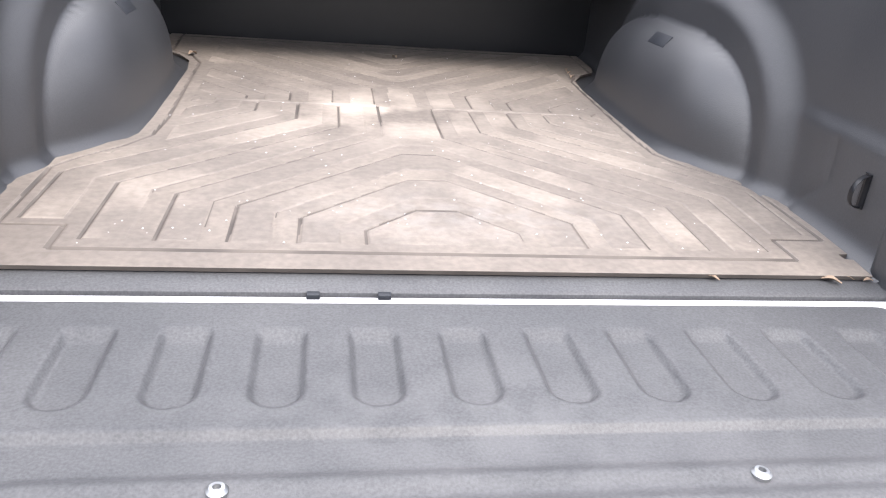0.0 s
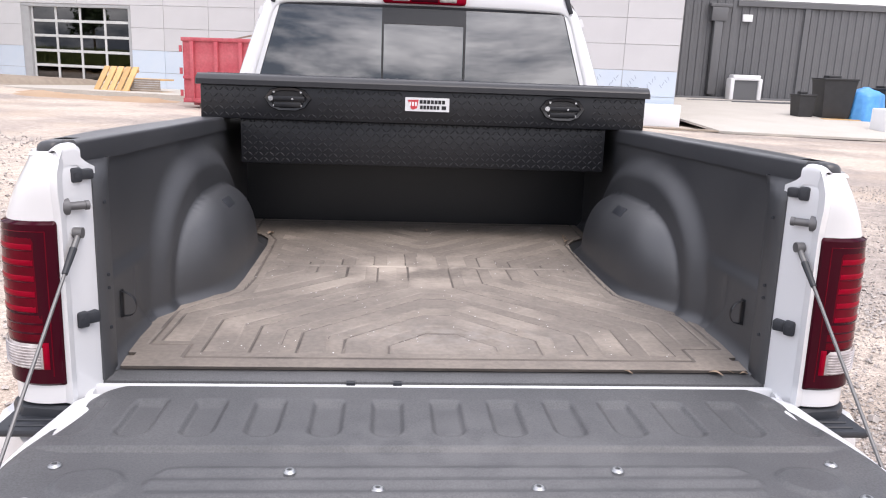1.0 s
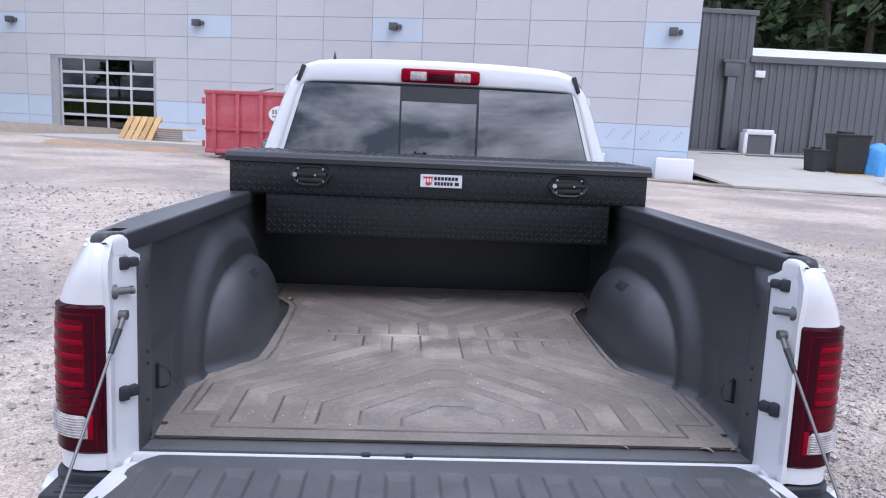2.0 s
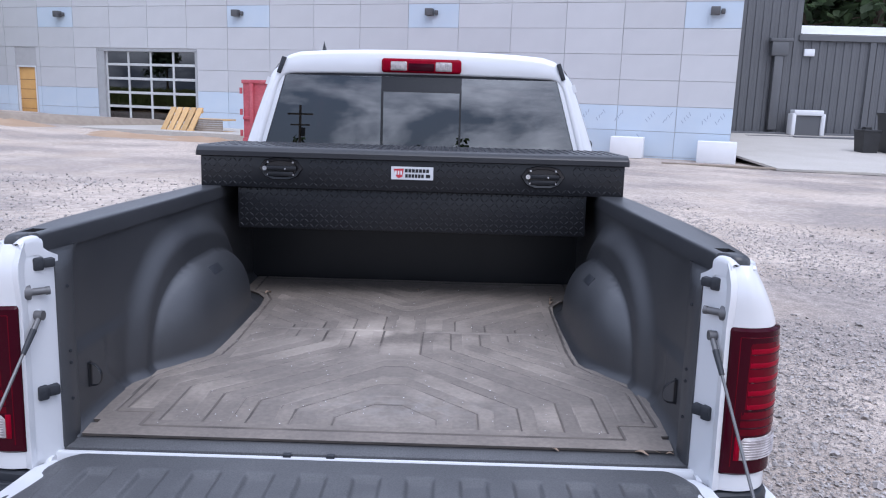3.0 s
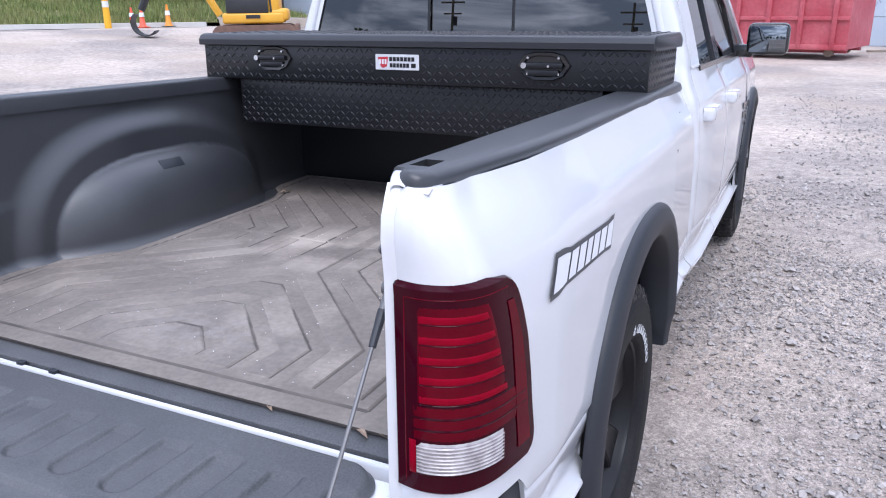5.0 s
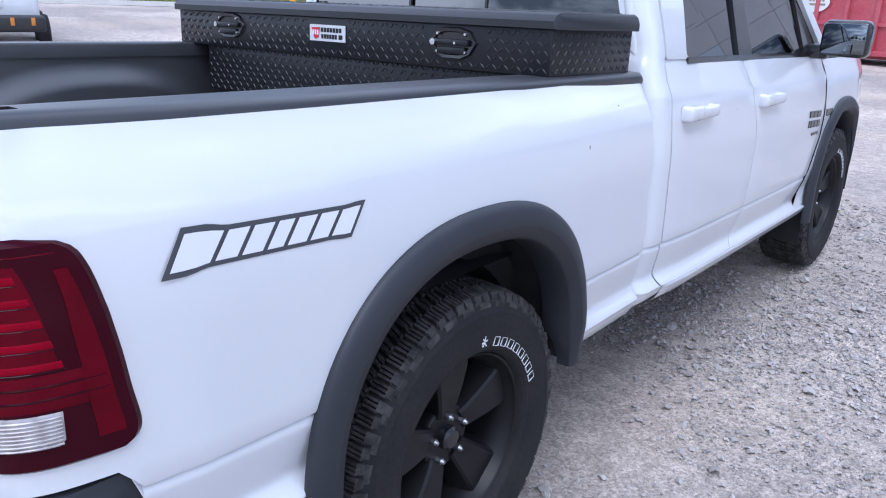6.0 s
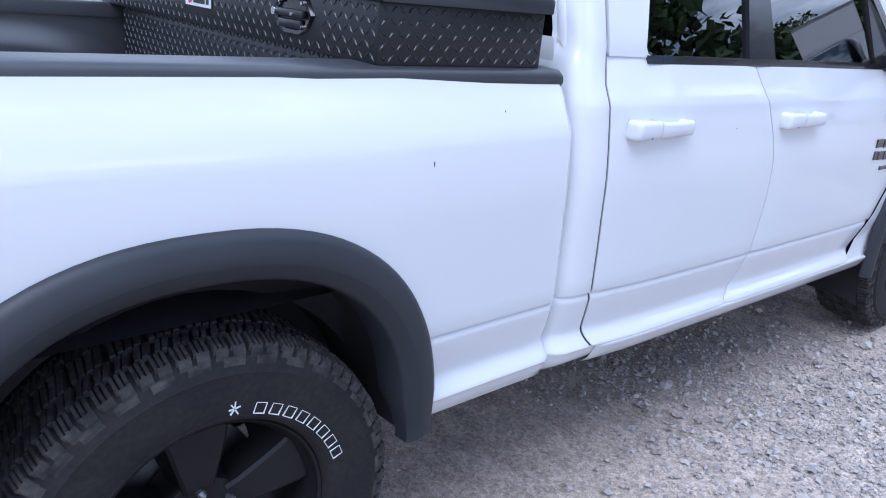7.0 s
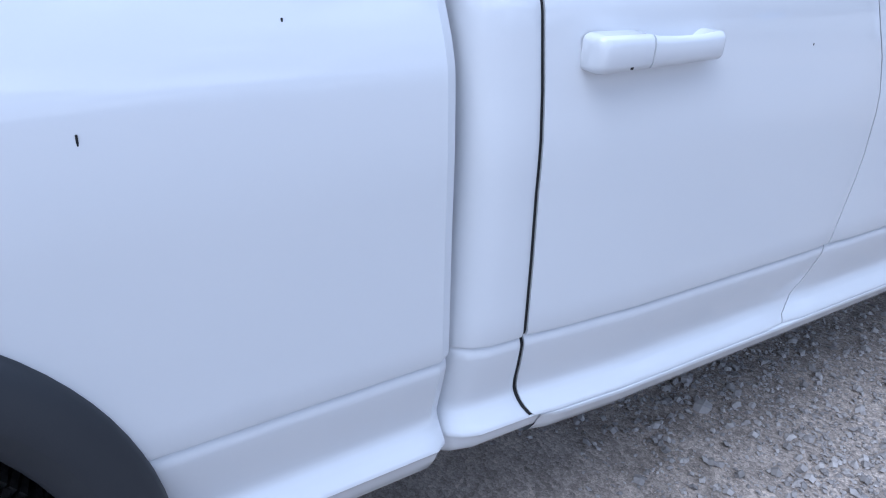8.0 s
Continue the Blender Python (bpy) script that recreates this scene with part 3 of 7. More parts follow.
def arch(a, grow=0.0, cy=ARCH_Y, cz=ARCH_Z, ra=ARCH_A, rb=ARCH_B):
    """A point (y, z) on the squarish wheel arch at angle a."""
    c, n = math.cos(a), math.sin(a)
    return cy + math.copysign((ra + grow) * abs(c) ** (2 / ARCH_N), c), cz + (rb + grow) * max(n, 0.0) ** (2 / ARCH_N)


def bed_plan():
    """Points (x, y) along the plan, thick where the arch needs them."""
    pts = [(p.x, p.y) for p in curve([(x, y, 0) for x, y in PLAN], 4)]
    ys = [0.26, 0.32, 0.37, 0.42]
    ys += [arch(math.pi * (1 - k / 48))[0] for k in range(49)]
    ys += [1.485, 1.52, 1.6, 1.7, 1.8, 1.86, 1.885]
    pts += [(lerp(BASE, y), y) for y in ys]
    return pts + [(0.945, 1.904), (0.90, 1.910)]


def bed_low(x, y):
    d = abs(y - ARCH_Y)
    if d < ARCH_A:
        return ARCH_Z + ARCH_B * (1 - (d / ARCH_A) ** ARCH_N) ** (1 / ARCH_N)
    if y < 0.05:
        return 0.848
    if y < ARCH_Y:
        return 0.848 - 0.268 * smooth01(0.05, 0.17, y)
    return 0.575


def plan_weight(i, x, y):
    return smooth01(-0.10, 0.02, y) * smooth01(0.80, 0.90, x)


LEVELS = [0.565, 0.578, 0.590, 0.602, 0.612, 0.622, 0.629, 0.6325, 0.636, 0.640, 0.650, 0.660, 0.668, 0.675, 0.682, 0.690, 0.705, 0.735, 0.765, 0.778, 0.783, 0.788, 0.7965, 0.7985, 0.8025, 0.8045, 0.813, 0.85, 0.90, 0.95, 1.0, 1.05, 1.09, 1.13, 1.165, 1.20, 1.225, 1.236, 1.246, 1.275, 1.30, 1.33, 1.355, 1.374]


CORNER_BACK = [(1.24, 0.0), (1.28, -0.005), (1.312, -0.009), (1.335, -0.004), (1.355, 0.007), (1.374, 0.018)]


def bedside(s):
    bm = bmesh.new()
    cols = []
    pts = bed_plan()
    for i, (x, y) in enumerate(pts):
        lo, col = bed_low(x, y), []
        for z in LEVELS:
            z = max(lo, z)
            ins = lerp(BED_INSET, z)
            w = plan_weight(i, x, y)
            back = lerp(CORNER_BACK, z) * (1 - smooth01(-0.02, 0.10, y)) * smooth01(0.760, 0.79, x)
            fore = 0.022 * (1 - smooth01(0.6, 1.2, z)) * smooth01(1.7, 1.9, y)
            z = min(z, lerp([(0.755, 1.338), (0.766, 1.354), (0.775, 1.374)], x))
            col.append((s * (x - ins * w - 0.05 * smooth01(1.22, 1.37, z) * (1 - w) * smooth01(0.80, 0.92, x)), y + back + fore, z))
        cols.append(col)
    grid(bm, cols)
    ob = part("bedside_panel", bm, PAINT, truck, "glossy white painted bed side", angle=28, thick=0.012)
    # tongue of the jamb that curls over beside the rail cap, and the flat under the cap's end
    bm = bmesh.new()
    rows = []
    for k in range(13):
        f = k / 12
        x, y = 0.768 + 0.0238 * f, -0.044 - 0.0525 * f
        top = lerp([(0.0, 1.382), (0.15, 1.389), (0.35, 1.391), (0.65, 1.3895), (0.85, 1.385), (1.0, 1.377)], f)
        rows.append([(s * (x + 0.927 * o), y + 0.375 * o, top - h) for o, h in ((-0.001, 0.045), (-0.0015, 0.016), (-0.0008, 0.007), (0.002, 0.002), (0.006, 0.0), (0.014, 0.0005), (0.022, 0.004))])
    grid(bm, rows)
    part("corner_tongue", bm, PAINT, truck, angle=50, thick=0.002)
    bm = bmesh.new()
    grid(bm, [[(s * x, y, z) for x in (0.786, 0.80, 0.83, 0.85)] for y, z in ((-0.088, 1.366), (-0.080, 1.3715), (-0.06, 1.373), (0.03, 1.373))])
    part("corner_plate", bm, PAINT, truck, angle=50, thick=0.003)
    return ob


def rail_cap(s):
    """Flat plastic cap along the bed rail, narrower towards the rear, with a stake pocket cut through it."""
    bm = bmesh.new()
    ys = [-0.086, -0.083, -0.076, -0.067, -0.060, -0.055, -0.0515, -0.049, -0.034, 0.022, 0.06, 0.12, 0.23, 0.5, 0.8, 1.2, 1.6, 1.86, 1.888, 1.895]
    rows = []
    for n, y in enumerate(ys):
        out = lerp([(-0.086, 0.822), (-0.083, 0.831), (-0.076, 0.838), (-0.067, 0.843), (-0.055, 0.848), (0.0, 0.857), (0.1, 0.867), (0.23, 0.881), (0.5, 0.893), (1.2, 0.897), (1.9, 0.890)], y)
        end = {0: 1.5, 1: 0.6, 2: 0.12, len(ys) - 1: 0.8, len(ys) - 2: 0.2}.get(n, 0.0)
        z = 1.395 - 0.009 * end
        inner = lerp([(-0.086, 0.806), (-0.083, 0.800), (-0.076, 0.7955), (-0.067, 0.794), (-0.060, 0.7925), (-0.055, 0.789), (-0.0515, 0.782), (-0.049, 0.771)], y)
        low = 1.364 if n < 8 else 1.345
        wide = out - inner
        a, b = (0.790, 0.824) if n >= 8 else (inner + 0.34 * wide, inner + 0.50 * wide)
        r = min(1.0, wide / 0.055)
        sec = [(inner, low), (inner, z - 0.009), (inner + 0.002 * r, z - 0.003), (inner + 0.006 * r, z), (a, z), (b, z), (out - 0.022 * r, z - 0.001), (out - 0.010 * r, z - 0.004), (out - 0.003 * r, z - 0.010), (out, z - 0.018), (out, 1.362), (out - 0.006 * r, 1.352)]
        rows.append([(s * x, y, q) for x, q in sec])
    vs = [[bm.verts.new(p) for p in r] for r in rows]
    for i in range(len(vs) - 1):
        for j in range(len(vs[0]) - 1):
            if i == 8 and j == 4:
                continue
            bm.faces.new((vs[i][j], vs[i][j + 1], vs[i + 1][j + 1], vs[i + 1][j]))
    bm.faces.new(vs[0])
    bm.faces.new(vs[-1])
    cap = part("rail_cap", bm, RAIL_PLASTIC, truck, "dark grey plastic bed rail cap", angle=40)
    bm = bmesh.new()
    x0, x1 = sorted((s * 0.790, s * 0.824))
    y0, y1 = -0.034, 0.022
    ring = [(x0, y0), (x1, y0), (x1, y1), (x0, y1)]
    grid(bm, [[(x, y, 1.395) for x, y in ring], [(x, y, 1.30) for x, y in ring]], close_u=True)
    bm.faces.new([bm.verts.new((x, y, 1.30)) for x, y in ring])
    part("stake_pocket", bm, DARK, cap, "dark open stake pocket")
    return cap


def on_plan(d):
    """A point and outward normal d metres along the rear corner, from the lamp's inner edge."""
    pts = [(p.x, p.y) for p in curve([(x, y, 0) for x, y in PLAN], 6)]
    start = 18
    for a, b in zip(pts[start:], pts[start + 1:]):
        l = math.hypot(b[0] - a[0], b[1] - a[1])
        if d <= l:
            t = d / l
            nx, ny = (b[1] - a[1]) / l, -(b[0] - a[0]) / l
            return a[0] + (b[0] - a[0]) * t, a[1] + (b[1] - a[1]) * t, nx, ny
        d -= l
    return pts[-1][0], pts[-1][1], 1.0, 0.0


def plan_reach(y0):
    """How far along the rear corner, from the lamp's inner edge, the side reaches y0."""
    pts = [(p.x, p.y) for p in curve([(x, y, 0) for x, y in PLAN], 6)][18:]
    d = 0.0
    for a, b in zip(pts, pts[1:]):
        l = math.hypot(b[0] - a[0], b[1] - a[1])
        if b[1] > y0 and b[0] > 0.90:
            return d + l * (y0 - a[1]) / (b[1] - a[1])
        d += l
    return d


LAMP_SIDE = [(0.886, 0.040), (0.893, 0.070), (0.905, 0.090), (0.93, 0.096), (0.985, 0.086), (1.06, 0.074), (1.15, 0.054), (1.20, 0.037), (1.222, 0.020), (1.233, -0.008), (1.238, -0.045)]
LAMP_FRONT = [(p.x, p.y) for p in curve([(z, plan_reach(y), 0) for z, y in LAMP_SIDE], 6)]


def lamp_patch(bm, s, d0, d1, z0, z1, off, depth, nu=14, nv=8, slim=False):
    """A curved plate on the lamp's face, from d0 to d1 along the corner (d1 may follow the front edge) and z0 to z1."""
    rows = []
    for k in range(nv + 1):
        z = z0 + (z1 - z0) * k / nv
        edge = d1 if not slim else min(d1, lerp(LAMP_FRONT, z) - slim)
        row = []
        for i in range(nu + 1):
            d = d0 + (edge - d0) * i / nu
            x, y, nx, ny = on_plan(d)
            w = plan_weight(0, x, y)
            x -= lerp(BED_INSET, z) * w * 0.8
            e = off if 0 < i < nu and 0 < k < nv else off - depth
            row.append((s * (x + nx * e), y + ny * e, z))
        rows.append(row)
    grid(bm, rows)


def tail_light(s):
    bm = bmesh.new()
    lamp_patch(bm, s, -0.002, 0.4, 0.886, 1.238, 0.008, 0.010, 26, 40, slim=0.0001)
    lamp = part("tail_light", bm, LAMP_RED_DARK, truck, "dark red wraparound tail light with bars", angle=40)
    # thin bright line round the inner field
    bm = bmesh.new()
    lamp_patch(bm, s, 0.026, 0.4, 1.2145, 1.2165, 0.0088, 0.0006, 18, 2, slim=0.030)
    lamp_patch(bm, s, 0.025, 0.0275, 0.91, 1.2150, 0.0088, 0.0006, 2, 14)
    part("lens_line", bm, LAMP_RED_MID, lamp, "thin red line round the lens")
    bm = bmesh.new()
    lamp_patch(bm, s, 0.046, 0.4, 1.046, 1.206, 0.0088, 0.0012, 20, 14, slim=0.088)
    part("inner_lens", bm, LAMP_RED_MID, lamp, "red inner lens")
    for k in range(5):
        z = 1.192 - 0.0325 * k
        bm = bmesh.new()
        lamp_patch(bm, s, 0.050, 0.4, z - 0.0135, z - 0.002, 0.0098, 0.0010, 18, 5, slim=0.098 - 0.003 * k)
        part("light_bar", bm, LAMP_RED, lamp, "bright red light bar")
        bm = bmesh.new()
        lamp_patch(bm, s, 0.050, 0.4, z - 0.0165, z - 0.0145, 0.0096, 0.0010, 18, 2, slim=0.096 - 0.003 * k)
        part("bar_gap", bm, LAMP_RED_DARK, lamp)
    # lower field that runs into the side reflector
    bm = bmesh.new()
    lamp_patch(bm, s, 0.040, 0.4, 0.986, 1.042, 0.0092, 0.0012, 20, 6, slim=0.030)
    part("lower_lens", bm, LAMP_RED_MID, lamp, "red lower lens")
    for z in (1.004, 1.024):
        bm = bmesh.new()
        lamp_patch(bm, s, 0.036, 0.4, z - 0.002, z + 0.002, 0.0102, 0.0008, 18, 2, slim=0.028)
        part("bar_gap", bm, LAMP_RED_DARK, lamp)
    bm = bmesh.new()
    rows = []
    for k in range(15):
        z = 0.925 + 0.268 * k / 14
        e = lerp(LAMP_FRONT, z)
        w = lerp([(0.925, 0.040), (1.0, 0.036), (1.10, 0.030), (1.193, 0.018)], z)
        row = []
        for d in (e - 0.030 - w, e - 0.030 - w / 2, e - 0.030):
            x, y, nx, ny = on_plan(d)
            x -= lerp(BED_INSET, z) * plan_weight(0, x, y) * 0.8
            row.append((s * (x + nx * 0.0098), y + ny * 0.0098, z))
        rows.append(row)
    grid(bm, rows)
    part("side_reflector", bm, LAMP_RED_MID, lamp, "red side reflector", thick=0.001)
    bm = bmesh.new()
    lamp_patch(bm, s, 0.032, 0.044, 0.926, 0.984, 0.0115, 0.003, 4, 6)
    part("lens_corner", bm, LAMP_RED, lamp, "bright red corner beside the clear lens")
    bm = bmesh.new()
    lamp_patch(bm, s, 0.043, 0.192, 0.926, 0.982, 0.0125, 0.005, 16, 6)
    clear = part("reverse_lens", bm, LAMP_CLEAR, lamp, "clear ribbed reversing lens")
    for k in range(8):
        bm = bmesh.new()
        lamp_patch(bm, s, 0.047, 0.188, 0.9305 + 0.0062 * k, 0.9340 + 0.0062 * k, 0.0150, 0.0022, 12, 2)
        part("lens_rib", bm, LAMP_CLEAR, clear)


def flare(s, cy, cz, ra, rb, width, table):
    """Black plastic wheel arch flare."""
    path = [(0.0, -0.020), (0.0, -0.008)] + [(math.pi * k / 48, 0.0) for k in range(49)] + [(math.pi, -0.018 * (k + 1)) for k in range(6)]
    bm = bmesh.new()
    rows = []
    for a, drop in path:
        row = []
        yy, zz = arch(a, 0.046, cy, cz + drop, ra, rb)
        for dr, dx in ((0.046, -0.004), (0.046, 0.005), (0.042, 0.014), (0.030, 0.023), (0.008, 0.030), (-0.010, 0.032), (-0.0125, 0.031), (0.050 - width, 0.016), (0.044 - width, 0.008), (0.040 - width, -0.08)):
            end = 1 - 0.55 * (1 - smooth01(0.0, 0.16, a - drop * -1.2)) * (a < 1)
            y, z = arch(a, 0.046 + (dr - 0.046) * (0.55 + 0.45 * end), cy, cz + drop - (0.046 - dr) * 0.25 * (1 - end), ra, rb)
            row.append((s * (side_x(yy, max(zz, 0.81), table) + dx * end), y, z))
        rows.append(row)
    grid(bm, rows)
    return part("wheel_flare", bm, BLACK_PLASTIC, truck, "matt black plastic wheel flare", angle=40)


def wheel_house(s, cy, cz, r, depth=0.42):
    bm = bmesh.new()
    rows = []
    steps = ((0.955, cy, cz, r), (0.955 - depth, cy, cz, r)) if depth > 0.3 else ((0.955, cy, cz, r), (0.800, cy, cz, r - 0.01), (0.770, 1.0, 0.47, 0.462), (0.660, 1.0, 0.47, 0.455))
    for x, cy, cz, r in steps:
        row = [(s * x, cy + r, 0.565)] + [(s * x, cy + r * math.cos(math.pi * k / 24), cz + r * math.sin(math.pi * k / 24)) for k in range(25)] + [(s * x, cy - r, 0.40)]
        rows.append(row)
    vs = grid(bm, rows)
    bm.faces.new(vs[-1])
    part("wheel_house", bm, DARK, truck, "dark wheel arch lining")


WHEEL_X = 0.806


def wheel(s, y, z):
    turn = Matrix.Translation((s * WHEEL_X, y, z)) @ (pose(0, 0, 0, 0, 90 if s > 0 else -90, 0)) @ pose(0, 0, 0, 0, 0, 41) @ Matrix.Scale(1.035, 4)
    hub = thing("wheel", turn)
    hub.parent = truck
    side = [(0.243, 0.10), (0.250, 0.122), (0.258, 0.130), (0.262, 0.1325), (0.266, 0.1325), (0.27, 0.135), (0.30, 0.1385), (0.335, 0.140), (0.352, 0.138), (0.356, 0.139), (0.360, 0.136), (0.378, 0.128), (0.394, 0.116), (0.402, 0.100), (0.404, 0.05)]
    prof = side + [(r, -h) for r, h in side[::-1]]
    bm = bmesh.new()
    revolve(bm, prof, 72)
    tyre = part("tyre", bm, TYRE, hub, "black all terrain tyre", angle=30)
    rnd = random.Random(5)
    bm = bmesh.new()

    def lug(a0, a1, h0, h1, skew, r0=0.400, r1=0.418, drop=0.0):
        q = []
        for r in (r0, r1):
            t = 0.004 if r == r1 else 0.0
            for a, h, sg in ((a0 + t, h0, 0), (a1 - t, h0, 0), (a1 - t + skew, h1, 1), (a0 + t + skew, h1, 1)):
                rr = r - (drop if sg else 0)
                q.append(bm.verts.new((rr * math.cos(a), rr * math.sin(a), h)))
        for f in ((4, 5, 6, 7), (0, 1, 5, 4), (1, 2, 6, 5), (2, 3, 7, 6), (3, 0, 4, 7)):
            bm.faces.new([q[i] for i in f])

    n = 36
    w = 2 * math.pi / n
    for k in range(n):
        a = w * k
        for sg in (1, -1):
            # shoulder blocks in pairs, each split by two fine sipes
            for c, wide, reach in ((0.0, 0.44, 0.116), (0.50, 0.43, 0.121)):
                for q in range(3):
                    lug(a + w * (c + wide * q / 3 + 0.006), a + w * (c + wide * (q + 1) / 3 - 0.006), sg * 0.082, sg * reach, 0.006, 0.400, 0.414, 0.008)
                lug(a + w * (c + 0.02), a + w * (c + wide - 0.02), sg * (reach - 0.001), sg * 0.1255, 0.003, 0.384, 0.4035, 0.013)
                if c == 0.0:
                    lug(a + w * (c + 0.06), a + w * (c + wide + 0.30), sg * 0.124, sg * 0.1315, 0.0, 0.370, 0.3855, 0.006)
            # inner rib of hooked blocks
            for c, wide, h0, h1 in ((0.10, 0.46, 0.035, 0.060), (0.22, 0.40, 0.060, 0.0775), (0.62, 0.40, 0.035, 0.056), (0.74, 0.36, 0.056, 0.0765)):
                for q in range(2):
                    lug(a + w * (c + wide * q / 2 + 0.008), a + w * (c + wide * (q + 1) / 2 - 0.008), sg * h0, sg * h1, sg * 0.020, 0.400, 0.415)
        for q in range(2):
            lug(a + w * (0.06 + 0.22 * q), a + w * (0.26 + 0.22 * q), -0.030, 0.030, 0.040, 0.400, 0.416)
            lug(a + w * (0.56 + 0.21 * q), a + w * (0.75 + 0.21 * q), -0.028, 0.028, 0.026, 0.400, 0.416)
    part("tread", bm, TREAD, tyre, "chunky dusty tread blocks", smooth=False, kind="stuff")
    # raised white outline marks on the side wall, one for each of the tyre's letters
    if s > 0:
        for k in range(8):
            a = radians(73 - 7.2 * k + 49)
            bm = bmesh.new()
            q = Matrix.Rotation(a, 4, "Z") @ Matrix.Translation((0.281, 0, 0.1350))
            for b in ((-0.0120, 0.0120, -0.0118, -0.0106), (-0.0120, 0.0120, 0.0106, 0.0118), (-0.0120, -0.0108, -0.0106, 0.0106), (0.0108, 0.0120, -0.0106, 0.0106)):
                box(bm, b[0], b[1], b[2] + 0.000, b[3], 0.0, 0.0032, m=q @ Matrix.Shear("XY", 4, (0.0, 0.0)))
            part("sidewall_mark", bm, WHITE_PRINT, tyre, "white outlined raised mark", smooth=False)
        bm = bmesh.new()
        q = Matrix.Rotation(radians(84 + 49), 4, "Z") @ Matrix.Translation((0.284, 0, 0.1350))
        for ang, l in ((0, 0.02), (40, 0.016), (100, 0.014), (150, 0.017), (215, 0.018), (290, 0.015)):
            box(bm, 0, l * 0.8, -0.0013, 0.0013, 0, 0.0035, m=q @ Matrix.Rotation(radians(ang), 4, "Z"))
        part("sidewall_mark", bm, WHITE_PRINT, tyre, smooth=False)
    bm = bmesh.new()
    revolve(bm, [(0.268, 0.108), (0.262, 0.113), (0.256, 0.108), (0.252, 0.095), (0.240, 0.080), (0.232, 0.04), (0.228, -0.10), (0.20, -0.11)], 64)
    rim = part("rim", bm, RIM, hub, "satin black five spoke alloy rim", angle=30)
    rim.matrix_basis = Matrix.Diagonal((0.925, 0.925, 1, 1))
    bm = bmesh.new()
    revolve(bm, [(0.0, 0.052), (0.092, 0.052), (0.100, 0.040), (0.102, -0.03), (0.0, -0.03)], 40)
    part("hub_disc", bm, RIM, rim)
    for k in range(5):
        bm = bmesh.new()
        m = Matrix.Rotation(2 * math.pi * k / 5, 4, "Z")
        secs = []
        for r, wt, wb, h in ((0.070, 0.030, 0.046, 0.060), (0.10, 0.036, 0.052, 0.068), (0.16, 0.050, 0.070, 0.078), (0.215, 0.062, 0.088, 0.084), (0.243, 0.068, 0.096, 0.082)):
            secs.append([m @ Vector((r, -wb, h - 0.065)), m @ Vector((r, -wt - 0.004, h - 0.006)), m @ Vector((r, -wt + 0.004, h)), m @ Vector((r, -0.012, h - 0.002)), m @ Vector((r, 0.012, h - 0.002)), m @ Vector((r, wt - 0.004, h)), m @ Vector((r, wt + 0.004, h - 0.006)), m @ Vector((r, wb, h - 0.065))])
        vs = grid(bm, secs)
        bm.faces.new(vs[0])
        bm.faces.new(vs[-1])
        part("spoke", bm, RIM, rim, angle=28)
    bm = bmesh.new()
    revolve(bm, [(0.0, 0.078), (0.026, 0.077), (0.034, 0.070), (0.036, 0.05)], 28)
    part("centre_cap", bm, GLOSS_BLACK, rim, "gloss black centre cap")
    for k in range(5):
        a = 2 * math.pi * k / 5
        bm = bmesh.new()
        rod(bm, (0.068 * math.cos(a), 0.068 * math.sin(a), 0.045), (0.068 * math.cos(a), 0.068 * math.sin(a), 0.070), 0.0100, 6)
        rod(bm, (0.068 * math.cos(a), 0.068 * math.sin(a), 0.070), (0.068 * math.cos(a), 0.068 * math.sin(a), 0.078), 0.0092, 10, 0.005)
        part("lug_nut", bm, STEEL, rim, "chrome lug nut", angle=25)
    bm = bmesh.new()
    revolve(bm, [(0.05, -0.04), (0.165, -0.04), (0.165, -0.065), (0.05, -0.065)], 40)
    part("brake_disc", bm, STEEL, hub, "grey steel brake disc")


for s in (1, -1):
    bedside(s)
    rail_cap(s)
    tail_light(s)
    flare(s, ARCH_Y, ARCH_Z, ARCH_A, ARCH_B, 0.092, BED_INSET)
    wheel_house(s, ARCH_Y, ARCH_Z, 0.485, 0.29)
    flare(s, 4.47, 0.64, 0.50, 0.50, 0.085, CAB_INSET)
    wheel_house(s, 4.47, 0.64, 0.485)
    wheel(s, 0.990, 0.462)
    wheel(s, 4.573, 0.562)


# ---- bed: liner, jambs, sill ----
def floor_z(y):
    return 0.872 + 0.021 * y


def wall_in(y, z):
    """How far the inner wall stands from the middle: ledge near the gate, broad arch, and the wheel housing in it."""
    x = 0.802
    r = (abs((y - 0.95) / 0.61) ** 2.5 + max((z - 0.86) / 0.465, 0.0) ** 2.5) ** 0.4
    big = 0.060 * (1 - smooth01(0.82, 1.0, r))
    ledge = 0.020 * (1 - smooth01(1.062, 1.105, z)) * (1 - smooth01(0.30, 0.50, y))
    d = max(big, ledge) + 0.25 * min(big, ledge)
    # fold where the ledge meets the arch
    fold = 0.262 + 0.075 * (1 - smooth01(0.89, 0.985, z))
    d -= 0.007 * math.exp(-((y - fold) / 0.009) ** 2) * (1 - smooth01(1.04, 1.075, z))
    u, v = abs(y - 0.985) / 0.490, max(z - 0.86, 0.0) / 0.308
    dome = 0.190 * max(0.0, 1 - u ** 2.6 - v ** 3.0) ** (0.36 + 0.14 * smooth01(0.5, 1.0, u))
    soft = 0.075
    d = (d + dome + math.sqrt((d - dome) ** 2 + soft * soft)) / 2 - soft * 0.20
    h = z - floor_z(y)
    if h < 0.045:
        d += 0.030 * (1 - h / 0.045) ** 2.2
    return x - d


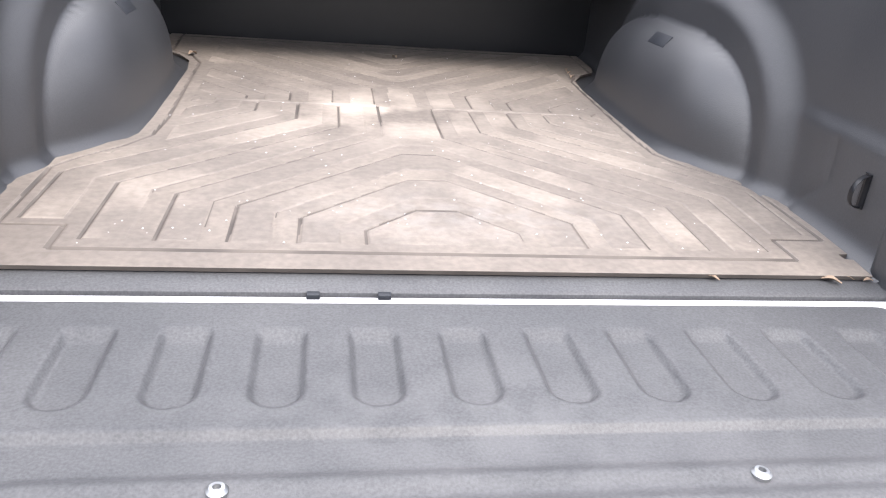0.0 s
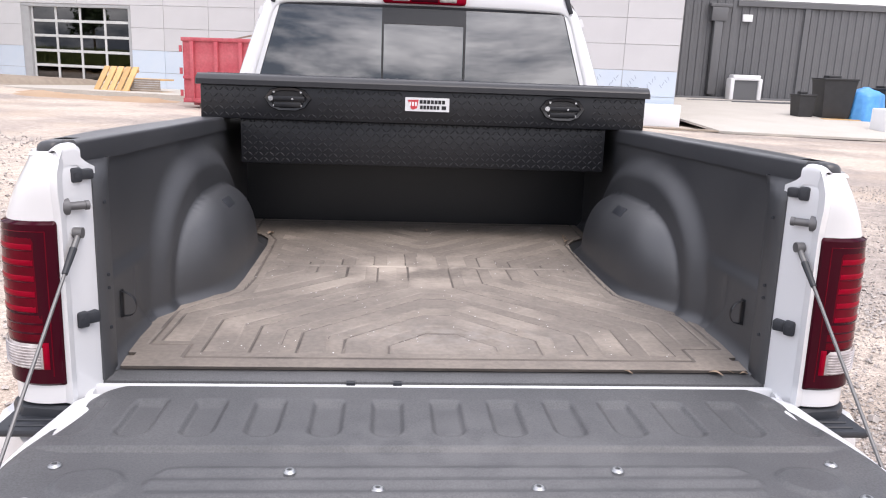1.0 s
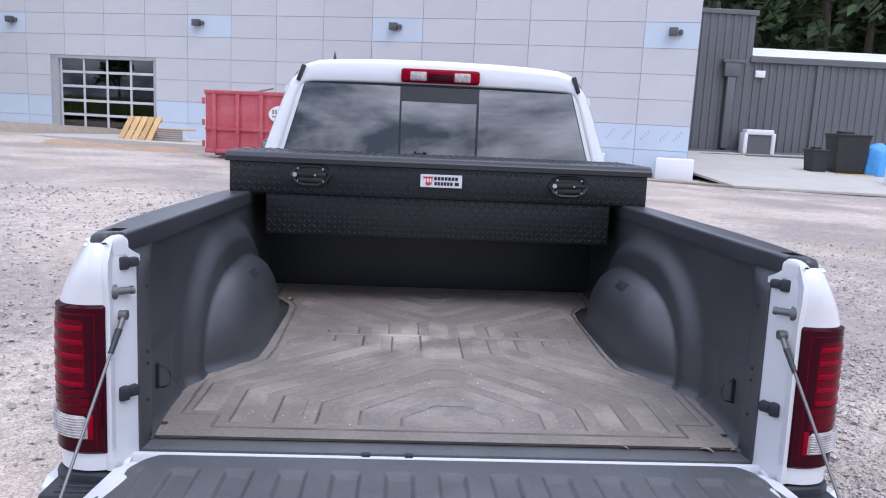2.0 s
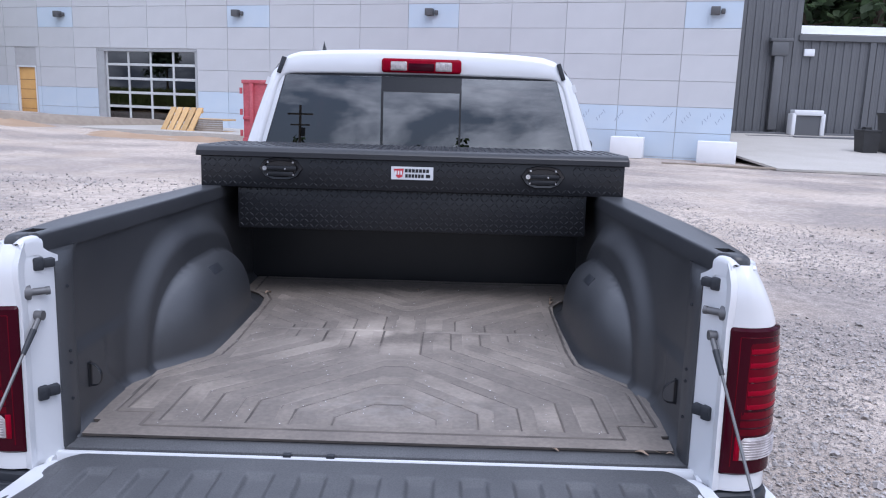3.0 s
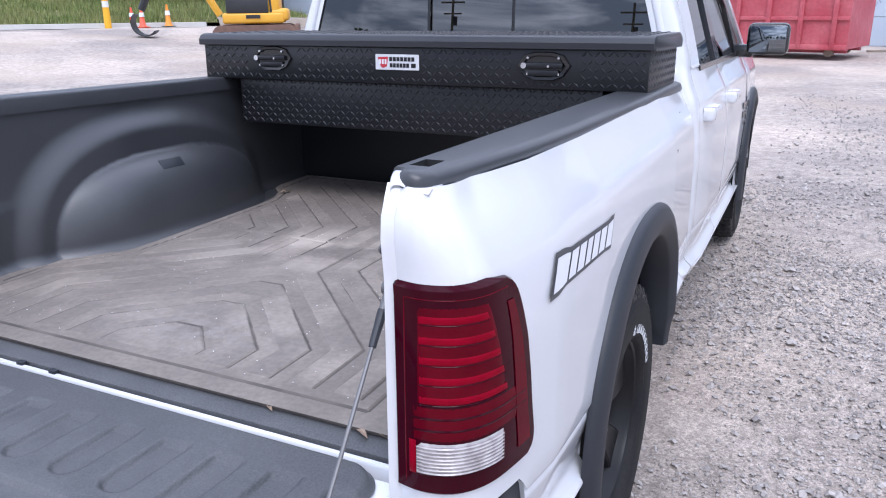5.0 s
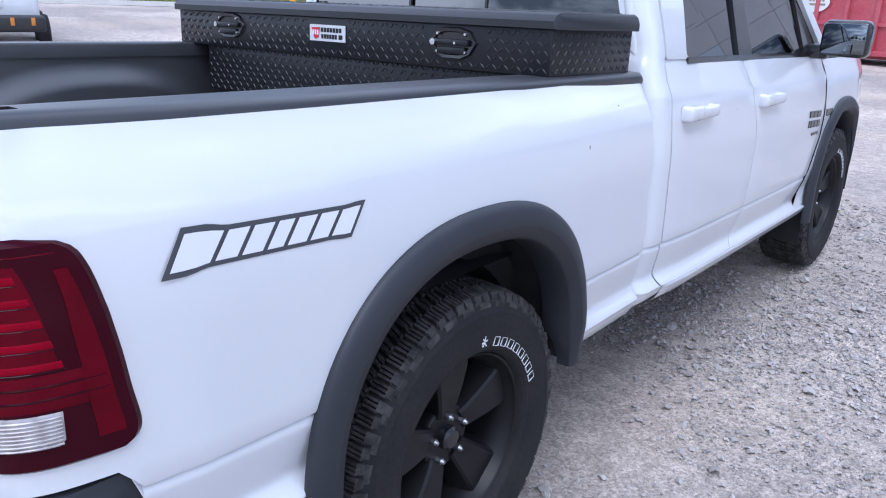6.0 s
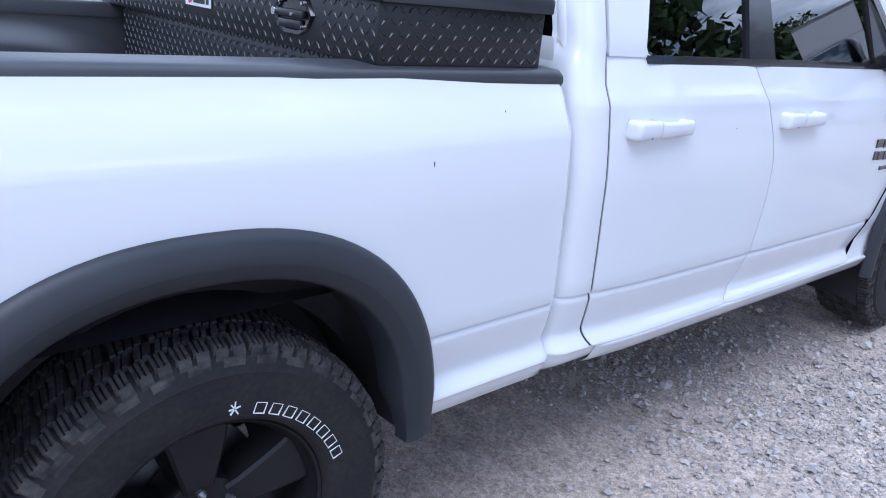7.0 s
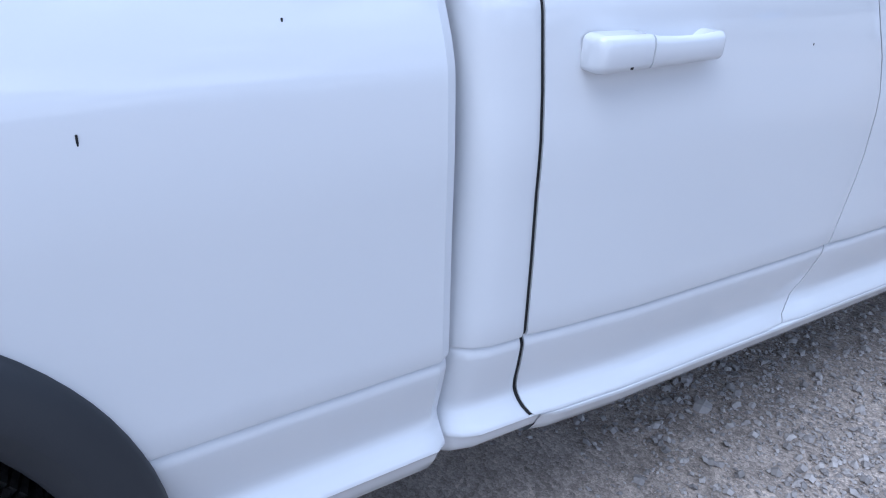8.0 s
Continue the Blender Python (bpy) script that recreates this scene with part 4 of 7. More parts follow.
def on_wall(s, y, z):
    """A frame on the liner's wall: x along the bed, z out of the wall."""
    p = Vector((s * wall_in(y, z), y, z))
    a = (Vector((s * wall_in(y + 0.01, z), y + 0.01, z)) - p).normalized()
    b = (Vector((s * wall_in(y, z - 0.01), y, z - 0.01)) - p).normalized()
    n = a.cross(b).normalized()
    if n.x * s > 0:
        n = -n
    return Matrix.Translation(p) @ Matrix((a, n.cross(a), n)).transposed().to_4x4()


bm = bmesh.new()
for s in (1, -1):
    rows = []
    for k in range(221):
        y = 0.02 + 1.85 * k / 220
        low = floor_z(y) - 0.002
        rows.append([(s * wall_in(y, low + (1.345 - low) * (j / 64) ** 1.15), y, low + (1.345 - low) * (j / 64) ** 1.15) for j in range(65)])
    grid(bm, rows)
floor_rows = [[(x, y, floor_z(y)) for x in (-0.83, -0.4, 0, 0.4, 0.83)] for y in (0.035, 0.5, 1.0, 1.5, 1.87)]
grid(bm, floor_rows)
head = []
for k in range(12):
    z = 0.90 + 0.47 * k / 11
    head.append([(-0.83 + 1.66 * i / 40, 1.855, z) for i in range(41)])
liner = part("bed_liner", bm, LINER, truck, "charcoal sprayed bed liner with wheel housings", angle=80)
# front wall takes the tool box's black; the box's shade is in its colour
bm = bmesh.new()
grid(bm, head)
part("bulkhead", bm, BOX_BLACK, liner, "black front wall of the bed, tool box shade in its colour")
for s in (1, -1):
    # flange of the liner that folds round the jamb
    bm = bmesh.new()
    rows = []
    for z in (0.866, 0.95, 1.1, 1.25, 1.30, 1.322, 1.338, 1.347, 1.351):
        t = 0.036 * smooth01(1.29, 1.351, z) ** 2
        rows.append([(s * 0.815, 0.072 + t, z), (s * 0.762, 0.066 + t, z), (s * (0.750 + t * 0.2), 0.054 + t, z), (s * (0.7445 + t * 0.4), 0.038 + t * 0.9, z), (s * (0.745 + t * 0.5), 0.012 + t * 0.6, z), (s * (0.749 + t * 0.5), -0.008 + t * 0.3, z), (s * (0.755 + t * 0.4), -0.017, z), (s * (0.761 + t * 0.4), -0.016, z)])
    grid(bm, rows)
    part("liner_flange", bm, LINER, liner, angle=60)
    for z in (1.26, 1.10, 1.07, 0.98):
        bm = bmesh.new()
        rod(bm, (s * 0.7475, 0.012, z), (s * 0.7425, 0.010, z), 0.004, 8)
        part("rivet", bm, BLACK_PLASTIC, liner)
    # tie-down ring
    bm = bmesh.new()
    rows = []
    base = wall_in(0.150, 0.995)
    for k in range(25):
        a = math.pi * (k / 24) - math.pi / 2
        c = Vector((s * (base + 0.004 - 0.046 * max(0.0, math.cos(a)) ** 0.8), 0.150 - 0.020 * max(0.0, math.cos(a)), 0.995 + 0.030 * math.sin(a)))
        rows.append([c + Vector((s * 0.0065 * math.cos(b) * math.sin(a), 0.0065 * math.sin(b), 0.0065 * math.cos(b) * math.cos(a))) for b in [2 * math.pi * j / 8 for j in range(8)]])
    grid(bm, rows, close_u=True)
    rod(bm, (s * (base + 0.003), 0.150, 0.962), (s * (base + 0.003), 0.150, 1.028), 0.010, 10)
    part("tie_down_ring", bm, BOX_BLACK, truck, "black steel tie-down ring")
    # plug in the top of the housing
    bm = bmesh.new()
    box(bm, -0.050, 0.050, -0.018, 0.018, -0.005, 0.0008, 0.0006)
    dim = part("housing_plug", bm, BLACK_PLASTIC, liner, "dark plug in the housing")
    dim.matrix_basis = on_wall(s, 0.94, 1.130)
    # bump stops, striker and cable fixing on the jamb
    for z in (1.325, 1.02):
        bm = bmesh.new()
        w = 0.030 if z > 1.2 else 0.034
        box(bm, -0.027, 0.004, -0.012, 0.014, -w / 2 + 0.004, w / 2 - 0.004, 0.005)
        box(bm, 0.000, 0.024, -0.020, 0.014, -w / 2, w / 2, 0.005)
        rod(bm, (0.013, -0.018, 0.0), (0.013, -0.0215, 0.0), 0.006, 10)
        o = part("bump_stop", bm, BLACK_PLASTIC, truck, "black rubber tailgate bump stop")
        o.matrix_basis = pose(s * 0.773, -0.042 - 0.008 * (z < 1.2), z, 0, 0, s * -45) @ Matrix.Diagonal((s, 1, 1, 1))
    bm = bmesh.new()
    rod(bm, (s * 0.796, -0.087, 1.263), (s * 0.785, -0.077, 1.263), 0.018, 16)
    rod(bm, (s * 0.790, -0.082, 1.263), (s * 0.756, -0.053, 1.263), 0.0085, 12)
    rod(bm, (s * 0.759, -0.056, 1.263), (s * 0.753, -0.051, 1.263), 0.0100, 12)
    part("latch_striker", bm, CABLE, truck, "grey steel tailgate striker pin")
    bm = bmesh.new()
    rod(bm, (s * 0.795, -0.066, 1.207), (s * 0.770, -0.062, 1.207), 0.012, 14)
    rod(bm, (s * 0.790, -0.056, 0.945), (s * 0.777, -0.054, 0.945), 0.006, 10)
    part("cable_stud", bm, PAINT, truck)

# sill between bed and tailgate
bm = bmesh.new()
sec = [(0.060, 0.868), (0.052, 0.873), (0.020, 0.873), (0.010, 0.869), (-0.008, 0.868), (-0.014, 0.864), (-0.016, 0.855), (-0.017, 0.70)]
grid(bm, [[(x, y, z) for y, z in sec] for x in (-0.762, -0.4, 0, 0.4, 0.762)])
part("bed_sill", bm, GATE_LINER, truck, "scuffed dark bed sill")
bm = bmesh.new()
sec = [(-0.023, 0.845), (-0.024, 0.860), (-0.027, 0.863), (-0.036, 0.863), (-0.039, 0.858), (-0.041, 0.80), (-0.05, 0.70)]
grid(bm, [[(x, y, z) for y, z in sec] for x in (-0.80, -0.4, 0, 0.4, 0.80)])
box(bm, -0.5, 0.5, 0.0, 1.86, 0.62, 0.80)
part("sill_panel", bm, PAINT, truck, "white painted sill panel")
for x in (-0.212, -0.107):
    bm = bmesh.new()
    box(bm, x - 0.010, x + 0.010, -0.034, -0.020, 0.860, 0.8705, 0.002)
    part("sill_clip", bm, BLACK_PLASTIC, truck, "small black sill clip")

# ---- tailgate ----
GATE_Z = 0.868


def gate_half(y):
    """Half the width of the gate's liner at y."""
    if y > -0.115:
        return 0.752 - 0.085 * (1 - math.sqrt(max(0.0, 1 - ((y + 0.115) / 0.073) ** 2))) if y > -0.115 else 0.752
    return 0.752 + 0.040 * smooth01(0.115, 0.40, -y)


def gate_height(x, y):
    z = GATE_Z
    # ribs
    if -0.318 < y < -0.118:
        k = round((x + 0.0075) / 0.1215)
        cx = -0.0075 + 0.1215 * k
        if abs(k) <= 6:
            dx = abs(x - cx)
            end = -0.300 + 0.033
            dy = max(0.0, end - y)
            r = math.hypot(dx, dy)
            top = 1 - smooth01(-0.150, -0.120, y)
            z -= 0.011 * (1 - smooth01(0.025, 0.035, r)) * top
    # step between the two fields
    z -= 0.010 * smooth01(0.341, 0.349, -y) * (1 - smooth01(0.70, 0.78, abs(x)))
    if -0.545 < y < -0.365:
        u = abs(x)
        dy = abs(y + 0.462)
        a = math.hypot(max(0.0, u - 0.47), dy)
        if u < 0.56:
            z += 0.006 * (1 - smooth01(0.052, 0.068, a)) * (0.6 + 0.4 * math.cos(dy * 150))
        b = math.hypot((u - 0.625) / 1.15, dy)
        z += 0.0065 * (1 - smooth01(0.042, 0.056, b))
    z -= 0.010 * smooth01(0.535, 0.565, -y)
    z -= 0.010 * (1 - smooth01(0.043, 0.058, -y)) ** 2
    z -= 0.012 * smooth01(gate_half(y) - 0.03, gate_half(y), abs(x)) ** 2
    return z


gate = thing("tailgate", None, "open tailgate with ribbed charcoal liner")
gate.parent = truck
bm = bmesh.new()
rows = []
for j in range(121):
    y = -0.043 - 0.522 * j / 120
    h = gate_half(y)
    rows.append([(h * (-1 + 2 * i / 330), y, gate_height(h * (-1 + 2 * i / 330), y)) for i in range(331)])
grid(bm, rows)
part("gate_liner", bm, GATE_LINER, gate, "ribbed charcoal tailgate liner", angle=60)
bm = bmesh.new()
outline = [(-0.785, -0.10), (-0.76, -0.062), (0.76, -0.062), (0.785, -0.10), (0.80, -0.30), (0.80, -0.60), (0.775, -0.622), (-0.775, -0.622), (-0.80, -0.60), (-0.80, -0.30)]
prism(bm, outline, 0.052, Matrix.Translation((0, 0, GATE_Z - 0.068)))
part("gate_shell", bm, PAINT, gate, "white painted tailgate shell", smooth=False)
bm = bmesh.new()
box(bm, -0.79, 0.79, -0.640, -0.562, GATE_Z - 0.055, GATE_Z - 0.012, 0.008)
edge = part("gate_edge", bm, RAIL_PLASTIC, gate, "grey plastic tailgate top edge")
rnd = random.Random(3)
bm = bmesh.new()
for k in range(24):
    x = rnd.uniform(-0.72, 0.72)
    w = rnd.choice((0.002, 0.003, 0.005, 0.009))
    box(bm, x - w, x + w, -0.568 - rnd.uniform(0, 0.006), -0.558, GATE_Z - 0.014, GATE_Z - 0.0095, 0.001, seg=1)
part("paint_chip", bm, PAINT, edge, "worn white chips along the edge", kind="stuff")
for x, y in ((-0.297, -0.430), (-0.144, -0.487), (0.129, -0.485), (0.282, -0.429), (-0.703, -0.400), (0.697, -0.400), (-0.702, -0.520), (0.691, -0.522)):
    bm = bmesh.new()
    z = gate_height(x, y)
    revolve(bm, [(0.0, z + 0.001), (0.0040, z + 0.001), (0.0044, z + 0.006), (0.008, z + 0.0055), (0.0115, z + 0.002), (0.0115, z - 0.003)], 20, Matrix.Translation((x, y, 0)))
    part("bolt", bm, STEEL, gate, "zinc torx bolt")
for s in (1, -1):
    bm = bmesh.new()
    rod(bm, (s * 0.765, -0.05, 0.835), (s * 0.805, -0.05, 0.835), 0.022, 16)
    part("gate_hinge", bm, PAINT, gate)
    # cable
    cable = thing("tailgate_cable")
    cable.parent = truck
    a, b = Vector((s * 0.770, -0.068, 1.207)), Vector((s * 0.802, -0.40, 0.845))
    d = (b - a).normalized()
    bm = bmesh.new()
    rod(bm, a, b, 0.0036, 8)
    part("strand", bm, CABLE, cable, "grey steel cable strand")
    bm = bmesh.new()
    rod(bm, a + d * 0.038, a + d * 0.098, 0.0078, 10, 0.006)
    part("sleeve", bm, BLACK_PLASTIC, cable, "black rubber cable sleeve")
    bm = bmesh.new()
    rod(bm, a - d * 0.002, a + d * 0.040, 0.0065, 10)
    rod(bm, a + Vector((s * 0.010, 0, 0)), a - Vector((s * 0.008, 0, 0)), 0.0115, 14)
    part("eyelet", bm, CABLE, cable, "zinc cable eyelet")

# ---- rear bumper ----
bumper = thing("rear_bumper", None, "white rear bumper with black step pads")
bumper.parent = truck
bm = bmesh.new()
rows = []
for k in range(33):
    x = -0.97 + 1.94 * k / 32
    e = smooth01(0.80, 0.97, abs(x))
    y = -0.21 + 0.16 * e
    rows.append([(x, y + 0.12, 0.795), (x, y + 0.02, 0.80), (x, y - 0.01, 0.785), (x, y - 0.02, 0.72), (x, y, 0.62), (x, y + 0.1, 0.60)])
grid(bm, rows)
part("bumper_bar", bm, PAINT, bumper, thick=0.006)
for s in (1, -1):
    bm = bmesh.new()
    box(bm, min(s * 0.62, s * 0.93), max(s * 0.62, s * 0.93), -0.17, -0.01, 0.800, 0.818, 0.008)
    for k in range(5):
        box(bm, min(s * 0.65, s * 0.90), max(s * 0.65, s * 0.90), -0.155 + 0.027 * k, -0.145 + 0.027 * k, 0.815, 0.822, 0.002, seg=1)
    part("step_pad", bm, BLACK_PLASTIC, bumper, "black ribbed step pad")
    bm = bmesh.new()
    rows = []
    for k in range(13):
        t = k / 12
        x, y = lerp([(0, 0.80), (0.35, 0.90), (0.6, 0.938), (1, 0.945)], t), lerp([(0, -0.115), (0.35, -0.10), (0.6, -0.05), (1, 0.165)], t)
        rows.append([(s * (x - 0.10), y + 0.03, 0.842), (s * (x - 0.02), y + 0.006, 0.842), (s * (x - 0.004), y + 0.001, 0.836), (s * x, y, 0.825), (s * (x - 0.004), y, 0.74), (s * (x - 0.03), y, 0.66)])
    grid(bm, rows)
    part("bumper_end", bm, BLACK_PLASTIC, bumper, "black plastic bumper end cap", thick=0.004)


# ---- cab ----
CAB_LEVELS = [0.6325, 0.636, 0.640, 0.650, 0.660, 0.668, 0.675, 0.682, 0.690, 0.705, 0.735, 0.765, 0.778, 0.783, 0.788, 0.7965, 0.7985, 0.8025, 0.8045, 0.813, 0.85, 0.90, 0.95, 1.0, 1.05, 1.09, 1.13, 1.165, 1.20, 1.225, 1.25, 1.28, 1.305, 1.315, 1.34, 1.36, 1.395, 1.43]


def side_panel(name, s, y0, y1, z0, z1, material, label="", nz=30, ny=14, parent=truck):
    bm = bmesh.new()
    rows = []
    for z in CAB_LEVELS:
        a, b = lerp(y0, z), lerp(y1, z)
        row = []
        for i in range(ny + 1):
            y = a + (b - a) * i / ny
            e = 0.004 * (i in (0, ny))
            row.append((s * (side_x(y, z) - e), y, z))
        rows.append(row)
    grid(bm, rows)
    return part(name, bm, material, parent, label, angle=32, thick=0.01)


SEAM1 = [(0.605, 2.118), (0.622, 2.108), (0.630, 2.100), (0.643, 2.088), (0.655, 2.081), (0.67, 2.078), (0.71, 2.071), (0.75, 2.066), (0.80, 2.060), (0.95, 2.053), (1.05, 2.047), (1.2, 2.042), (1.31, 2.034), (1.36, 2.032), (1.42, 2.044), (1.48, 2.046), (1.865, 2.075)]
SEAM2 = [(0.605, 2.778), (0.645, 2.785), (0.656, 2.795), (0.663, 2.818), (0.70, 2.850), (0.806, 2.876), (0.983, 2.903), (1.11, 2.895), (1.2, 2.868), (1.334, 2.80), (1.44, 2.745)]
SEAM3 = [(0.58, 3.72), (0.72, 3.80), (1.0, 3.99), (1.2, 4.01), (1.42, 3.96)]


def shift(table, d):
    return [(z, y + d) for z, y in table]


def side_up(z):
    return lerp([(1.42, 0.905), (1.60, 0.848), (1.77, 0.788), (1.88, 0.747), (1.95, 0.704)], z)


def off_at(z):
    return 0.010 * smooth01(1.40, 1.47, z)


for s in (1, -1):
    # cab corner behind the door, from the sill to the roof
    bm = bmesh.new()
    rows = []
    for z in [0.560, 0.568, 0.578, 0.590, 0.602, 0.612, 0.622, 0.629] + CAB_LEVELS + [1.45, 1.48, 1.55, 1.62, 1.70, 1.78, 1.83, 1.865, 1.885, 1.905, 1.925, 1.943, 1.955]:
        e = lerp(SEAM1, z) - 0.003 if z > 0.63 else 2.165
        up = smooth01(1.38, 1.46, z)
        x = side_x(2.03, z) if z < 1.43 else side_up(z) - 0.011
        yb = 1.930 * (1 - up) + (1.952 + 0.045 * (z - 1.42)) * up
        low = 0.012 * (1 - smooth01(0.56, 0.60, z))
        x -= low + 0.016 * smooth01(1.90, 1.955, z)
        xi = (x - 0.20) * (1 - up) + min(0.776 - 0.29 * (z - 1.455), x - 0.06) * up
        row = [(x - 0.03, e), (x - 0.003, e - 0.001), (x - 0.0005, e - 0.004), (x, e - 0.012), (x - 0.002, yb + 0.060 - 0.012 * up), (x - 0.011, yb + 0.030 - 0.006 * up), (x - 0.026, yb + 0.010), (x - 0.05, yb + 0.001), (xi, yb)]
        rows.append([(s * p + off_at(z), q, z) for p, q in row])
    grid(bm, rows)
    part("cab_corner", bm, PAINT, truck, "white rounded cab corner and rear pillar", angle=40)
    rear = side_panel("rear_door", s, shift(SEAM1, 0.004), shift(SEAM2, -0.002), 0.585, 1.43, PAINT, "white rear door")
    front = side_panel("front_door", s, shift(SEAM2, 0.002), shift(SEAM3, -0.002), 0.585, 1.43, PAINT, "white front door")
    # black strip added in the rear door gap to stand for its shade
    bm = bmesh.new()
    rows = []
    for z in CAB_LEVELS + [1.48, 1.6, 1.7, 1.86]:
        y = lerp(SEAM1, z)
        x = (side_x(y, z) if z < 1.43 else side_up(z) - 0.011) - 0.008
        rows.append([(s * x + off_at(z), y - 0.006, z), (s * x + off_at(z), y + 0.007, z)])
    grid(bm, rows)
    part("gap_strip", bm, DARK, truck, "black strip standing for the shade in the door gap")
    # front wing with its wheel arch
    bm = bmesh.new()
    rows = []
    ys = [4.47 - 0.50 * math.cos(math.pi * k / 28) for k in range(29)]
    ys = [3.985] + [y for y in ys if y > 3.995] + [5.0, 5.1, 5.25, 5.4]
    for n, y in enumerate([3.985, 3.964] + ys[1:]):
        lo = 0.605 if n < 2 else 0.64 + math.sqrt(max(0.0, 0.25 - (y - 4.47) ** 2)) if abs(y - 4.47) < 0.5 else 0.64
        row = []
        for k in range(15):
            z = lo + (1.40 - lo) * k / 14
            seam = lerp(SEAM3, z) + 0.004
            yy = seam if n == 0 else max(y, seam + 0.008 * n)
            row.append((s * side_x(yy, z), yy, z))
        rows.append(row)
    grid(bm, rows)
    part("front_wing", bm, PAINT, truck, angle=35)
    # sill under the doors
    bm = bmesh.new()
    rows = []
    for y in (2.118, 2.124, 2.132, 2.15, 2.18, 2.3, 2.8, 3.4, 3.93):
        x, lip = lerp(BASE, y), -0.004 + 0.009 * smooth01(2.118, 2.16, y)
        top = 0.6285 + 0.002 * smooth01(2.118, 2.16, y)
        rows.append([(s * (x - d + lip * k), y, z) for d, k, z in ((0.018, 0, top + 0.001), (0.006, 0.5, top), (0.0030, 0.8, top - 0.002), (0.0035, 1, top - 0.006), (0.006, 1, 0.618), (0.0095, 0.9, 0.612), (0.0155, 0.8, 0.598), (0.030, 0.7, 0.575), (0.052, 0.6, 0.556), (0.15, 0.5, 0.555))])
    grid(bm, rows)
    part("cab_sill", bm, PAINT, truck)
    # black sheet added behind the door gaps as the shade in them
    bm = bmesh.new()
    grid(bm, [[(s * (side_x(y, z) - 0.018), y, z) for y in (2.0, 2.5, 3.2, 3.7)] for z in (0.57, 0.7, 0.9, 1.1, 1.3, 1.41)])
    part("gap_backing", bm, DARK, truck)
    # handles
    for y0, y1, door in ((2.100, 2.360, rear), (2.895, 3.155, front)):
        x = side_x((y0 + y1) / 2, 1.255)
        length = y1 - y0

        def handle_row(y, jut):
            t = (y - y0) / length
            lo, hi = 1.223 + 0.008 * t, 1.277 - 0.003 * t
            end = min(y - y0, y1 - y, 0.016) / 0.016
            e = math.sqrt(max(0.0, 1 - (1 - end) ** 2))
            mid, hz = (lo + hi) / 2, (hi - lo) / 2 * (0.62 + 0.38 * e)
            d = 0.004 + jut * (0.25 + 0.75 * e)
            dip = 0.018 * smooth01(y0 + 0.094, y0 + 0.122, y) * (1 - smooth01(y1 - 0.066, y1 - 0.026, y))
            return [(s * (x - 0.006), y, mid - hz), (s * (x + d * 0.55), y, mid - hz), (s * (x + d * 0.88), y, mid - hz * 0.86), (s * (x + d), y, mid - hz * 0.55), (s * (x + d), y, mid + hz * 0.45), (s * (x + d * 0.93), y, mid + hz * 0.8 - dip * 0.12), (s * (x + d * 0.78), y, mid + hz - dip * 0.20), (s * (x + d * 0.66), y, mid + hz - dip), (s * (x + 0.002), y, mid + hz - dip), (s * (x - 0.006), y, mid + hz)]

        h = thing("door_handle", None, "white pull door handle")
        h.parent = door
        for name, a, b, jut in (("lock_cap", 0.0, 0.0985, 0.032), ("pull_bar", 0.1005, length, 0.0335)):
            ks = sorted({a, b, *[v for v in (0.002, 0.005, 0.010, 0.016, 0.05, 0.092, 0.098, 0.104, 0.110, 0.15, 0.20, length - 0.05, length - 0.042, length - 0.034, length - 0.026, length - 0.016, length - 0.010, length - 0.005, length - 0.002) if a < v < b]})
            bm = bmesh.new()
            vs = grid(bm, [handle_row(y0 + v, jut) for v in ks])
            bm.faces.new(vs[0])
            bm.faces.new(vs[-1])
            part(name, bm, PAINT, h, angle=45)
        bm = bmesh.new()
        rod(bm, (s * (x + 0.03), y0 + 0.062, 1.233), (s * (x + 0.0345), y0 + 0.062, 1.233), 0.0032, 8)
        part("key_slot", bm, DARK, h)
    # pillars and roof rail of the side
    def sp(y, z, d=0.0):
        return (off_at(z) + s * (side_up(z) + d - max(0.0, 0.968 - lerp(BASE, y)) * (1 if y < 2.4 else 0)), y, z)

    def side_plate(name, pts, material, d=0.0, label="", thick=0.02):
        bm = bmesh.new()
        bm.faces.new([bm.verts.new(sp(y, z, d)) for y, z in pts])
        return part(name, bm, material, truck, label, smooth=False, thick=thick)

    bm = bmesh.new()
    rows = []
    for z in (1.43, 1.44, 1.455, 1.5, 1.6, 1.7, 1.8, 1.835, 1.85, 1.865):
        f = lerp([(1.43, 2.225), (1.44, 2.20), (1.455, 2.192), (1.8, 2.265), (1.835, 2.30), (1.85, 2.36), (1.865, 2.40)], z)
        b = lerp(SEAM1, z) + 0.003
        rows.append([sp(b + (f - b) * i / 6, z) for i in range(7)])
    grid(bm, rows)
    part("door_upper", bm, PAINT, rear, "white upper door frame", thick=0.02)
    side_plate("roof_rail", [(1.99, 1.84), (3.42, 1.84), (3.36, 1.875), (1.99, 1.875)], PAINT, 0.001)
    side_plate("door_pillar", [(2.716, 1.42), (2.880, 1.42), (2.862, 1.845), (2.768, 1.845)], GLOSS_BLACK, 0.003, "gloss black door pillar")
    side_plate("front_pillar", [(3.66, 1.42), (3.98, 1.42), (3.50, 1.86), (3.36, 1.86), (3.60, 1.68)], GLOSS_BLACK, 0.0)
    side_plate("pillar_skin", [(3.90, 1.42), (4.02, 1.42), (3.56, 1.872), (3.46, 1.862)], PAINT, 0.006, "white windscreen pillar")
    side_plate("belt_trim", [(2.20, 1.414), (3.80, 1.414), (3.80, 1.436), (2.195, 1.436)], GLOSS_BLACK, 0.006, "black window belt trim", 0.012)
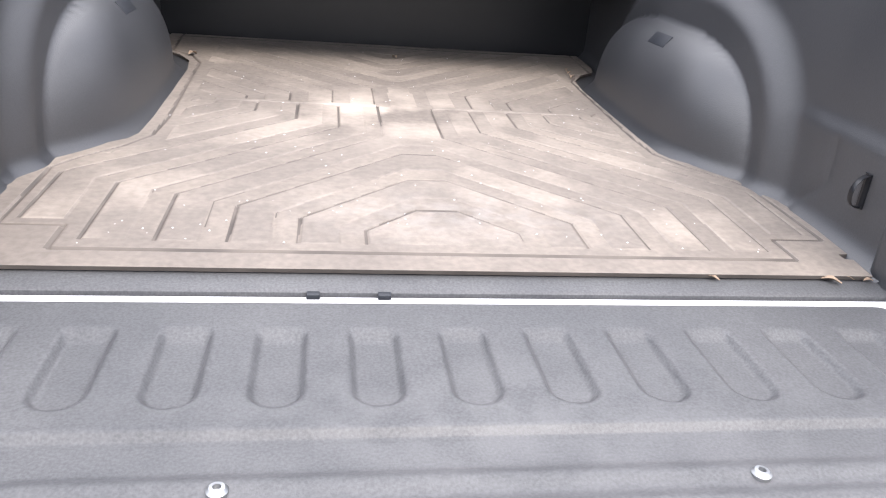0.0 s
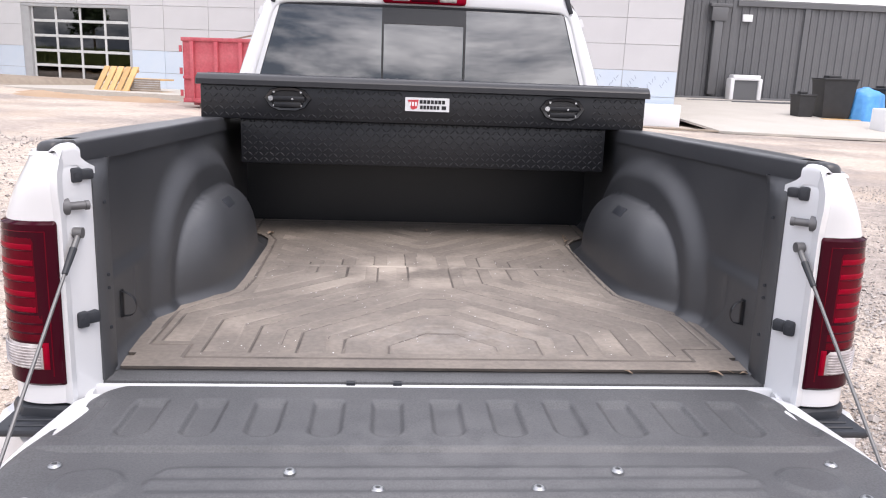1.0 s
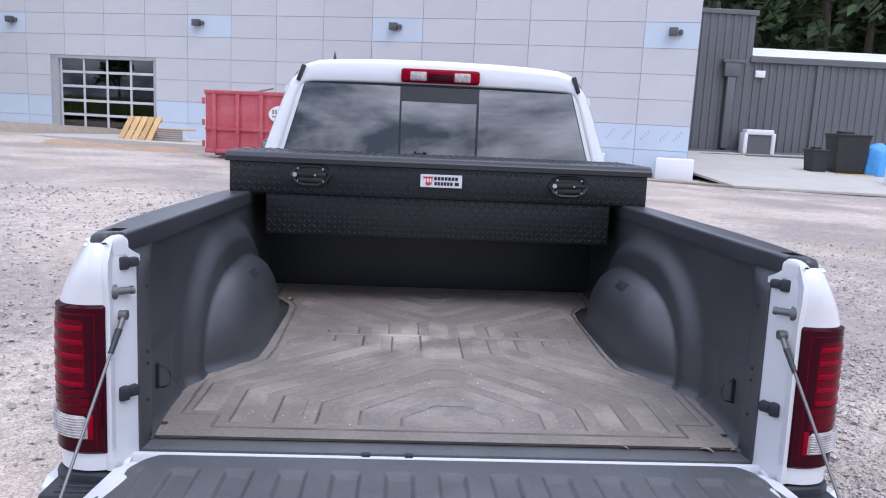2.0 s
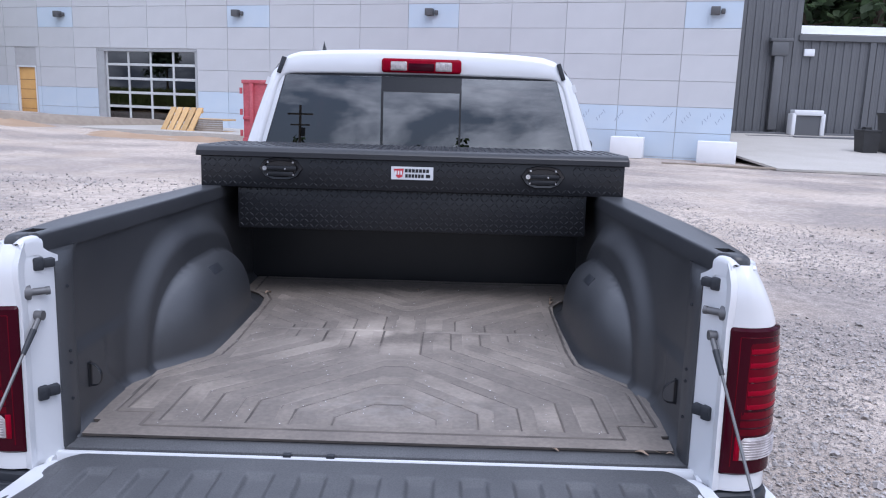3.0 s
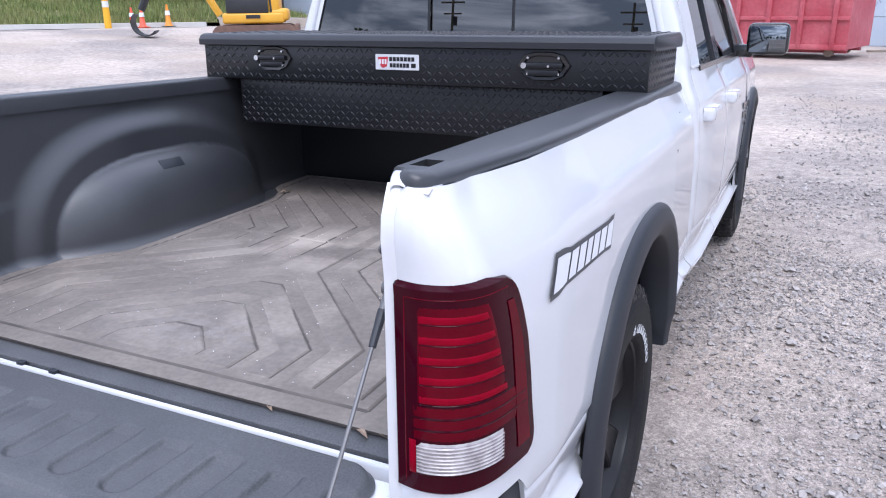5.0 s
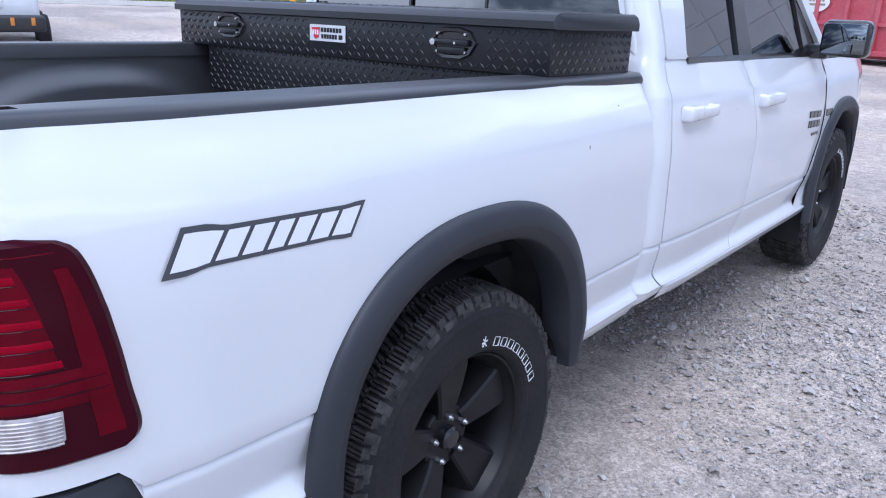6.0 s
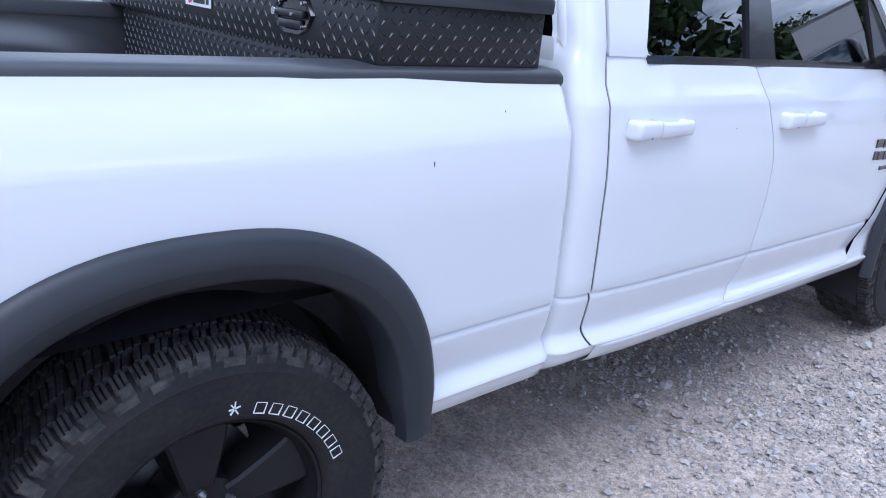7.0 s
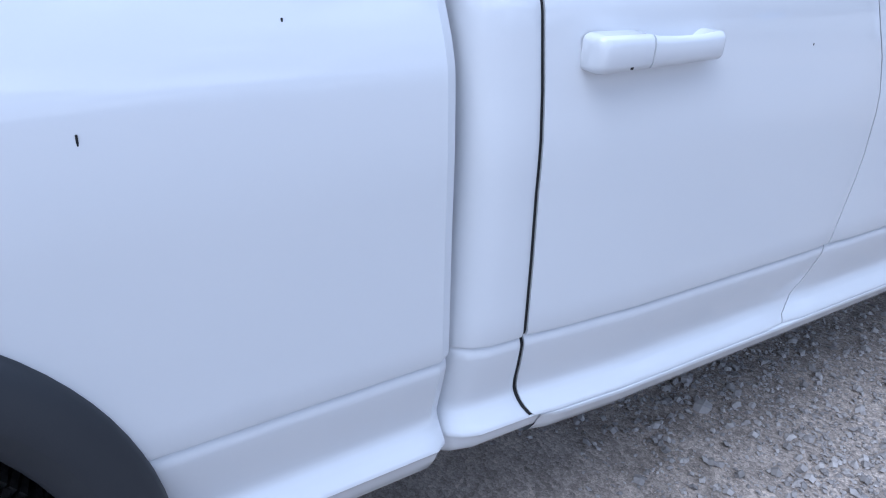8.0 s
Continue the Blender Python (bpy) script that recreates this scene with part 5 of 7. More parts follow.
    w = side_plate("rear_door_window", [(2.185, 1.432), (2.73, 1.432), (2.79, 1.842), (2.26, 1.842)], TINTED, -0.012, "dark tinted rear door window", 0.004)
    w.visible_shadow = False
    w = side_plate("front_door_window", [(2.872, 1.432), (3.68, 1.432), (3.61, 1.68), (3.38, 1.842), (2.855, 1.842)], SIDE_GLASS, -0.012, "front door window reflecting the yard", 0.004)
    w.visible_shadow = False
    # door mirror
    mir = thing("door_mirror", None, "black door mirror")
    mir.parent = truck
    bm = bmesh.new()
    box(bm, min(s * 0.950, s * 1.170), max(s * 0.950, s * 1.170), 3.70, 3.82, 1.420, 1.594, 0.035, seg=4)
    part("housing", bm, GLOSS_BLACK, mir, "black mirror housing")
    bm = bmesh.new()
    box(bm, min(s * 0.966, s * 1.154), max(s * 0.966, s * 1.154), 3.694, 3.701, 1.436, 1.577, 0.003)
    part("mirror_glass", bm, MIRROR, mir, "grey mirror glass")
    bm = bmesh.new()
    box(bm, min(s * 0.86, s * 0.99), max(s * 0.86, s * 0.99), 3.72, 3.80, 1.405, 1.478, 0.015)
    part("arm", bm, GLOSS_BLACK, mir)

# rear wall of the cab with the window
def back(x, z, d=0.0):
    return (x, 1.957 + 0.045 * (z - 1.42) - d, z)


def back_plate(name, pts, material, d=0.0, label="", thick=0.02, parent=truck):
    bm = bmesh.new()
    bm.faces.new([bm.verts.new(back(x, z, d)) for x, z in pts])
    return part(name, bm, material, parent, label, smooth=False, thick=thick)


back_plate("cab_back", [(-0.80, 0.62), (0.80, 0.62), (0.81, 1.42), (0.80, 1.462), (-0.79, 1.462), (-0.80, 1.42)], PAINT)
for s in (1, -1):
    bm = bmesh.new()
    box(bm, -0.010, 0.010, -0.012, 0.05, -0.042, 0.040, 0.004)
    o = part("roof_ditch_strip", bm, BLACK_PLASTIC, truck, "dark roof ditch strip")
    o.matrix_basis = pose(s * 0.668 + 0.010, 1.972, 1.930, 0, s * -20, 0)
# roof
bm = bmesh.new()
ROOF = [(0.0, 2.006), (0.25, 2.003), (0.45, 1.996), (0.60, 1.985), (0.660, 1.972), (0.692, 1.948), (0.712, 1.915), (0.720, 1.885)]
half = [(x, z) for x, z in ROOF]
rows = []
for y, dz in ((2.004, -0.012), (2.03, -0.006), (2.1, 0.0), (2.5, 0.012), (3.0, 0.004), (3.3, -0.03), (3.45, -0.07)):
    full = [(0.010 - x, z) for x, z in half[::-1]] + [(x + 0.010, z) for x, z in half[1:]]
    rows.append([(x, y, max(z + dz, 1.84)) for x, z in full])
grid(bm, rows)
part("roof", bm, PAINT, truck, "white cab roof", angle=40)
CAB_EDGE = [(0.83, 1.44), (0.80, 1.55), (0.765, 1.68), (0.728, 1.80), (0.700, 1.87), (0.685, 1.915), (0.668, 1.945), (0.64, 1.966), (0.58, 1.984), (0.45, 1.994), (0.25, 2.001), (0.0, 2.004)]
WINDOW_EDGE = [(0.788, 1.455), (0.752, 1.60), (0.705, 1.76), (0.685, 1.83), (0.670, 1.866), (0.652, 1.884), (0.62, 1.892), (0.45, 1.897), (0.2, 1.899), (0.0, 1.900)]


def evenly(pts, n):
    """n + 1 points at even steps along a line of corners."""
    ls = [0.0]
    for a, b in zip(pts, pts[1:]):
        ls.append(ls[-1] + math.hypot(b[0] - a[0], b[1] - a[1]))
    us = [ls[-1] * k / n for k in range(n + 1)]
    return [(lerp(list(zip(ls, [p[0] for p in pts])), u), lerp(list(zip(ls, [p[1] for p in pts])), u)) for u in us]


def grown(pts, d):
    """The line moved outwards by d, upwards and away from the middle."""
    res = []
    for k, (x, z) in enumerate(pts):
        a, b = pts[max(k - 1, 0)], pts[min(k + 1, len(pts) - 1)]
        l = math.hypot(b[0] - a[0], b[1] - a[1])
        res.append((x + d * (b[1] - a[1]) / l if x > 0 else 0.0, z - d * (b[0] - a[0]) / l))
    return res


def both(pts, d, y=None):
    """The half line mirrored about the cab's middle, on the rear wall or at y."""
    full = [(0.010 - x, z) for x, z in pts] + [(0.010 + x, z) for x, z in pts[-2::-1]]
    return [back(x, z, d) if y is None else (x, y, z) for x, z in full]


rim, lip = evenly(CAB_EDGE, 48), evenly(WINDOW_EDGE, 48)
middle = [((a[0] + b[0]) / 2, (a[1] + b[1]) / 2) for a, b in zip(rim, lip)]
bm = bmesh.new()
grid(bm, [both(grown(rim, 0.014), 0, 2.020), both(grown(rim, 0.010), 0, 1.996), both(grown(rim, 0.004), -0.008), both(rim, 0.002), both(grown(rim, -0.010), 0.008), both(middle, 0.010), both(grown(lip, 0.010), 0.009), both(grown(lip, 0.003), 0.006), both(lip, 0.0), both(lip, -0.012)])
part("window_surround", bm, PAINT, truck, "white rear cab panel round the window", angle=50)
rear_window = thing("rear_window", None, "dark tinted sliding rear window")
rear_window.parent = truck
bm = bmesh.new()
grid(bm, [both(grown(lip, 0.002), -0.004), both(grown(lip, -0.005), -0.003), both(grown(lip, -0.011), -0.0055)])
part("gasket", bm, BLACK_PLASTIC, rear_window, "thin black window gasket")
for name, pts in (("window_pane", [(-0.772, 1.462), (-0.180, 1.462), (-0.180, 1.886), (-0.652, 1.886)]), ("window_pane", [(0.206, 1.462), (0.796, 1.462), (0.676, 1.886), (0.206, 1.886)]), ("sliding_pane", [(-0.172, 1.462), (0.198, 1.462), (0.198, 1.822), (-0.172, 1.822)])):
    g = back_plate(name, pts, TINTED, -0.007 if name == "window_pane" else -0.012, "tinted glass reflecting clouds", 0.004, rear_window)
    g.visible_shadow = False
back_plate("slider_header", [(-0.180, 1.826), (0.206, 1.826), (0.206, 1.888), (-0.180, 1.888)], GLOSS_BLACK, -0.005, "", 0.006, rear_window)
for x in (-0.176, 0.202):
    back_plate("slider_post", [(x - 0.005, 1.46), (x + 0.005, 1.46), (x + 0.005, 1.83), (x - 0.005, 1.83)], GLOSS_BLACK, -0.004, "", 0.006, rear_window)
back_plate("slider_rail", [(-0.172, 1.818), (0.198, 1.818), (0.198, 1.828), (-0.172, 1.828)], GLOSS_BLACK, -0.003, "", 0.006, rear_window)
# brake light
stop = thing("third_brake_light", None, "red high brake light with clear lamps")
stop.parent = truck
bm = bmesh.new()
box(bm, -0.178, 0.202, 1.940, 1.985, 1.906, 1.972, 0.014, seg=3)
part("lens", bm, LAMP_RED, stop, "red lens")
for x0, x1 in ((-0.135, -0.055), (0.078, 0.158)):
    bm = bmesh.new()
    box(bm, x0, x1, 1.936, 1.95, 1.914, 1.958, 0.006)
    for k in range(3):
        box(bm, x0 + 0.004 + 0.026 * k, x0 + 0.022 + 0.026 * k, 1.933, 1.94, 1.918, 1.95, 0.004)
    part("cargo_lamp", bm, LAMP_CLEAR, stop, "clear cargo lamp")
bm = bmesh.new()
box(bm, -0.05, 0.073, 1.936, 1.95, 1.914, 1.95, 0.004)
part("lens_insert", bm, LAMP_RED_DARK, stop)
# aerial fin
bm = bmesh.new()
rows = []
for k in range(9):
    t = k / 8
    w = 0.032 * (1 - t) ** 1.2
    c = 2.66 - 0.05 * t
    l = 0.085 * (1 - t) ** 0.8 + 0.004
    rows.append([(-0.56 + w * math.cos(a), c + l * math.sin(a), 1.995 + 0.115 * t) for a in [2 * math.pi * j / 12 for j in range(12)]])
grid(bm, rows, close_u=True)
part("aerial_fin", bm, GLOSS_BLACK, truck, "black shark fin aerial")
# bonnet, windscreen and nose
bm = bmesh.new()
rows = []
for y, z, w in ((3.92, 1.42, 0.88), (4.2, 1.40, 0.88), (4.7, 1.36, 0.86), (5.1, 1.30, 0.82), (5.35, 1.22, 0.76), (5.45, 1.05, 0.74), (5.47, 0.65, 0.74)):
    rows.append([(-w, y, z - 0.03), (-w * 0.9, y, z), (0, y, z + 0.03), (w * 0.9, y, z), (w, y, z - 0.03)])
grid(bm, rows)
part("bonnet", bm, PAINT, truck)
bm = bmesh.new()
grid(bm, [[(-0.86, 3.98, 1.42), (0, 4.05, 1.44), (0.86, 3.98, 1.42)], [(-0.68, 3.44, 1.85), (0, 3.46, 1.93), (0.68, 3.44, 1.85)]])
w = part("windscreen", bm, SIDE_GLASS, truck, "clear windscreen", thick=0.004)
w.visible_shadow = False
# cabin
bm = bmesh.new()
box(bm, -0.84, 0.84, 2.0, 3.98, 0.60, 0.72)
box(bm, -0.82, 0.82, 3.62, 3.98, 0.8, 1.40, 0.05)
part("cabin_floor", bm, DARK, truck)
for x in (-0.42, 0.42):
    for y in (2.18, 3.05):
        seat = thing("seat", None, "dark cloth seat")
        seat.parent = truck
        bm = bmesh.new()
        box(bm, x - 0.26, x + 0.26, y, y + 0.14, 0.85, 1.44 if y < 3 else 1.50, 0.05)
        part("backrest", bm, CLOTH, seat)
        bm = bmesh.new()
        box(bm, x - 0.26, x + 0.26, y + 0.08, y + 0.55, 0.80, 0.95, 0.05)
        part("cushion", bm, CLOTH, seat)
        bm = bmesh.new()
        box(bm, x - 0.12, x + 0.12, y + 0.0, y + 0.10, 1.47 if y < 3 else 1.53, 1.64 if y < 3 else 1.72, 0.04, seg=3)
        part("headrest", bm, CLOTH, seat)
bm = bmesh.new()
revolve(bm, [(0.175, 0.0), (0.19, 0.014), (0.205, 0.0), (0.19, -0.014), (0.175, 0.0)], 32, pose(-0.42, 3.52, 1.30, 65, 0, 0))
part("steering_wheel", bm, BLACK_PLASTIC, truck, "black steering wheel")
bm = bmesh.new()
box(bm, -0.10, 0.12, 3.48, 3.50, 1.76, 1.82, 0.012)
part("inside_mirror", bm, BLACK_PLASTIC, truck)

# decal: dark slanted plate with light letter-shaped blocks, and badges
def decal(s):
    """Dark slanted plate with pale blocks, the first one taller."""
    y0, y1 = (0.136, 0.523)
    marks = thing("side_decal", None, "dark slanted decal with white blocks")
    marks.parent = truck

    def at(u, v, off):
        y = y0 + (y1 - y0) * u
        tall = 1.0 + 0.22 * (1 - smooth01(0.10, 0.22, u)) + 0.10 * smooth01(0.86, 0.95, u)
        z = 1.182 - 0.010 * u + (0.031 - 0.002 * u) * tall * (2 * v - 1)
        y += 0.042 * v
        return (s * (side_x(y, z, BED_INSET) + off), y, z)

    bm = bmesh.new()
    grid(bm, [[at(i / 28, v, 0.0015) for i in range(29)] for v in (0.0, 0.33, 0.66, 1.0)])
    part("plate", bm, DECAL_GREY, marks, "dark grey outline plate")
    edges = (0.012, 0.215, 0.345, 0.475, 0.585, 0.715, 0.845, 0.988)
    for k in range(7):
        a, b = edges[k] + 0.012, edges[k + 1] - 0.012
        bm = bmesh.new()
        grid(bm, [[at(a + (b - a) * i / 3, v, 0.0028) for i in range(4)] for v in (0.13, 0.4, 0.6, 0.87)])
        part("block", bm, WHITE_PRINT, marks, "white letter-sized block")


for s in (1, -1):
    decal(s)
    for y, z, w, h in ((3.70, 1.118, 0.060, 0.034), (3.77, 1.115, 0.060, 0.034), (3.84, 1.112, 0.070, 0.034), (3.70, 1.068, 0.03, 0.036), (3.74, 1.066, 0.05, 0.036), (3.80, 1.064, 0.05, 0.036), (3.86, 1.062, 0.05, 0.036), (3.79, 1.022, 0.12, 0.016), (4.03, 1.105, 0.12, 0.036)):
        bm = bmesh.new()
        x = side_x(y, z)
        box(bm, min(s * (x - 0.003), s * (x + 0.004)), max(s * (x - 0.003), s * (x + 0.004)), y, y + w, z, z + h, 0.002, seg=1)
        part("badge_bar", bm, GLOSS_BLACK, truck, "black badge bar")

# small marks: yellow label inside the bed, chips in the paint
bm = bmesh.new()
box(bm, -0.0006, 0.0006, -0.028, 0.028, -0.022, 0.022)
o = part("warning_label", bm, YELLOW_LABEL, liner, "small yellow warning label", smooth=False)
o.matrix_basis = pose(-0.7995, 0.118, 1.282)
for k in range(3):
    bm = bmesh.new()
    box(bm, 0.0007, 0.0011, -0.022, 0.022 - 0.008 * k, 0.008 - 0.010 * k, 0.011 - 0.010 * k)
    part("print_bar", bm, DARK, o, smooth=False)
for y, z, h in ((1.453, 1.206, 0.012), (1.678, 1.303, 0.006), (2.63, 1.235, 0.004), (0.62, 1.02, 0.004)):
    bm = bmesh.new()
    x = side_x(y, z, BED_INSET if y < 1.9 else CAB_INSET)
    box(bm, x - 0.001, x + 0.0008, y - 0.0012, y + 0.0012, z - h / 2, z + h / 2, 0.0005, seg=1)
    part("paint_chip", bm, DARK, truck, "small dark chip in the paint")


# ---- tool box across the bed ----
tool_box = thing("tool_box", RAKE, "black diamond plate tool box across the bed rails", "tool box")
bm = bmesh.new()
box(bm, -0.713, 0.728, 1.378, 1.80, 1.222, 1.400, 0.004)
part("lower_tub", bm, BOX_BLACK, tool_box)
bm = bmesh.new()
box(bm, -0.856, 0.872, 1.352, 1.822, 1.3925, 1.525, 0.004)
part("upper_tray", bm, BOX_BLACK, tool_box)
bm = bmesh.new()
prof = [(1.338, 1.519), (1.338, 1.538), (1.348, 1.552), (1.366, 1.560), (1.80, 1.566), (1.826, 1.558), (1.838, 1.545), (1.838, 1.520), (1.834, 1.517), (1.342, 1.517)]
xs = (-0.874, -0.868, -0.86, 0.875, 0.883, 0.889)
rows = []
for x in xs:
    e = 0.008 if x in (xs[0], xs[-1]) else 0.0
    rows.append([(x, y + (e if y < 1.5 else -e), z - (e if z > 1.53 else 0)) for y, z in prof])
vs = grid(bm, rows, close_u=True)
bm.faces.new(vs[0])
bm.faces.new(vs[-1])
lid = part("lid", bm, LID_BLACK, tool_box, "dark grey lid with folded edge")


def lozenges(bm, place, u0, u1, v0, v1, pitch=0.0205, skip=None, size=0.86):
    """Raised slanted bars of tread plate, alternating in direction."""
    nu, nv = int((u1 - u0) / pitch), int((v1 - v0) / pitch)
    for i in range(nu):
        for j in range(nv):
            u, v = u0 + (i + 0.5) * (u1 - u0) / nu, v0 + (j + 0.5) * (v1 - v0) / nv
            if skip and skip(u, v):
                continue
            a = radians(42 if (i + j) % 2 else -42)
            c, d = math.cos(a), math.sin(a)
            ring = []
            for p, q, h in ((-0.0135, 0, 0.0), (0, -0.0042, 0.0), (0.0135, 0, 0.0), (0, 0.0042, 0.0)):
                ring.append(bm.verts.new(place(u + (p * c - q * d) * size, v + (p * d + q * c) * size, 0.0)))
            top = [bm.verts.new(place(u + (p * c - q * d) * size, v + (p * d + q * c) * size, 0.0022)) for p, q in ((-0.007, 0), (0, -0.0018), (0.007, 0), (0, 0.0018))]
            bm.faces.new(top)
            for k in range(4):
                bm.faces.new((ring[k], ring[(k + 1) % 4], top[(k + 1) % 4], top[k]))


HANDLES = ((-0.528, 1.470), (0.540, 1.464))


def near_fitting(u, v):
    return any(abs(u - x) < 0.112 and abs(v - z) < 0.05 for x, z in HANDLES) or (-0.09 < u < 0.105 and 1.43 < v < 1.505)


bm = bmesh.new()
lozenges(bm, lambda u, v, h: (u, 1.352 - h, v), -0.85, 0.866, 1.397, 1.515, skip=near_fitting)
lozenges(bm, lambda u, v, h: (u, 1.378 - h, v), -0.708, 0.723, 1.226, 1.395)
lozenges(bm, lambda u, v, h: (0.872 + h, u, v), 1.356, 1.818, 1.397, 1.515)
lozenges(bm, lambda u, v, h: (-0.856 - h, u, v), 1.356, 1.818, 1.397, 1.515)
part("tread_pattern", bm, BAR_BLACK, tool_box, "raised diamond plate bars", smooth=False, kind="stuff")
bm = bmesh.new()
lozenges(bm, lambda u, v, h: (u, v, 1.5605 + 0.0138 * (v - 1.366) + h), -0.85, 0.866, 1.375, 1.79, pitch=0.034)
part("lid_pattern", bm, LID_BLACK, lid, "raised diamond plate bars", smooth=False, kind="stuff")
for x, z in HANDLES:
    latch = thing("paddle_latch", None, "black recessed T handle latch")
    latch.parent = tool_box
    bm = bmesh.new()
    pts = [(-0.092, 0.004), (-0.068, 0.036), (-0.03, 0.046), (0.03, 0.046), (0.068, 0.036), (0.092, 0.004), (0.068, -0.030), (0.034, -0.044), (-0.034, -0.044), (-0.068, -0.030)]
    to = Matrix.Translation((x, 1.352, z)) @ pose(0, 0, 0, 90, 0, 0)
    inner = [(u * 0.80, v * 0.74) for u, v in pts]
    lo = [bm.verts.new(to @ Vector((u, v, 0.0))) for u, v in pts]
    mid = [bm.verts.new(to @ Vector((u * 0.95, v * 0.93, 0.008))) for u, v in pts]
    inn = [bm.verts.new(to @ Vector((u, v, 0.007))) for u, v in inner]
    deep = [bm.verts.new(to @ Vector((u * 0.94, v * 0.92, 0.001))) for u, v in inner]
    for a, b in ((lo, mid), (mid, inn), (inn, deep)):
        for k in range(len(a)):
            bm.faces.new((a[k], a[(k + 1) % len(a)], b[(k + 1) % len(a)], b[k]))
    bm.faces.new(deep)
    part("latch_dish", bm, GLOSS_BLACK, latch, "gloss black latch dish")
    bm = bmesh.new()
    box(bm, x - 0.066, x + 0.066, 1.334, 1.345, z - 0.006, z + 0.012, 0.004)
    box(bm, x - 0.052, x + 0.052, 1.338, 1.349, z - 0.030, z - 0.010, 0.004)
    part("latch_bar", bm, BOX_BLACK, latch, "black pull bar")
    bm = bmesh.new()
    rod(bm, (x - 0.062, 1.345, z + 0.003), (x - 0.062, 1.330, z + 0.003), 0.0095, 14)
    part("lock_barrel", bm, CHROME, latch, "chrome lock barrel")
    bm = bmesh.new()
    rod(bm, (x + 0.020, 1.336, z + 0.002), (x + 0.020, 1.331, z + 0.002), 0.004, 10)
    part("rivet", bm, CHROME, latch)
    for u in (-0.051, 0.051):
        for v in (-0.023, 0.027):
            bm = bmesh.new()
            rod(bm, (x + u, 1.345, z + v), (x + u, 1.339, z + v), 0.0052, 12, 0.004)
            part("screw", bm, CHROME, latch, "bright screw head")
plate = thing("maker_plate", None, "silver plate with red shield and dark bars")
plate.parent = tool_box
bm = bmesh.new()
box(bm, -0.078, 0.094, 1.3475, 1.3505, 1.4405, 1.4935, 0.001, seg=1)
part("plate_back", bm, SILVER_PRINT, plate)
bm = bmesh.new()
to = Matrix.Translation((-0.078, 1.3475, 1.4405)) @ pose(0, 0, 0, 90, 0, 0)
prism(bm, [(0.010, 0.043), (0.052, 0.045), (0.046, 0.012), (0.030, 0.006), (0.022, 0.012)], 0.001, to)
part("red_shield", bm, RED_PRINT, plate, smooth=False)
bm = bmesh.new()
for k in range(3):
    box(bm, 0.016 + 0.011 * k, 0.023 + 0.011 * k, 0.020, 0.036, 0.001, 0.0016, m=to)
part("white_bar", bm, WHITE_PRINT, plate, smooth=False)
bm = bmesh.new()
for r, (u0, n, w) in enumerate(((0.056, 7, 0.0145), (0.058, 6, 0.0130), (0.142, 1, 0.022))):
    v = 0.029 if r == 0 else 0.008
    for k in range(n):
        a = u0 + w * k
        box(bm, a, a + w * 0.80, v + 0.001, v + 0.015, 0.0, 0.001, m=to)
part("dark_bar", bm, BOX_BLACK, plate, "dark unreadable bars", smooth=False)

# ---- rubber mat on the bed floor ----
MAT_HALF = [(0.030, 0.735), (0.092, 0.742), (0.0921, 0.726), (0.112, 0.726), (0.1121, 0.745), (0.42, 0.764), (0.48, 0.757), (0.53, 0.740), (0.565, 0.705), (0.595, 0.655), (0.63, 0.620), (0.67, 0.605), (0.80, 0.600), (1.30, 0.604), (1.42, 0.618), (1.50, 0.66), (1.56, 0.72), (1.62, 0.74), (1.84, 0.745)]


def frame_u(y):
    """Half the width of the mat's grooved border."""
    if y < 0.172:
        return 0.621
    return lerp([(0.172, 0.723), (0.44, 0.724), (0.50, 0.69), (0.58, 0.625), (0.66, 0.583), (0.80, 0.575), (1.40, 0.592), (1.50, 0.63), (1.56, 0.70), (1.80, 0.71)], y)


def mat_level(u, y):
    """Which of the nested bands a place lies on, and the bands' pitch."""
    if y < 0.98:
        top = 0.68 + 0.55 * u
        return max(u, (min(y, top) + max(u, 0.040) - 0.115) / 1.43) - 0.1786, 0.1125
    bend = 1.21 - 0.42 * u
    return max(y, bend) - max(u, 0.02) - 0.94, 0.160


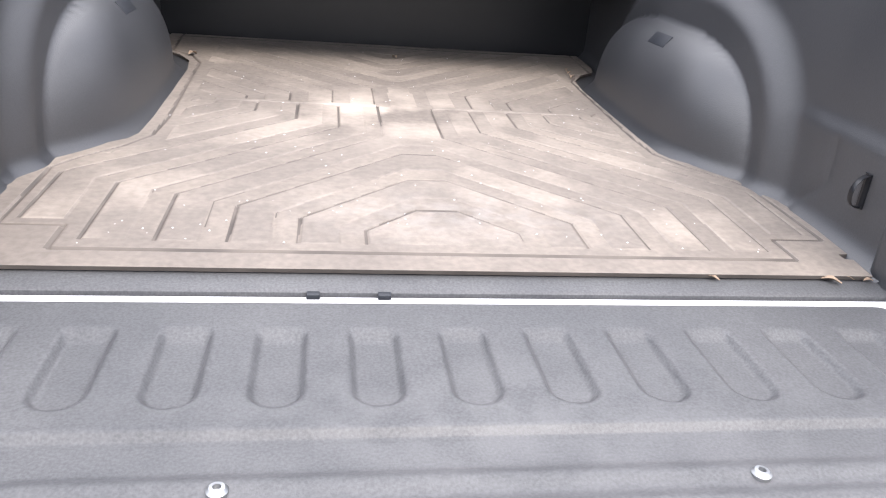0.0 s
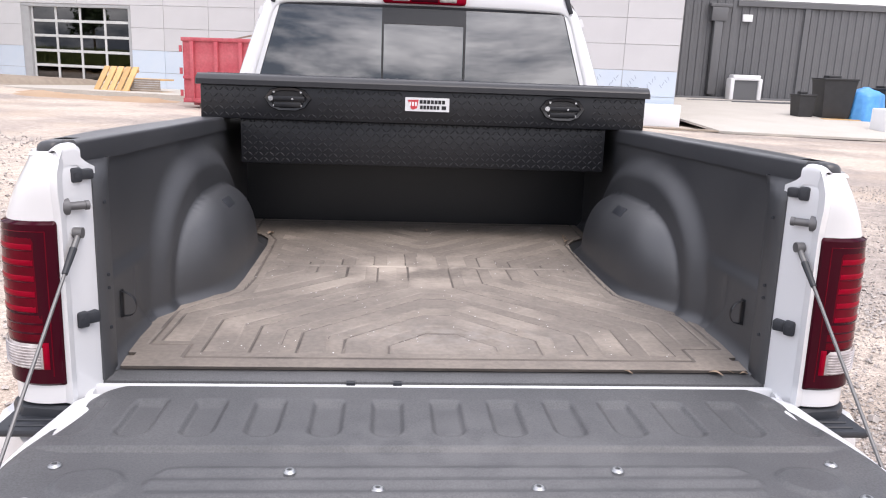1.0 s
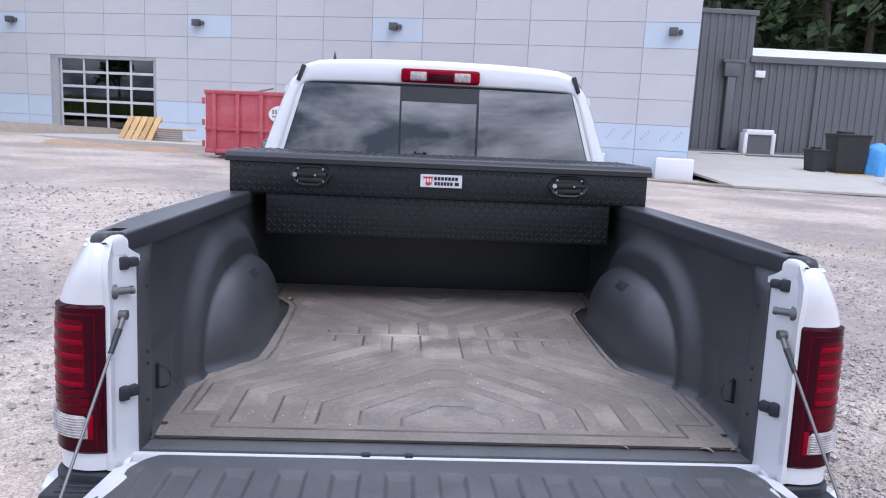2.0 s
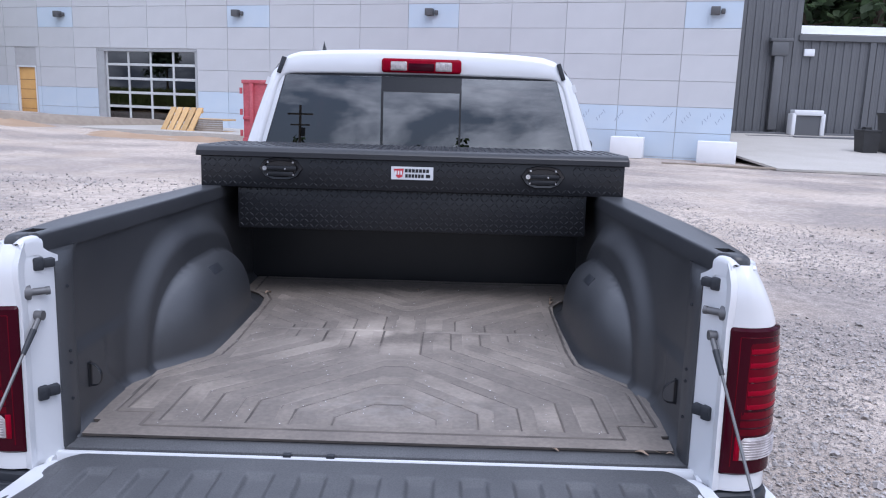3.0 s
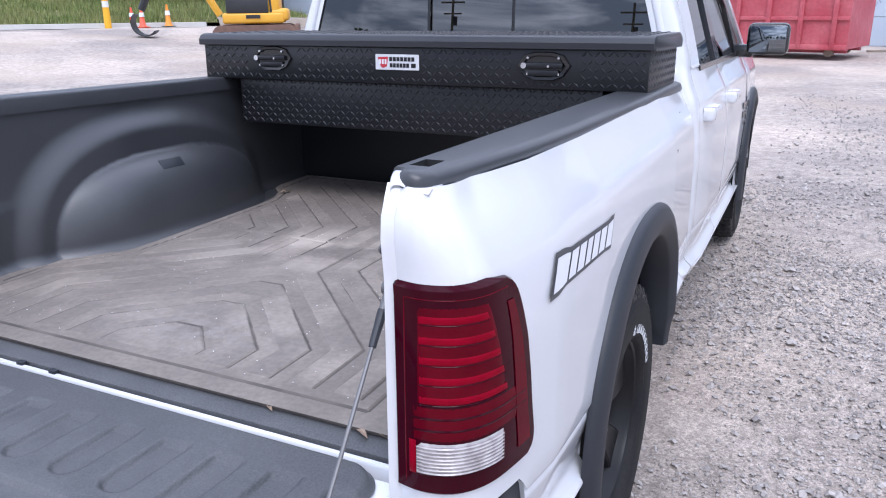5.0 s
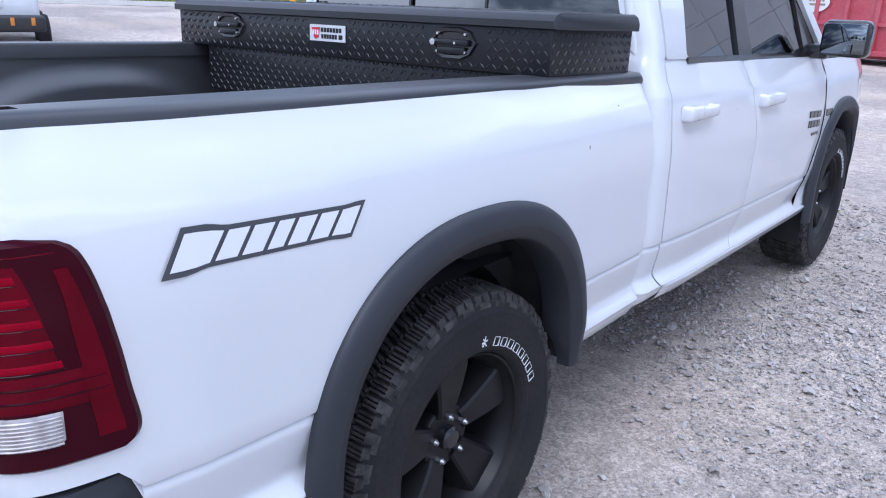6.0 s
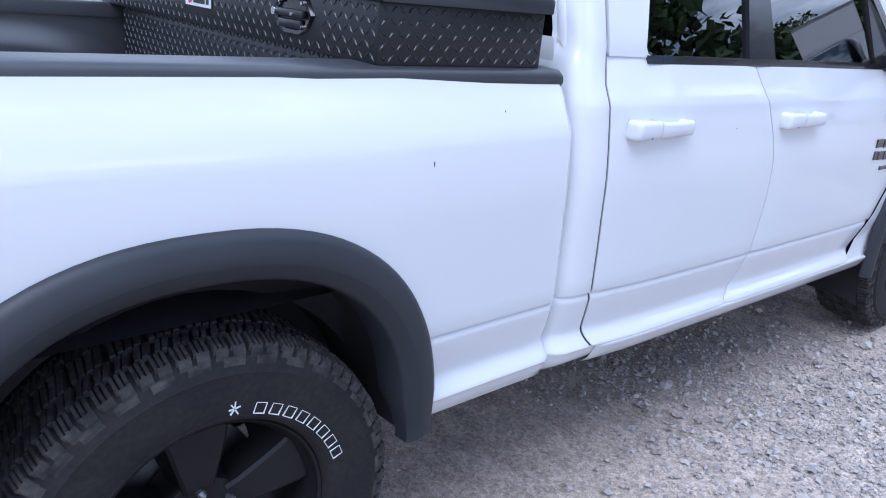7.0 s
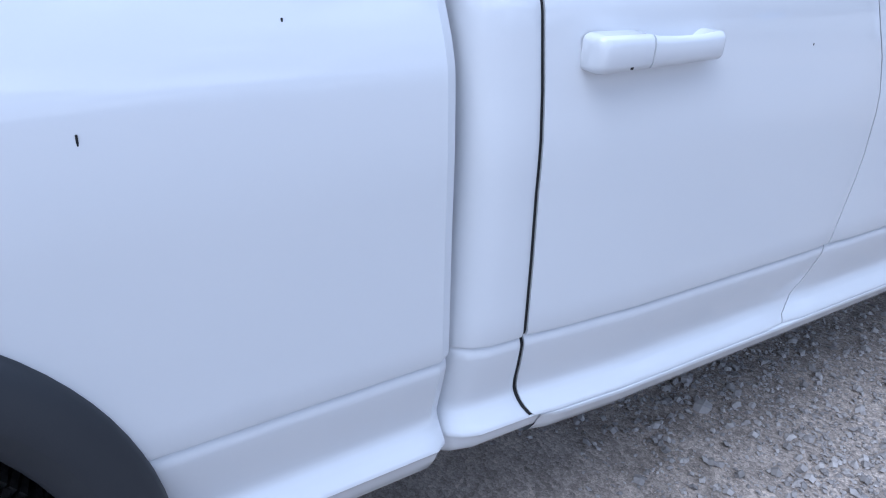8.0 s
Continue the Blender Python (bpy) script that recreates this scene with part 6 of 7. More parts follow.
def mat_height(x, y):
    """Relief of the mat: nested bands bent like chevrons, a border groove and a middle bar."""
    u = abs(x - 0.008)
    fu = frame_u(y)
    if y < 0.172:
        edge = min(abs(u - fu) if y > 0.085 else 1.0, abs(y - 0.085) if u < fu else 1.0, abs(y - 0.172) if fu < u < 0.723 else 1.0)
        inside = u < fu - 0.012 and y > 0.118
    else:
        edge = min(abs(u - fu), abs(y - 0.172) if 0.621 < u < 0.723 else 1.0, abs(y - 1.80) if u < fu else 1.0)
        inside = u < fu - 0.022 and y < 1.775 and not (u > 0.60 and y < 0.196)
    if edge < 0.007:
        return -0.0042 * (1 - smooth01(0.0022, 0.0055, edge))
    if not inside:
        return 0.0
    if y > 0.60 and u > 0.548 + 0.02 * (y > 1.42):
        return 0.0
    if u < 0.036 and 0.84 < y < 1.135:
        return 0.0008
    if abs(y - 0.985) < 0.011 and 0.075 < u < 0.49:
        return 0.0030 * (1 - smooth01(0.006, 0.011, abs(y - 0.985)))
    lev, p = mat_level(u, y)
    if y < 0.98 and lev < -0.054:
        return 0.0004
    f = (lev / p) % 1.0
    up = 0.0014 if f < 0.61 else 0.0
    dark, faint = p * abs(f - 0.61), p * min(f, 1 - f)
    if y >= 0.98:
        up = 0.0014 if f > 0.42 else 0.0
        dark, faint = p * min(f, 1 - f), p * abs(f - 0.42)
    faint = 0.0016 * (1 - smooth01(0.0012, 0.0040, faint)) * smooth01(-0.3, 0.3, noise.noise((x * 4.0, y * 4.0, 3.0)))
    return up - max(faint, 0.0036 * (1 - smooth01(0.0016, 0.0052, dark))) * smooth01(-0.75, 0.0, noise.noise((x * 5.0, y * 5.0, 8.0)))


ny, nx = 760, 620


def mat_z(x, y):
    wave = 0.004 * noise.noise((x * 2.2, y * 1.6, 3.0)) * smooth01(0.9, 1.4, y)
    return floor_z(y) + 0.011 + mat_height(x, y) + wave


me_v, me_f, sides = [], [], []
for j in range(ny + 1):
    y = 0.026 + 1.81 * j / ny
    half = lerp(MAT_HALF, y)
    sides.append((half, y))
    for i in range(nx + 1):
        x = min(max(0.776 * (-1 + 2 * i / nx), -half), half)
        me_v.append((x, y, mat_z(x, y)))
for j in range(ny):
    for i in range(nx):
        a = j * (nx + 1) + i
        q = (a, a + 1, a + nx + 2, a + nx + 1)
        if me_v[q[1]][0] - me_v[q[0]][0] + me_v[q[2]][0] - me_v[q[3]][0] > 1e-5:
            me_f.append(q)
top_faces = len(me_f)
# the mat's cut edge, down to just above the floor, coloured dark as shaded
ring = [(h, y) for h, y in sides] + [(-h, y) for h, y in sides[::-1]]
k0, n = len(me_v), len(ring)
me_v += [(x, y, mat_z(x, y)) for x, y in ring] + [(x * 0.998, y + 0.003 * (y < 0.03), floor_z(y) + 0.003) for x, y in ring]
me_f += [(k0 + k, k0 + n + k, k0 + n + (k + 1) % n, k0 + (k + 1) % n) for k in range(n)]
me = bpy.data.meshes.new("bed_mat")
me.from_pydata(me_v, [], me_f)
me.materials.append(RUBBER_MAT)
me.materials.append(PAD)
me.materials.append(SHADED_RUBBER)
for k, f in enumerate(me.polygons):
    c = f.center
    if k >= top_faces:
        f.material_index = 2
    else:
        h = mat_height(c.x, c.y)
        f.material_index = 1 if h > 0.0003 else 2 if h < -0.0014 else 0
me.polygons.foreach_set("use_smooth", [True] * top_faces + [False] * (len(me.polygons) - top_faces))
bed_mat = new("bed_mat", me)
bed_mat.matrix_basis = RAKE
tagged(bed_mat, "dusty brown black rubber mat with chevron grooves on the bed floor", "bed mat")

# dry leaves and grit left on the sill and beside the housing
LEAF_DRY = mat("dry_leaf", (0.26, 0.19, 0.14), 0.8, second=(0.42, 0.33, 0.25), amount=0.7, scale=40)
rnd = random.Random(31)
for x, y, l in ((0.44, 0.026, 0.026), (0.655, 0.020, 0.034), (0.69, 0.030, 0.028), (0.725, 0.022, 0.022), (0.615, 1.46, 0.050), (0.622, 1.52, 0.045), (0.628, 1.57, 0.035), (0.03, 1.62, 0.04), (-0.62, 1.50, 0.05)):
    bm = bmesh.new()
    rows = []
    for k in range(7):
        t = k / 6
        w = 0.17 * math.sin(math.pi * min(max(t, 0.03), 0.97)) * l
        c = 0.10 * l * math.sin(t * 4)
        rows.append([(l * (t - 0.5), -w, 0.002 + c + w * 0.5), (l * (t - 0.5), 0.0, 0.0015 + c), (l * (t - 0.5), w, 0.003 + c + w * 0.4)])
    grid(bm, rows)
    o = part("dry_leaf", bm, LEAF_DRY, None, thick=0.0006)
    base = 0.876 if y < 0.05 else floor_z(y) + 0.013
    o.matrix_basis = RAKE @ pose(x, y, base, 0, 0, rnd.uniform(-30, 30) if y < 0.05 else rnd.uniform(60, 120))
    tagged(o, "curled brown dry leaf on the sill" if y < 0.05 else "curled brown dry leaf on the mat", "leaf", "dry leaves")
verts, faces = [], []
for _ in range(170):
    x, y = rnd.uniform(-0.58, 0.58), 0.10 + 1.6 * rnd.random() ** 1.4
    e = rnd.uniform(0.0008, 0.0022)
    z = floor_z(y) + 0.0125 + e * 0.3
    k = len(verts)
    verts += [(x - e, y, z), (x, y - e, z), (x + e, y, z), (x, y + e, z), (x, y, z + e * 0.8)]
    faces += [(k, k + 1, k + 4), (k + 1, k + 2, k + 4), (k + 2, k + 3, k + 4), (k + 3, k, k + 4)]
me = bpy.data.meshes.new("grit")
me.from_pydata(verts, [], faces)
me.materials.append(WHITE_PRINT)
o = new("grit", me)
o.matrix_basis = RAKE
tagged(o, "pale grit specks scattered on the rubber mat", "grit", kind="stuff")


# ---- yard: container, blocks, timber, machines ----
CONTAINER_RED = mat("worn_red_paint", (0.40, 0.055, 0.075), 0.55, second=(0.50, 0.14, 0.16), amount=0.7, scale=1.6, detail=9, fine=0.12, fine_scale=12)
FOAM = mat("white_foam", (0.74, 0.75, 0.77), 0.8, second=(0.69, 0.70, 0.71), amount=0.5, scale=3)
TIMBER = mat("pale_timber", (0.55, 0.36, 0.16), 0.8, second=(0.45, 0.28, 0.13), amount=0.7, scale=5, by_object=0.15)
GREY_TIMBER = mat("weathered_timber", (0.24, 0.20, 0.16), 0.9, second=(0.32, 0.27, 0.22), amount=0.7, scale=4, by_object=0.15)
TARP = mat("blue_tarpaulin", (0.06, 0.27, 0.62), 0.45, second=(0.10, 0.36, 0.72), amount=0.6, scale=5, bump=0.4, bump_scale=14)
BIN_BLACK = mat("black_bin_plastic", (0.018, 0.019, 0.021), 0.5, second=(0.03, 0.03, 0.033), amount=0.6)
DIGGER_YELLOW = mat("machine_yellow", (0.75, 0.40, 0.03), 0.45, second=(0.66, 0.34, 0.03), amount=0.6, scale=2)
TRACK = mat("dirty_rubber_track", (0.13, 0.08, 0.065), 0.85, second=(0.24, 0.14, 0.10), amount=0.7, scale=4)
CONE_RED = mat("cone_red", (0.75, 0.12, 0.06), 0.5)
CONE_ORANGE = mat("cone_orange", (0.85, 0.30, 0.03), 0.5)
POST_YELLOW = mat("post_yellow", (0.85, 0.45, 0.02), 0.5)
SILVER = mat("silver_car_paint", (0.62, 0.64, 0.66), 0.35, coat=0.6)
LAMP_AMBER = mat("amber_lens", (0.55, 0.20, 0.03), 0.3)
KERB = mat("kerb_concrete", (0.52, 0.50, 0.47), 0.9, second=(0.42, 0.40, 0.37), amount=0.6, scale=1.5)
BARK = mat("tree_bark", (0.10, 0.075, 0.055), 0.9, second=(0.14, 0.11, 0.08), amount=0.7, scale=6, bump=0.7, bump_scale=18)
LEAF = mat("tree_leaves", (0.060, 0.095, 0.030), 0.7, second=(0.10, 0.14, 0.045), amount=0.7, scale=0.25, by_island=0.45)
PINE = mat("pine_needles", (0.045, 0.075, 0.030), 0.75, second=(0.075, 0.105, 0.04), amount=0.7, scale=0.25, by_island=0.45)
POLE = mat("pole_timber", (0.09, 0.075, 0.06), 0.9)

# roll-off container
A, B = Vector((-6.85, 24.3, 0)), Vector((1.95, 21.9, 0))
ang = math.atan2(B.y - A.y, B.x - A.x)
L = (B - A).length
HC = 2.16
can = thing("waste_container", Matrix.Translation((A.x, A.y, ground_z(-6, 24) - 0.02)) @ Matrix.Rotation(ang, 4, "Z"), "red steel roll-off waste container with ribs", "container")
bm = bmesh.new()
for y0, y1, x0, x1 in ((0.0, 0.05, 0.0, L), (2.35, 2.4, 0.0, L), (0.05, 2.35, 0.0, 0.05), (0.05, 2.35, L - 0.05, L)):
    box(bm, x0, x1, y0, y1, 0.22, HC)
box(bm, 0.05, L - 0.05, 0.05, 2.35, 0.22, 0.30)
part("tub", bm, CONTAINER_RED, can, "worn red steel tub", smooth=False)
bm = bmesh.new()
box(bm, -0.04, L + 0.04, -0.05, 0.09, HC - 0.02, HC + 0.10, 0.015)
box(bm, -0.04, L + 0.04, 2.31, 2.45, HC - 0.02, HC + 0.10, 0.015)
box(bm, -0.05, 0.08, 0.09, 2.31, HC - 0.02, HC + 0.10, 0.015)
box(bm, L - 0.08, L + 0.05, 0.09, 2.31, HC - 0.02, HC + 0.10, 0.015)
part("top_rail", bm, CONTAINER_RED, can)
for k in range(11):
    bm = bmesh.new()
    x = 0.35 + (L - 0.7) * k / 10
    box(bm, x - 0.06, x + 0.06, -0.10, 0.0, 0.24, HC - 0.02, 0.012)
    part("rib", bm, CONTAINER_RED, can)
bm = bmesh.new()
box(bm, 0.0, L, -0.06, 0.0, 0.95, 1.05, 0.01)
box(bm, 0.0, L, -0.08, 0.0, 0.20, 0.34, 0.01)
part("side_rail", bm, CONTAINER_RED, can)
for y in (0.5, 1.9):
    bm = bmesh.new()
    box(bm, 0.1, L - 0.1, y - 0.09, y + 0.09, 0.10, 0.22, 0.01)
    part("skid", bm, CONTAINER_RED, can)
for x in (0.5, L - 0.5):
    for y in (0.35, 2.05):
        bm = bmesh.new()
        rod(bm, (x, y - 0.1, 0.11), (x, y + 0.1, 0.11), 0.11, 16)
        part("roller", bm, GREY_TIMBER, can, "rusty steel roller")
for z in (0.5, 1.2, 1.9):
    bm = bmesh.new()
    rod(bm, (-0.05, -0.06, z - 0.1), (-0.05, -0.06, z + 0.1), 0.05, 10)
    part("hinge", bm, CONTAINER_RED, can)
bm = bmesh.new()
rows = []
m = Matrix.Translation((2.75, -0.065, 1.55))
revolve(bm, [(0.0, 0.0), (0.46, 0.0)], 36, m @ pose(0, 0, 0, 90, 0, 0) @ Matrix.Diagonal((1, 0.62, 1, 1)))
sign = part("oval_sign", bm, WHITE_PRINT, can, "white oval company sign", smooth=False)
bm = bmesh.new()
for k in range(7):
    box(bm, 2.75 - 0.33 + 0.095 * k, 2.75 - 0.265 + 0.095 * k, -0.072, -0.068, 1.56, 1.70)
box(bm, 2.75 - 0.34, 2.75 + 0.34, -0.072, -0.068, 1.45, 1.51)
part("sign_bar", bm, GREY_TIMBER, sign, "dark bars on the sign", smooth=False)
bm = bmesh.new()
for k in range(5):
    box(bm, 0, 1.6, -0.03, 0.03, -0.02, 0.02, m=Matrix.Translation((1.0 + 0.5 * k, 0.8, HC + 0.02 + 0.02 * k)) @ Euler((0.2 * k, 0.06 * (k - 2), 0.3 * k - 0.5)).to_matrix().to_4x4())
part("scrap", bm, GREY_TIMBER, can, "scrap boards sticking out", smooth=False)

# foam blocks along the hall
for x, w in ((-8.45, 1.15), (-5.55, 1.2), (-2.35, 1.35)):
    p = W @ Vector((x + 1.9, -0.75, 0.0))
    bm = bmesh.new()
    box(bm, -w / 2, w / 2, -0.4, 0.4, 0.0, 0.78, 0.025)
    o = part("foam_block", bm, FOAM, None)
    o.matrix_basis = Matrix.Translation((p.x, p.y, ground_z(p.x, p.y) - 0.01)) @ Matrix.Rotation(-0.32, 4, "Z")
    tagged(o, "white foam block standing on gravel by the wall", "block", "foam blocks")

# long boards on the gravel
for x, y, a, l in ((9.2, 24.3, -0.32, 3.6), (9.9, 24.0, -0.38, 2.6), (3.4, 26.3, 0.3, 1.6)):
    bm = bmesh.new()
    box(bm, -l / 2, l / 2, -0.07, 0.07, 0, 0.05, 0.006)
    o = part("plank", bm, GREY_TIMBER, None)
    o.matrix_basis = Matrix.Translation((x, y, ground_z(x, y) + 0.015)) @ Matrix.Rotation(a, 4, "Z")
    tagged(o, "weathered plank lying on the gravel", "plank", "loose planks")

# timber stack by the garage door
stack = thing("timber_crate", Matrix.Translation((-9.9, 30.6, 0.26)) @ Matrix.Rotation(-0.3, 4, "Z"), "low pale timber crate on the apron", "crate")
for k in range(6):
    bm = bmesh.new()
    box(bm, -0.85, 0.85, -0.5, -0.46, 0.06 + 0.085 * k, 0.135 + 0.085 * k, 0.006)
    part("slat", bm, GREY_TIMBER, stack)
bm = bmesh.new()
box(bm, -0.85, 0.85, -0.45, 0.5, 0.0, 0.06)
box(bm, -0.85, 0.85, -0.45, 0.5, 0.50, 0.56)
part("crate_deck", bm, TIMBER, stack, smooth=False)
board = thing("leaning_pallet", Matrix.Translation((-11.25, 30.1, 0.27)) @ Euler((radians(-38), 0, -0.35)).to_matrix().to_4x4(), "orange timber pallet leaning on a crate", "pallet")
for k in range(5):
    bm = bmesh.new()
    box(bm, -0.80 + 0.34 * k, -0.54 + 0.34 * k, -0.03, 0.03, 0.0, 1.25, 0.01)
    part("pallet_board", bm, TIMBER, board)
bm = bmesh.new()
box(bm, -0.8, 0.82, 0.03, 0.10, 0.05, 0.16)
box(bm, -0.8, 0.82, 0.03, 0.10, 1.05, 1.16)
part("pallet_runner", bm, TIMBER, board, smooth=False)

# white wrapped frame by the shed
fr = thing("wrapped_opening", Matrix.Translation((17.55, 38.0, 0.62)), "dark box wrapped in white sheet by the shed", "box")
bm = bmesh.new()
for x0, x1, z0, z1 in ((0.0, 0.22, 0.0, 1.1), (1.5, 1.72, 0.0, 1.1), (0.10, 1.6, 1.0, 1.28)):
    box(bm, x0, x1, -0.1, 0.5, z0, z1, 0.05)
part("sheet", bm, FOAM, fr, "white plastic sheet")
bm = bmesh.new()
box(bm, 0.2, 1.5, 0.0, 0.45, 0.0, 1.02)
part("dark_box", bm, DARK_METAL, fr, smooth=False)
for k, (x, y, l, a) in enumerate(((17.5, 37.2, 5.0, 0.03), (19.2, 36.6, 4.0, -0.05), (22.0, 37.4, 3.6, 0.02))):
    bm = bmesh.new()
    box(bm, -l / 2, l / 2, -0.12, 0.12, 0.0, 0.10, 0.01)
    o = part("steel_channel", bm, DARK_METAL, None)
    o.matrix_basis = Matrix.Translation((x, y, 0.50)) @ Matrix.Rotation(a, 4, "Z")
    tagged(o, "grey steel channel lying on the slab", "channel", "steel on the slab")

# bins, tarp and crates
def wheelie(x, y, z, w, h, a):
    t = thing("waste_bin", Matrix.Translation((x, y, z)) @ Matrix.Rotation(a, 4, "Z"), "black plastic waste bin on the slab", "bin", "waste bins")
    bm = bmesh.new()
    rows = []
    for q, f in ((0.0, 0.80), (0.1, 0.84), (h * 0.9, 1.0), (h, 1.03)):
        e = w * f / 2
        rows.append([(-e, -e * 0.9, q), (e, -e * 0.9, q), (e, e * 0.9, q), (-e, e * 0.9, q)])
    vs = grid(bm, rows, close_u=True)
    bm.faces.new(vs[0])
    part("bin_body", bm, BIN_BLACK, t)
    bm = bmesh.new()
    box(bm, -w * 0.54, w * 0.54, -w * 0.5, w * 0.5, h, h + 0.09, 0.03)
    box(bm, -w * 0.3, w * 0.1, -w * 0.2, w * 0.2, h + 0.08, h + 0.2, 0.03)
    part("bin_lid", bm, BIN_BLACK, t)


wheelie(17.45, 30.4, 0.05, 0.75, 1.0, 0.1)
wheelie(18.75, 30.4, 0.20, 1.35, 1.55, -0.1)
wheelie(21.5, 31.0, 0.10, 1.2, 1.3, 0.2)
bm = bmesh.new()
rnd = random.Random(4)
rows = []
for k in range(13):
    t = k / 12
    row = []
    for j in range(28):
        a = 2 * math.pi * j / 28
        r = (0.62 + 0.16 * math.sin(3 * a + 1) * t + 0.10 * math.sin(9 * a) * t) * (0.12 + 0.88 * smooth01(0, 0.25, t)) * (1 + 0.25 * t)
        row.append((r * math.cos(a) * 1.15, r * math.sin(a), 1.42 * (1 - t ** 1.15) + 0.05 * noise.noise((3 * a, t * 5, 0))))
    rows.append(row)
grid(bm, rows, close_u=True)
o = part("tarpaulin", bm, TARP, None, angle=80)
o.matrix_basis = Matrix.Translation((20.05, 30.2, 0.10))
tagged(o, "crumpled blue tarpaulin heaped over goods", "tarpaulin")
pal = thing("pallet", Matrix.Translation((18.8, 30.0, 0.03)), "wooden pallet under a black bin", "pallet")
for k in range(4):
    bm = bmesh.new()
    box(bm, -0.9, 0.9, -0.6 + 0.32 * k, -0.40 + 0.32 * k, 0.10, 0.14)
    part("pallet_board", bm, TIMBER, pal, smooth=False)
bm = bmesh.new()
for y in (-0.6, -0.05, 0.5):
    box(bm, -0.9, 0.9, y, y + 0.1, 0.0, 0.10)
part("pallet_runner", bm, TIMBER, pal, smooth=False)
bm = bmesh.new()
box(bm, -0.7, 0.7, -0.5, 0.5, 0, 0.95, 0.05)
o = part("wrapped_pallet_load", bm, FOAM, None)
o.matrix_basis = Matrix.Translation((18.75, 26.0, -0.18))
tagged(o, "white wrapped pallet goods on the slab", "goods")

# raw soil heaped along the apron, hose on it, boards at its end
for x0, x1, yc, h, seed in ((-46.0, -24.5, -7.3, 0.42, 1), (-24.0, -17.0, -6.4, 0.16, 2)):
    bm = bmesh.new()
    rows = []
    n = int((x1 - x0) / 0.22)
    for k in range(n + 1):
        x = x0 + (x1 - x0) * k / n
        taper = smooth01(0, 0.12, k / n) * (1 - smooth01(0.80, 1.0, k / n))
        mid = yc + 0.6 * noise.noise((x * 0.25, seed, 0))
        row = []
        for j in range(15):
            v = -1.5 + 3.0 * j / 14
            p = W @ Vector((x, mid + v, 0))
            up = h * taper * max(0.0, 1 - (v / 1.5) ** 2) * (0.55 + 0.9 * noise.noise((x * 0.8, v * 1.2, seed)) + 0.4 * noise.noise((x * 3.1, v * 3.0, seed + 3)))
            row.append((p.x, p.y, ground_z(p.x, p.y) - 0.03 + max(up, 0.0)))
        rows.append(row)
    grid(bm, rows)
    o = part("soil_heap", bm, SAND, None, angle=50)
    tagged(o, "low heap of raw orange soil along the apron", "soil", kind="stuff")
bm = bmesh.new()
line = curve([(-44, -3.4, 0.57), (-38, -4.3, 0.57), (-34.5, -3.2, 0.57), (-31.6, -2.6, 0.57), (-30.2, -3.1, 0.57), (-31.5, -3.9, 0.58), (-34.5, -4.6, 0.57), (-36.5, -5.2, 0.58), (-35.2, -5.6, 0.57), (-33.4, -5.4, 0.60), (-34.6, -5.0, 0.62), (-39.0, -5.5, 0.57)], 8)
for a, b in zip(line, line[1:]):
    rod(bm, W @ a, W @ b, 0.045, 7)
o = part("hose", bm, BIN_BLACK, None)
tagged(o, "loops of black hose lying on the apron", "hose")
for (xa, ya), (xb, yb), w in (((8.9, 30.9), (12.9, 28.6), 0.11), ((11.3, 29.3), (13.3, 28.35), 0.16), ((12.2, 29.0), (13.0, 28.2), 0.09), ((7.2, 31.4), (11.5, 29.7), 0.06)):
    bm = bmesh.new()
    d = Vector((xb - xa, yb - ya, 0))
    box(bm, -d.length / 2, d.length / 2, -w, w, 0.0, 0.07, 0.01)
    o = part("loose_board", bm, GREY_TIMBER, None)
    o.matrix_basis = Matrix.Translation(((xa + xb) / 2, (ya + yb) / 2, ground_z(11, 29) + 0.03)) @ Matrix.Rotation(math.atan2(d.y, d.x), 4, "Z")
    tagged(o, "weathered grey board lying at the slab edge", "board", "loose boards")

# mini digger
dig = thing("mini_digger", Matrix.Translation((-15.7, 20.2, ground_z(-15.7, 20.2))) @ Matrix.Rotation(radians(34), 4, "Z"), "yellow mini excavator on rubber tracks", "excavator")
for s in (-0.75, 0.75):
    bm = bmesh.new()
    ring = []
    for k in range(28):
        a = 2 * math.pi * k / 28
        ring.append((1.05 * (1 if math.cos(a) > 0 else -1) + 0.30 * math.cos(a), 0.30 + 0.30 * math.sin(a)))
    ring = sorted(set(ring), key=lambda p: ring.index(p))
    for y0, y1 in ((s - 0.2, s + 0.2),):
        vs = grid(bm, [[(x, y, z) for x, z in ring] for y in (y0, y1)], close_u=True)
        bm.faces.new(vs[0])
        bm.faces.new(vs[-1][::-1])
    part("track", bm, TRACK, dig, "muddy rubber track")
bm = bmesh.new()
box(bm, -1.0, 0.95, -0.85, 0.85, 0.64, 0.98, 0.08, seg=3)
box(bm, 0.48, 1.08, -0.82, 0.82, 0.70, 1.10, 0.12, seg=3)
box(bm, 0.46, 0.82, -0.80, 0.80, 1.00, 1.76, 0.09, seg=3)
body = part("digger_body", bm, DIGGER_YELLOW, dig, "yellow engine cover")
bm = bmesh.new()
box(bm, -0.25, 0.2, -0.87, -0.855, 0.80, 0.91)
part("maker_mark", bm, BIN_BLACK, body, smooth=False)
bm = bmesh.new()
rod(bm, (0, 0, 0.5), (0, 0, 0.75), 0.4, 20)
box(bm, -0.9, 0.9, -0.55, 0.55, 0.3, 0.55)
part("turntable", bm, BIN_BLACK, dig)
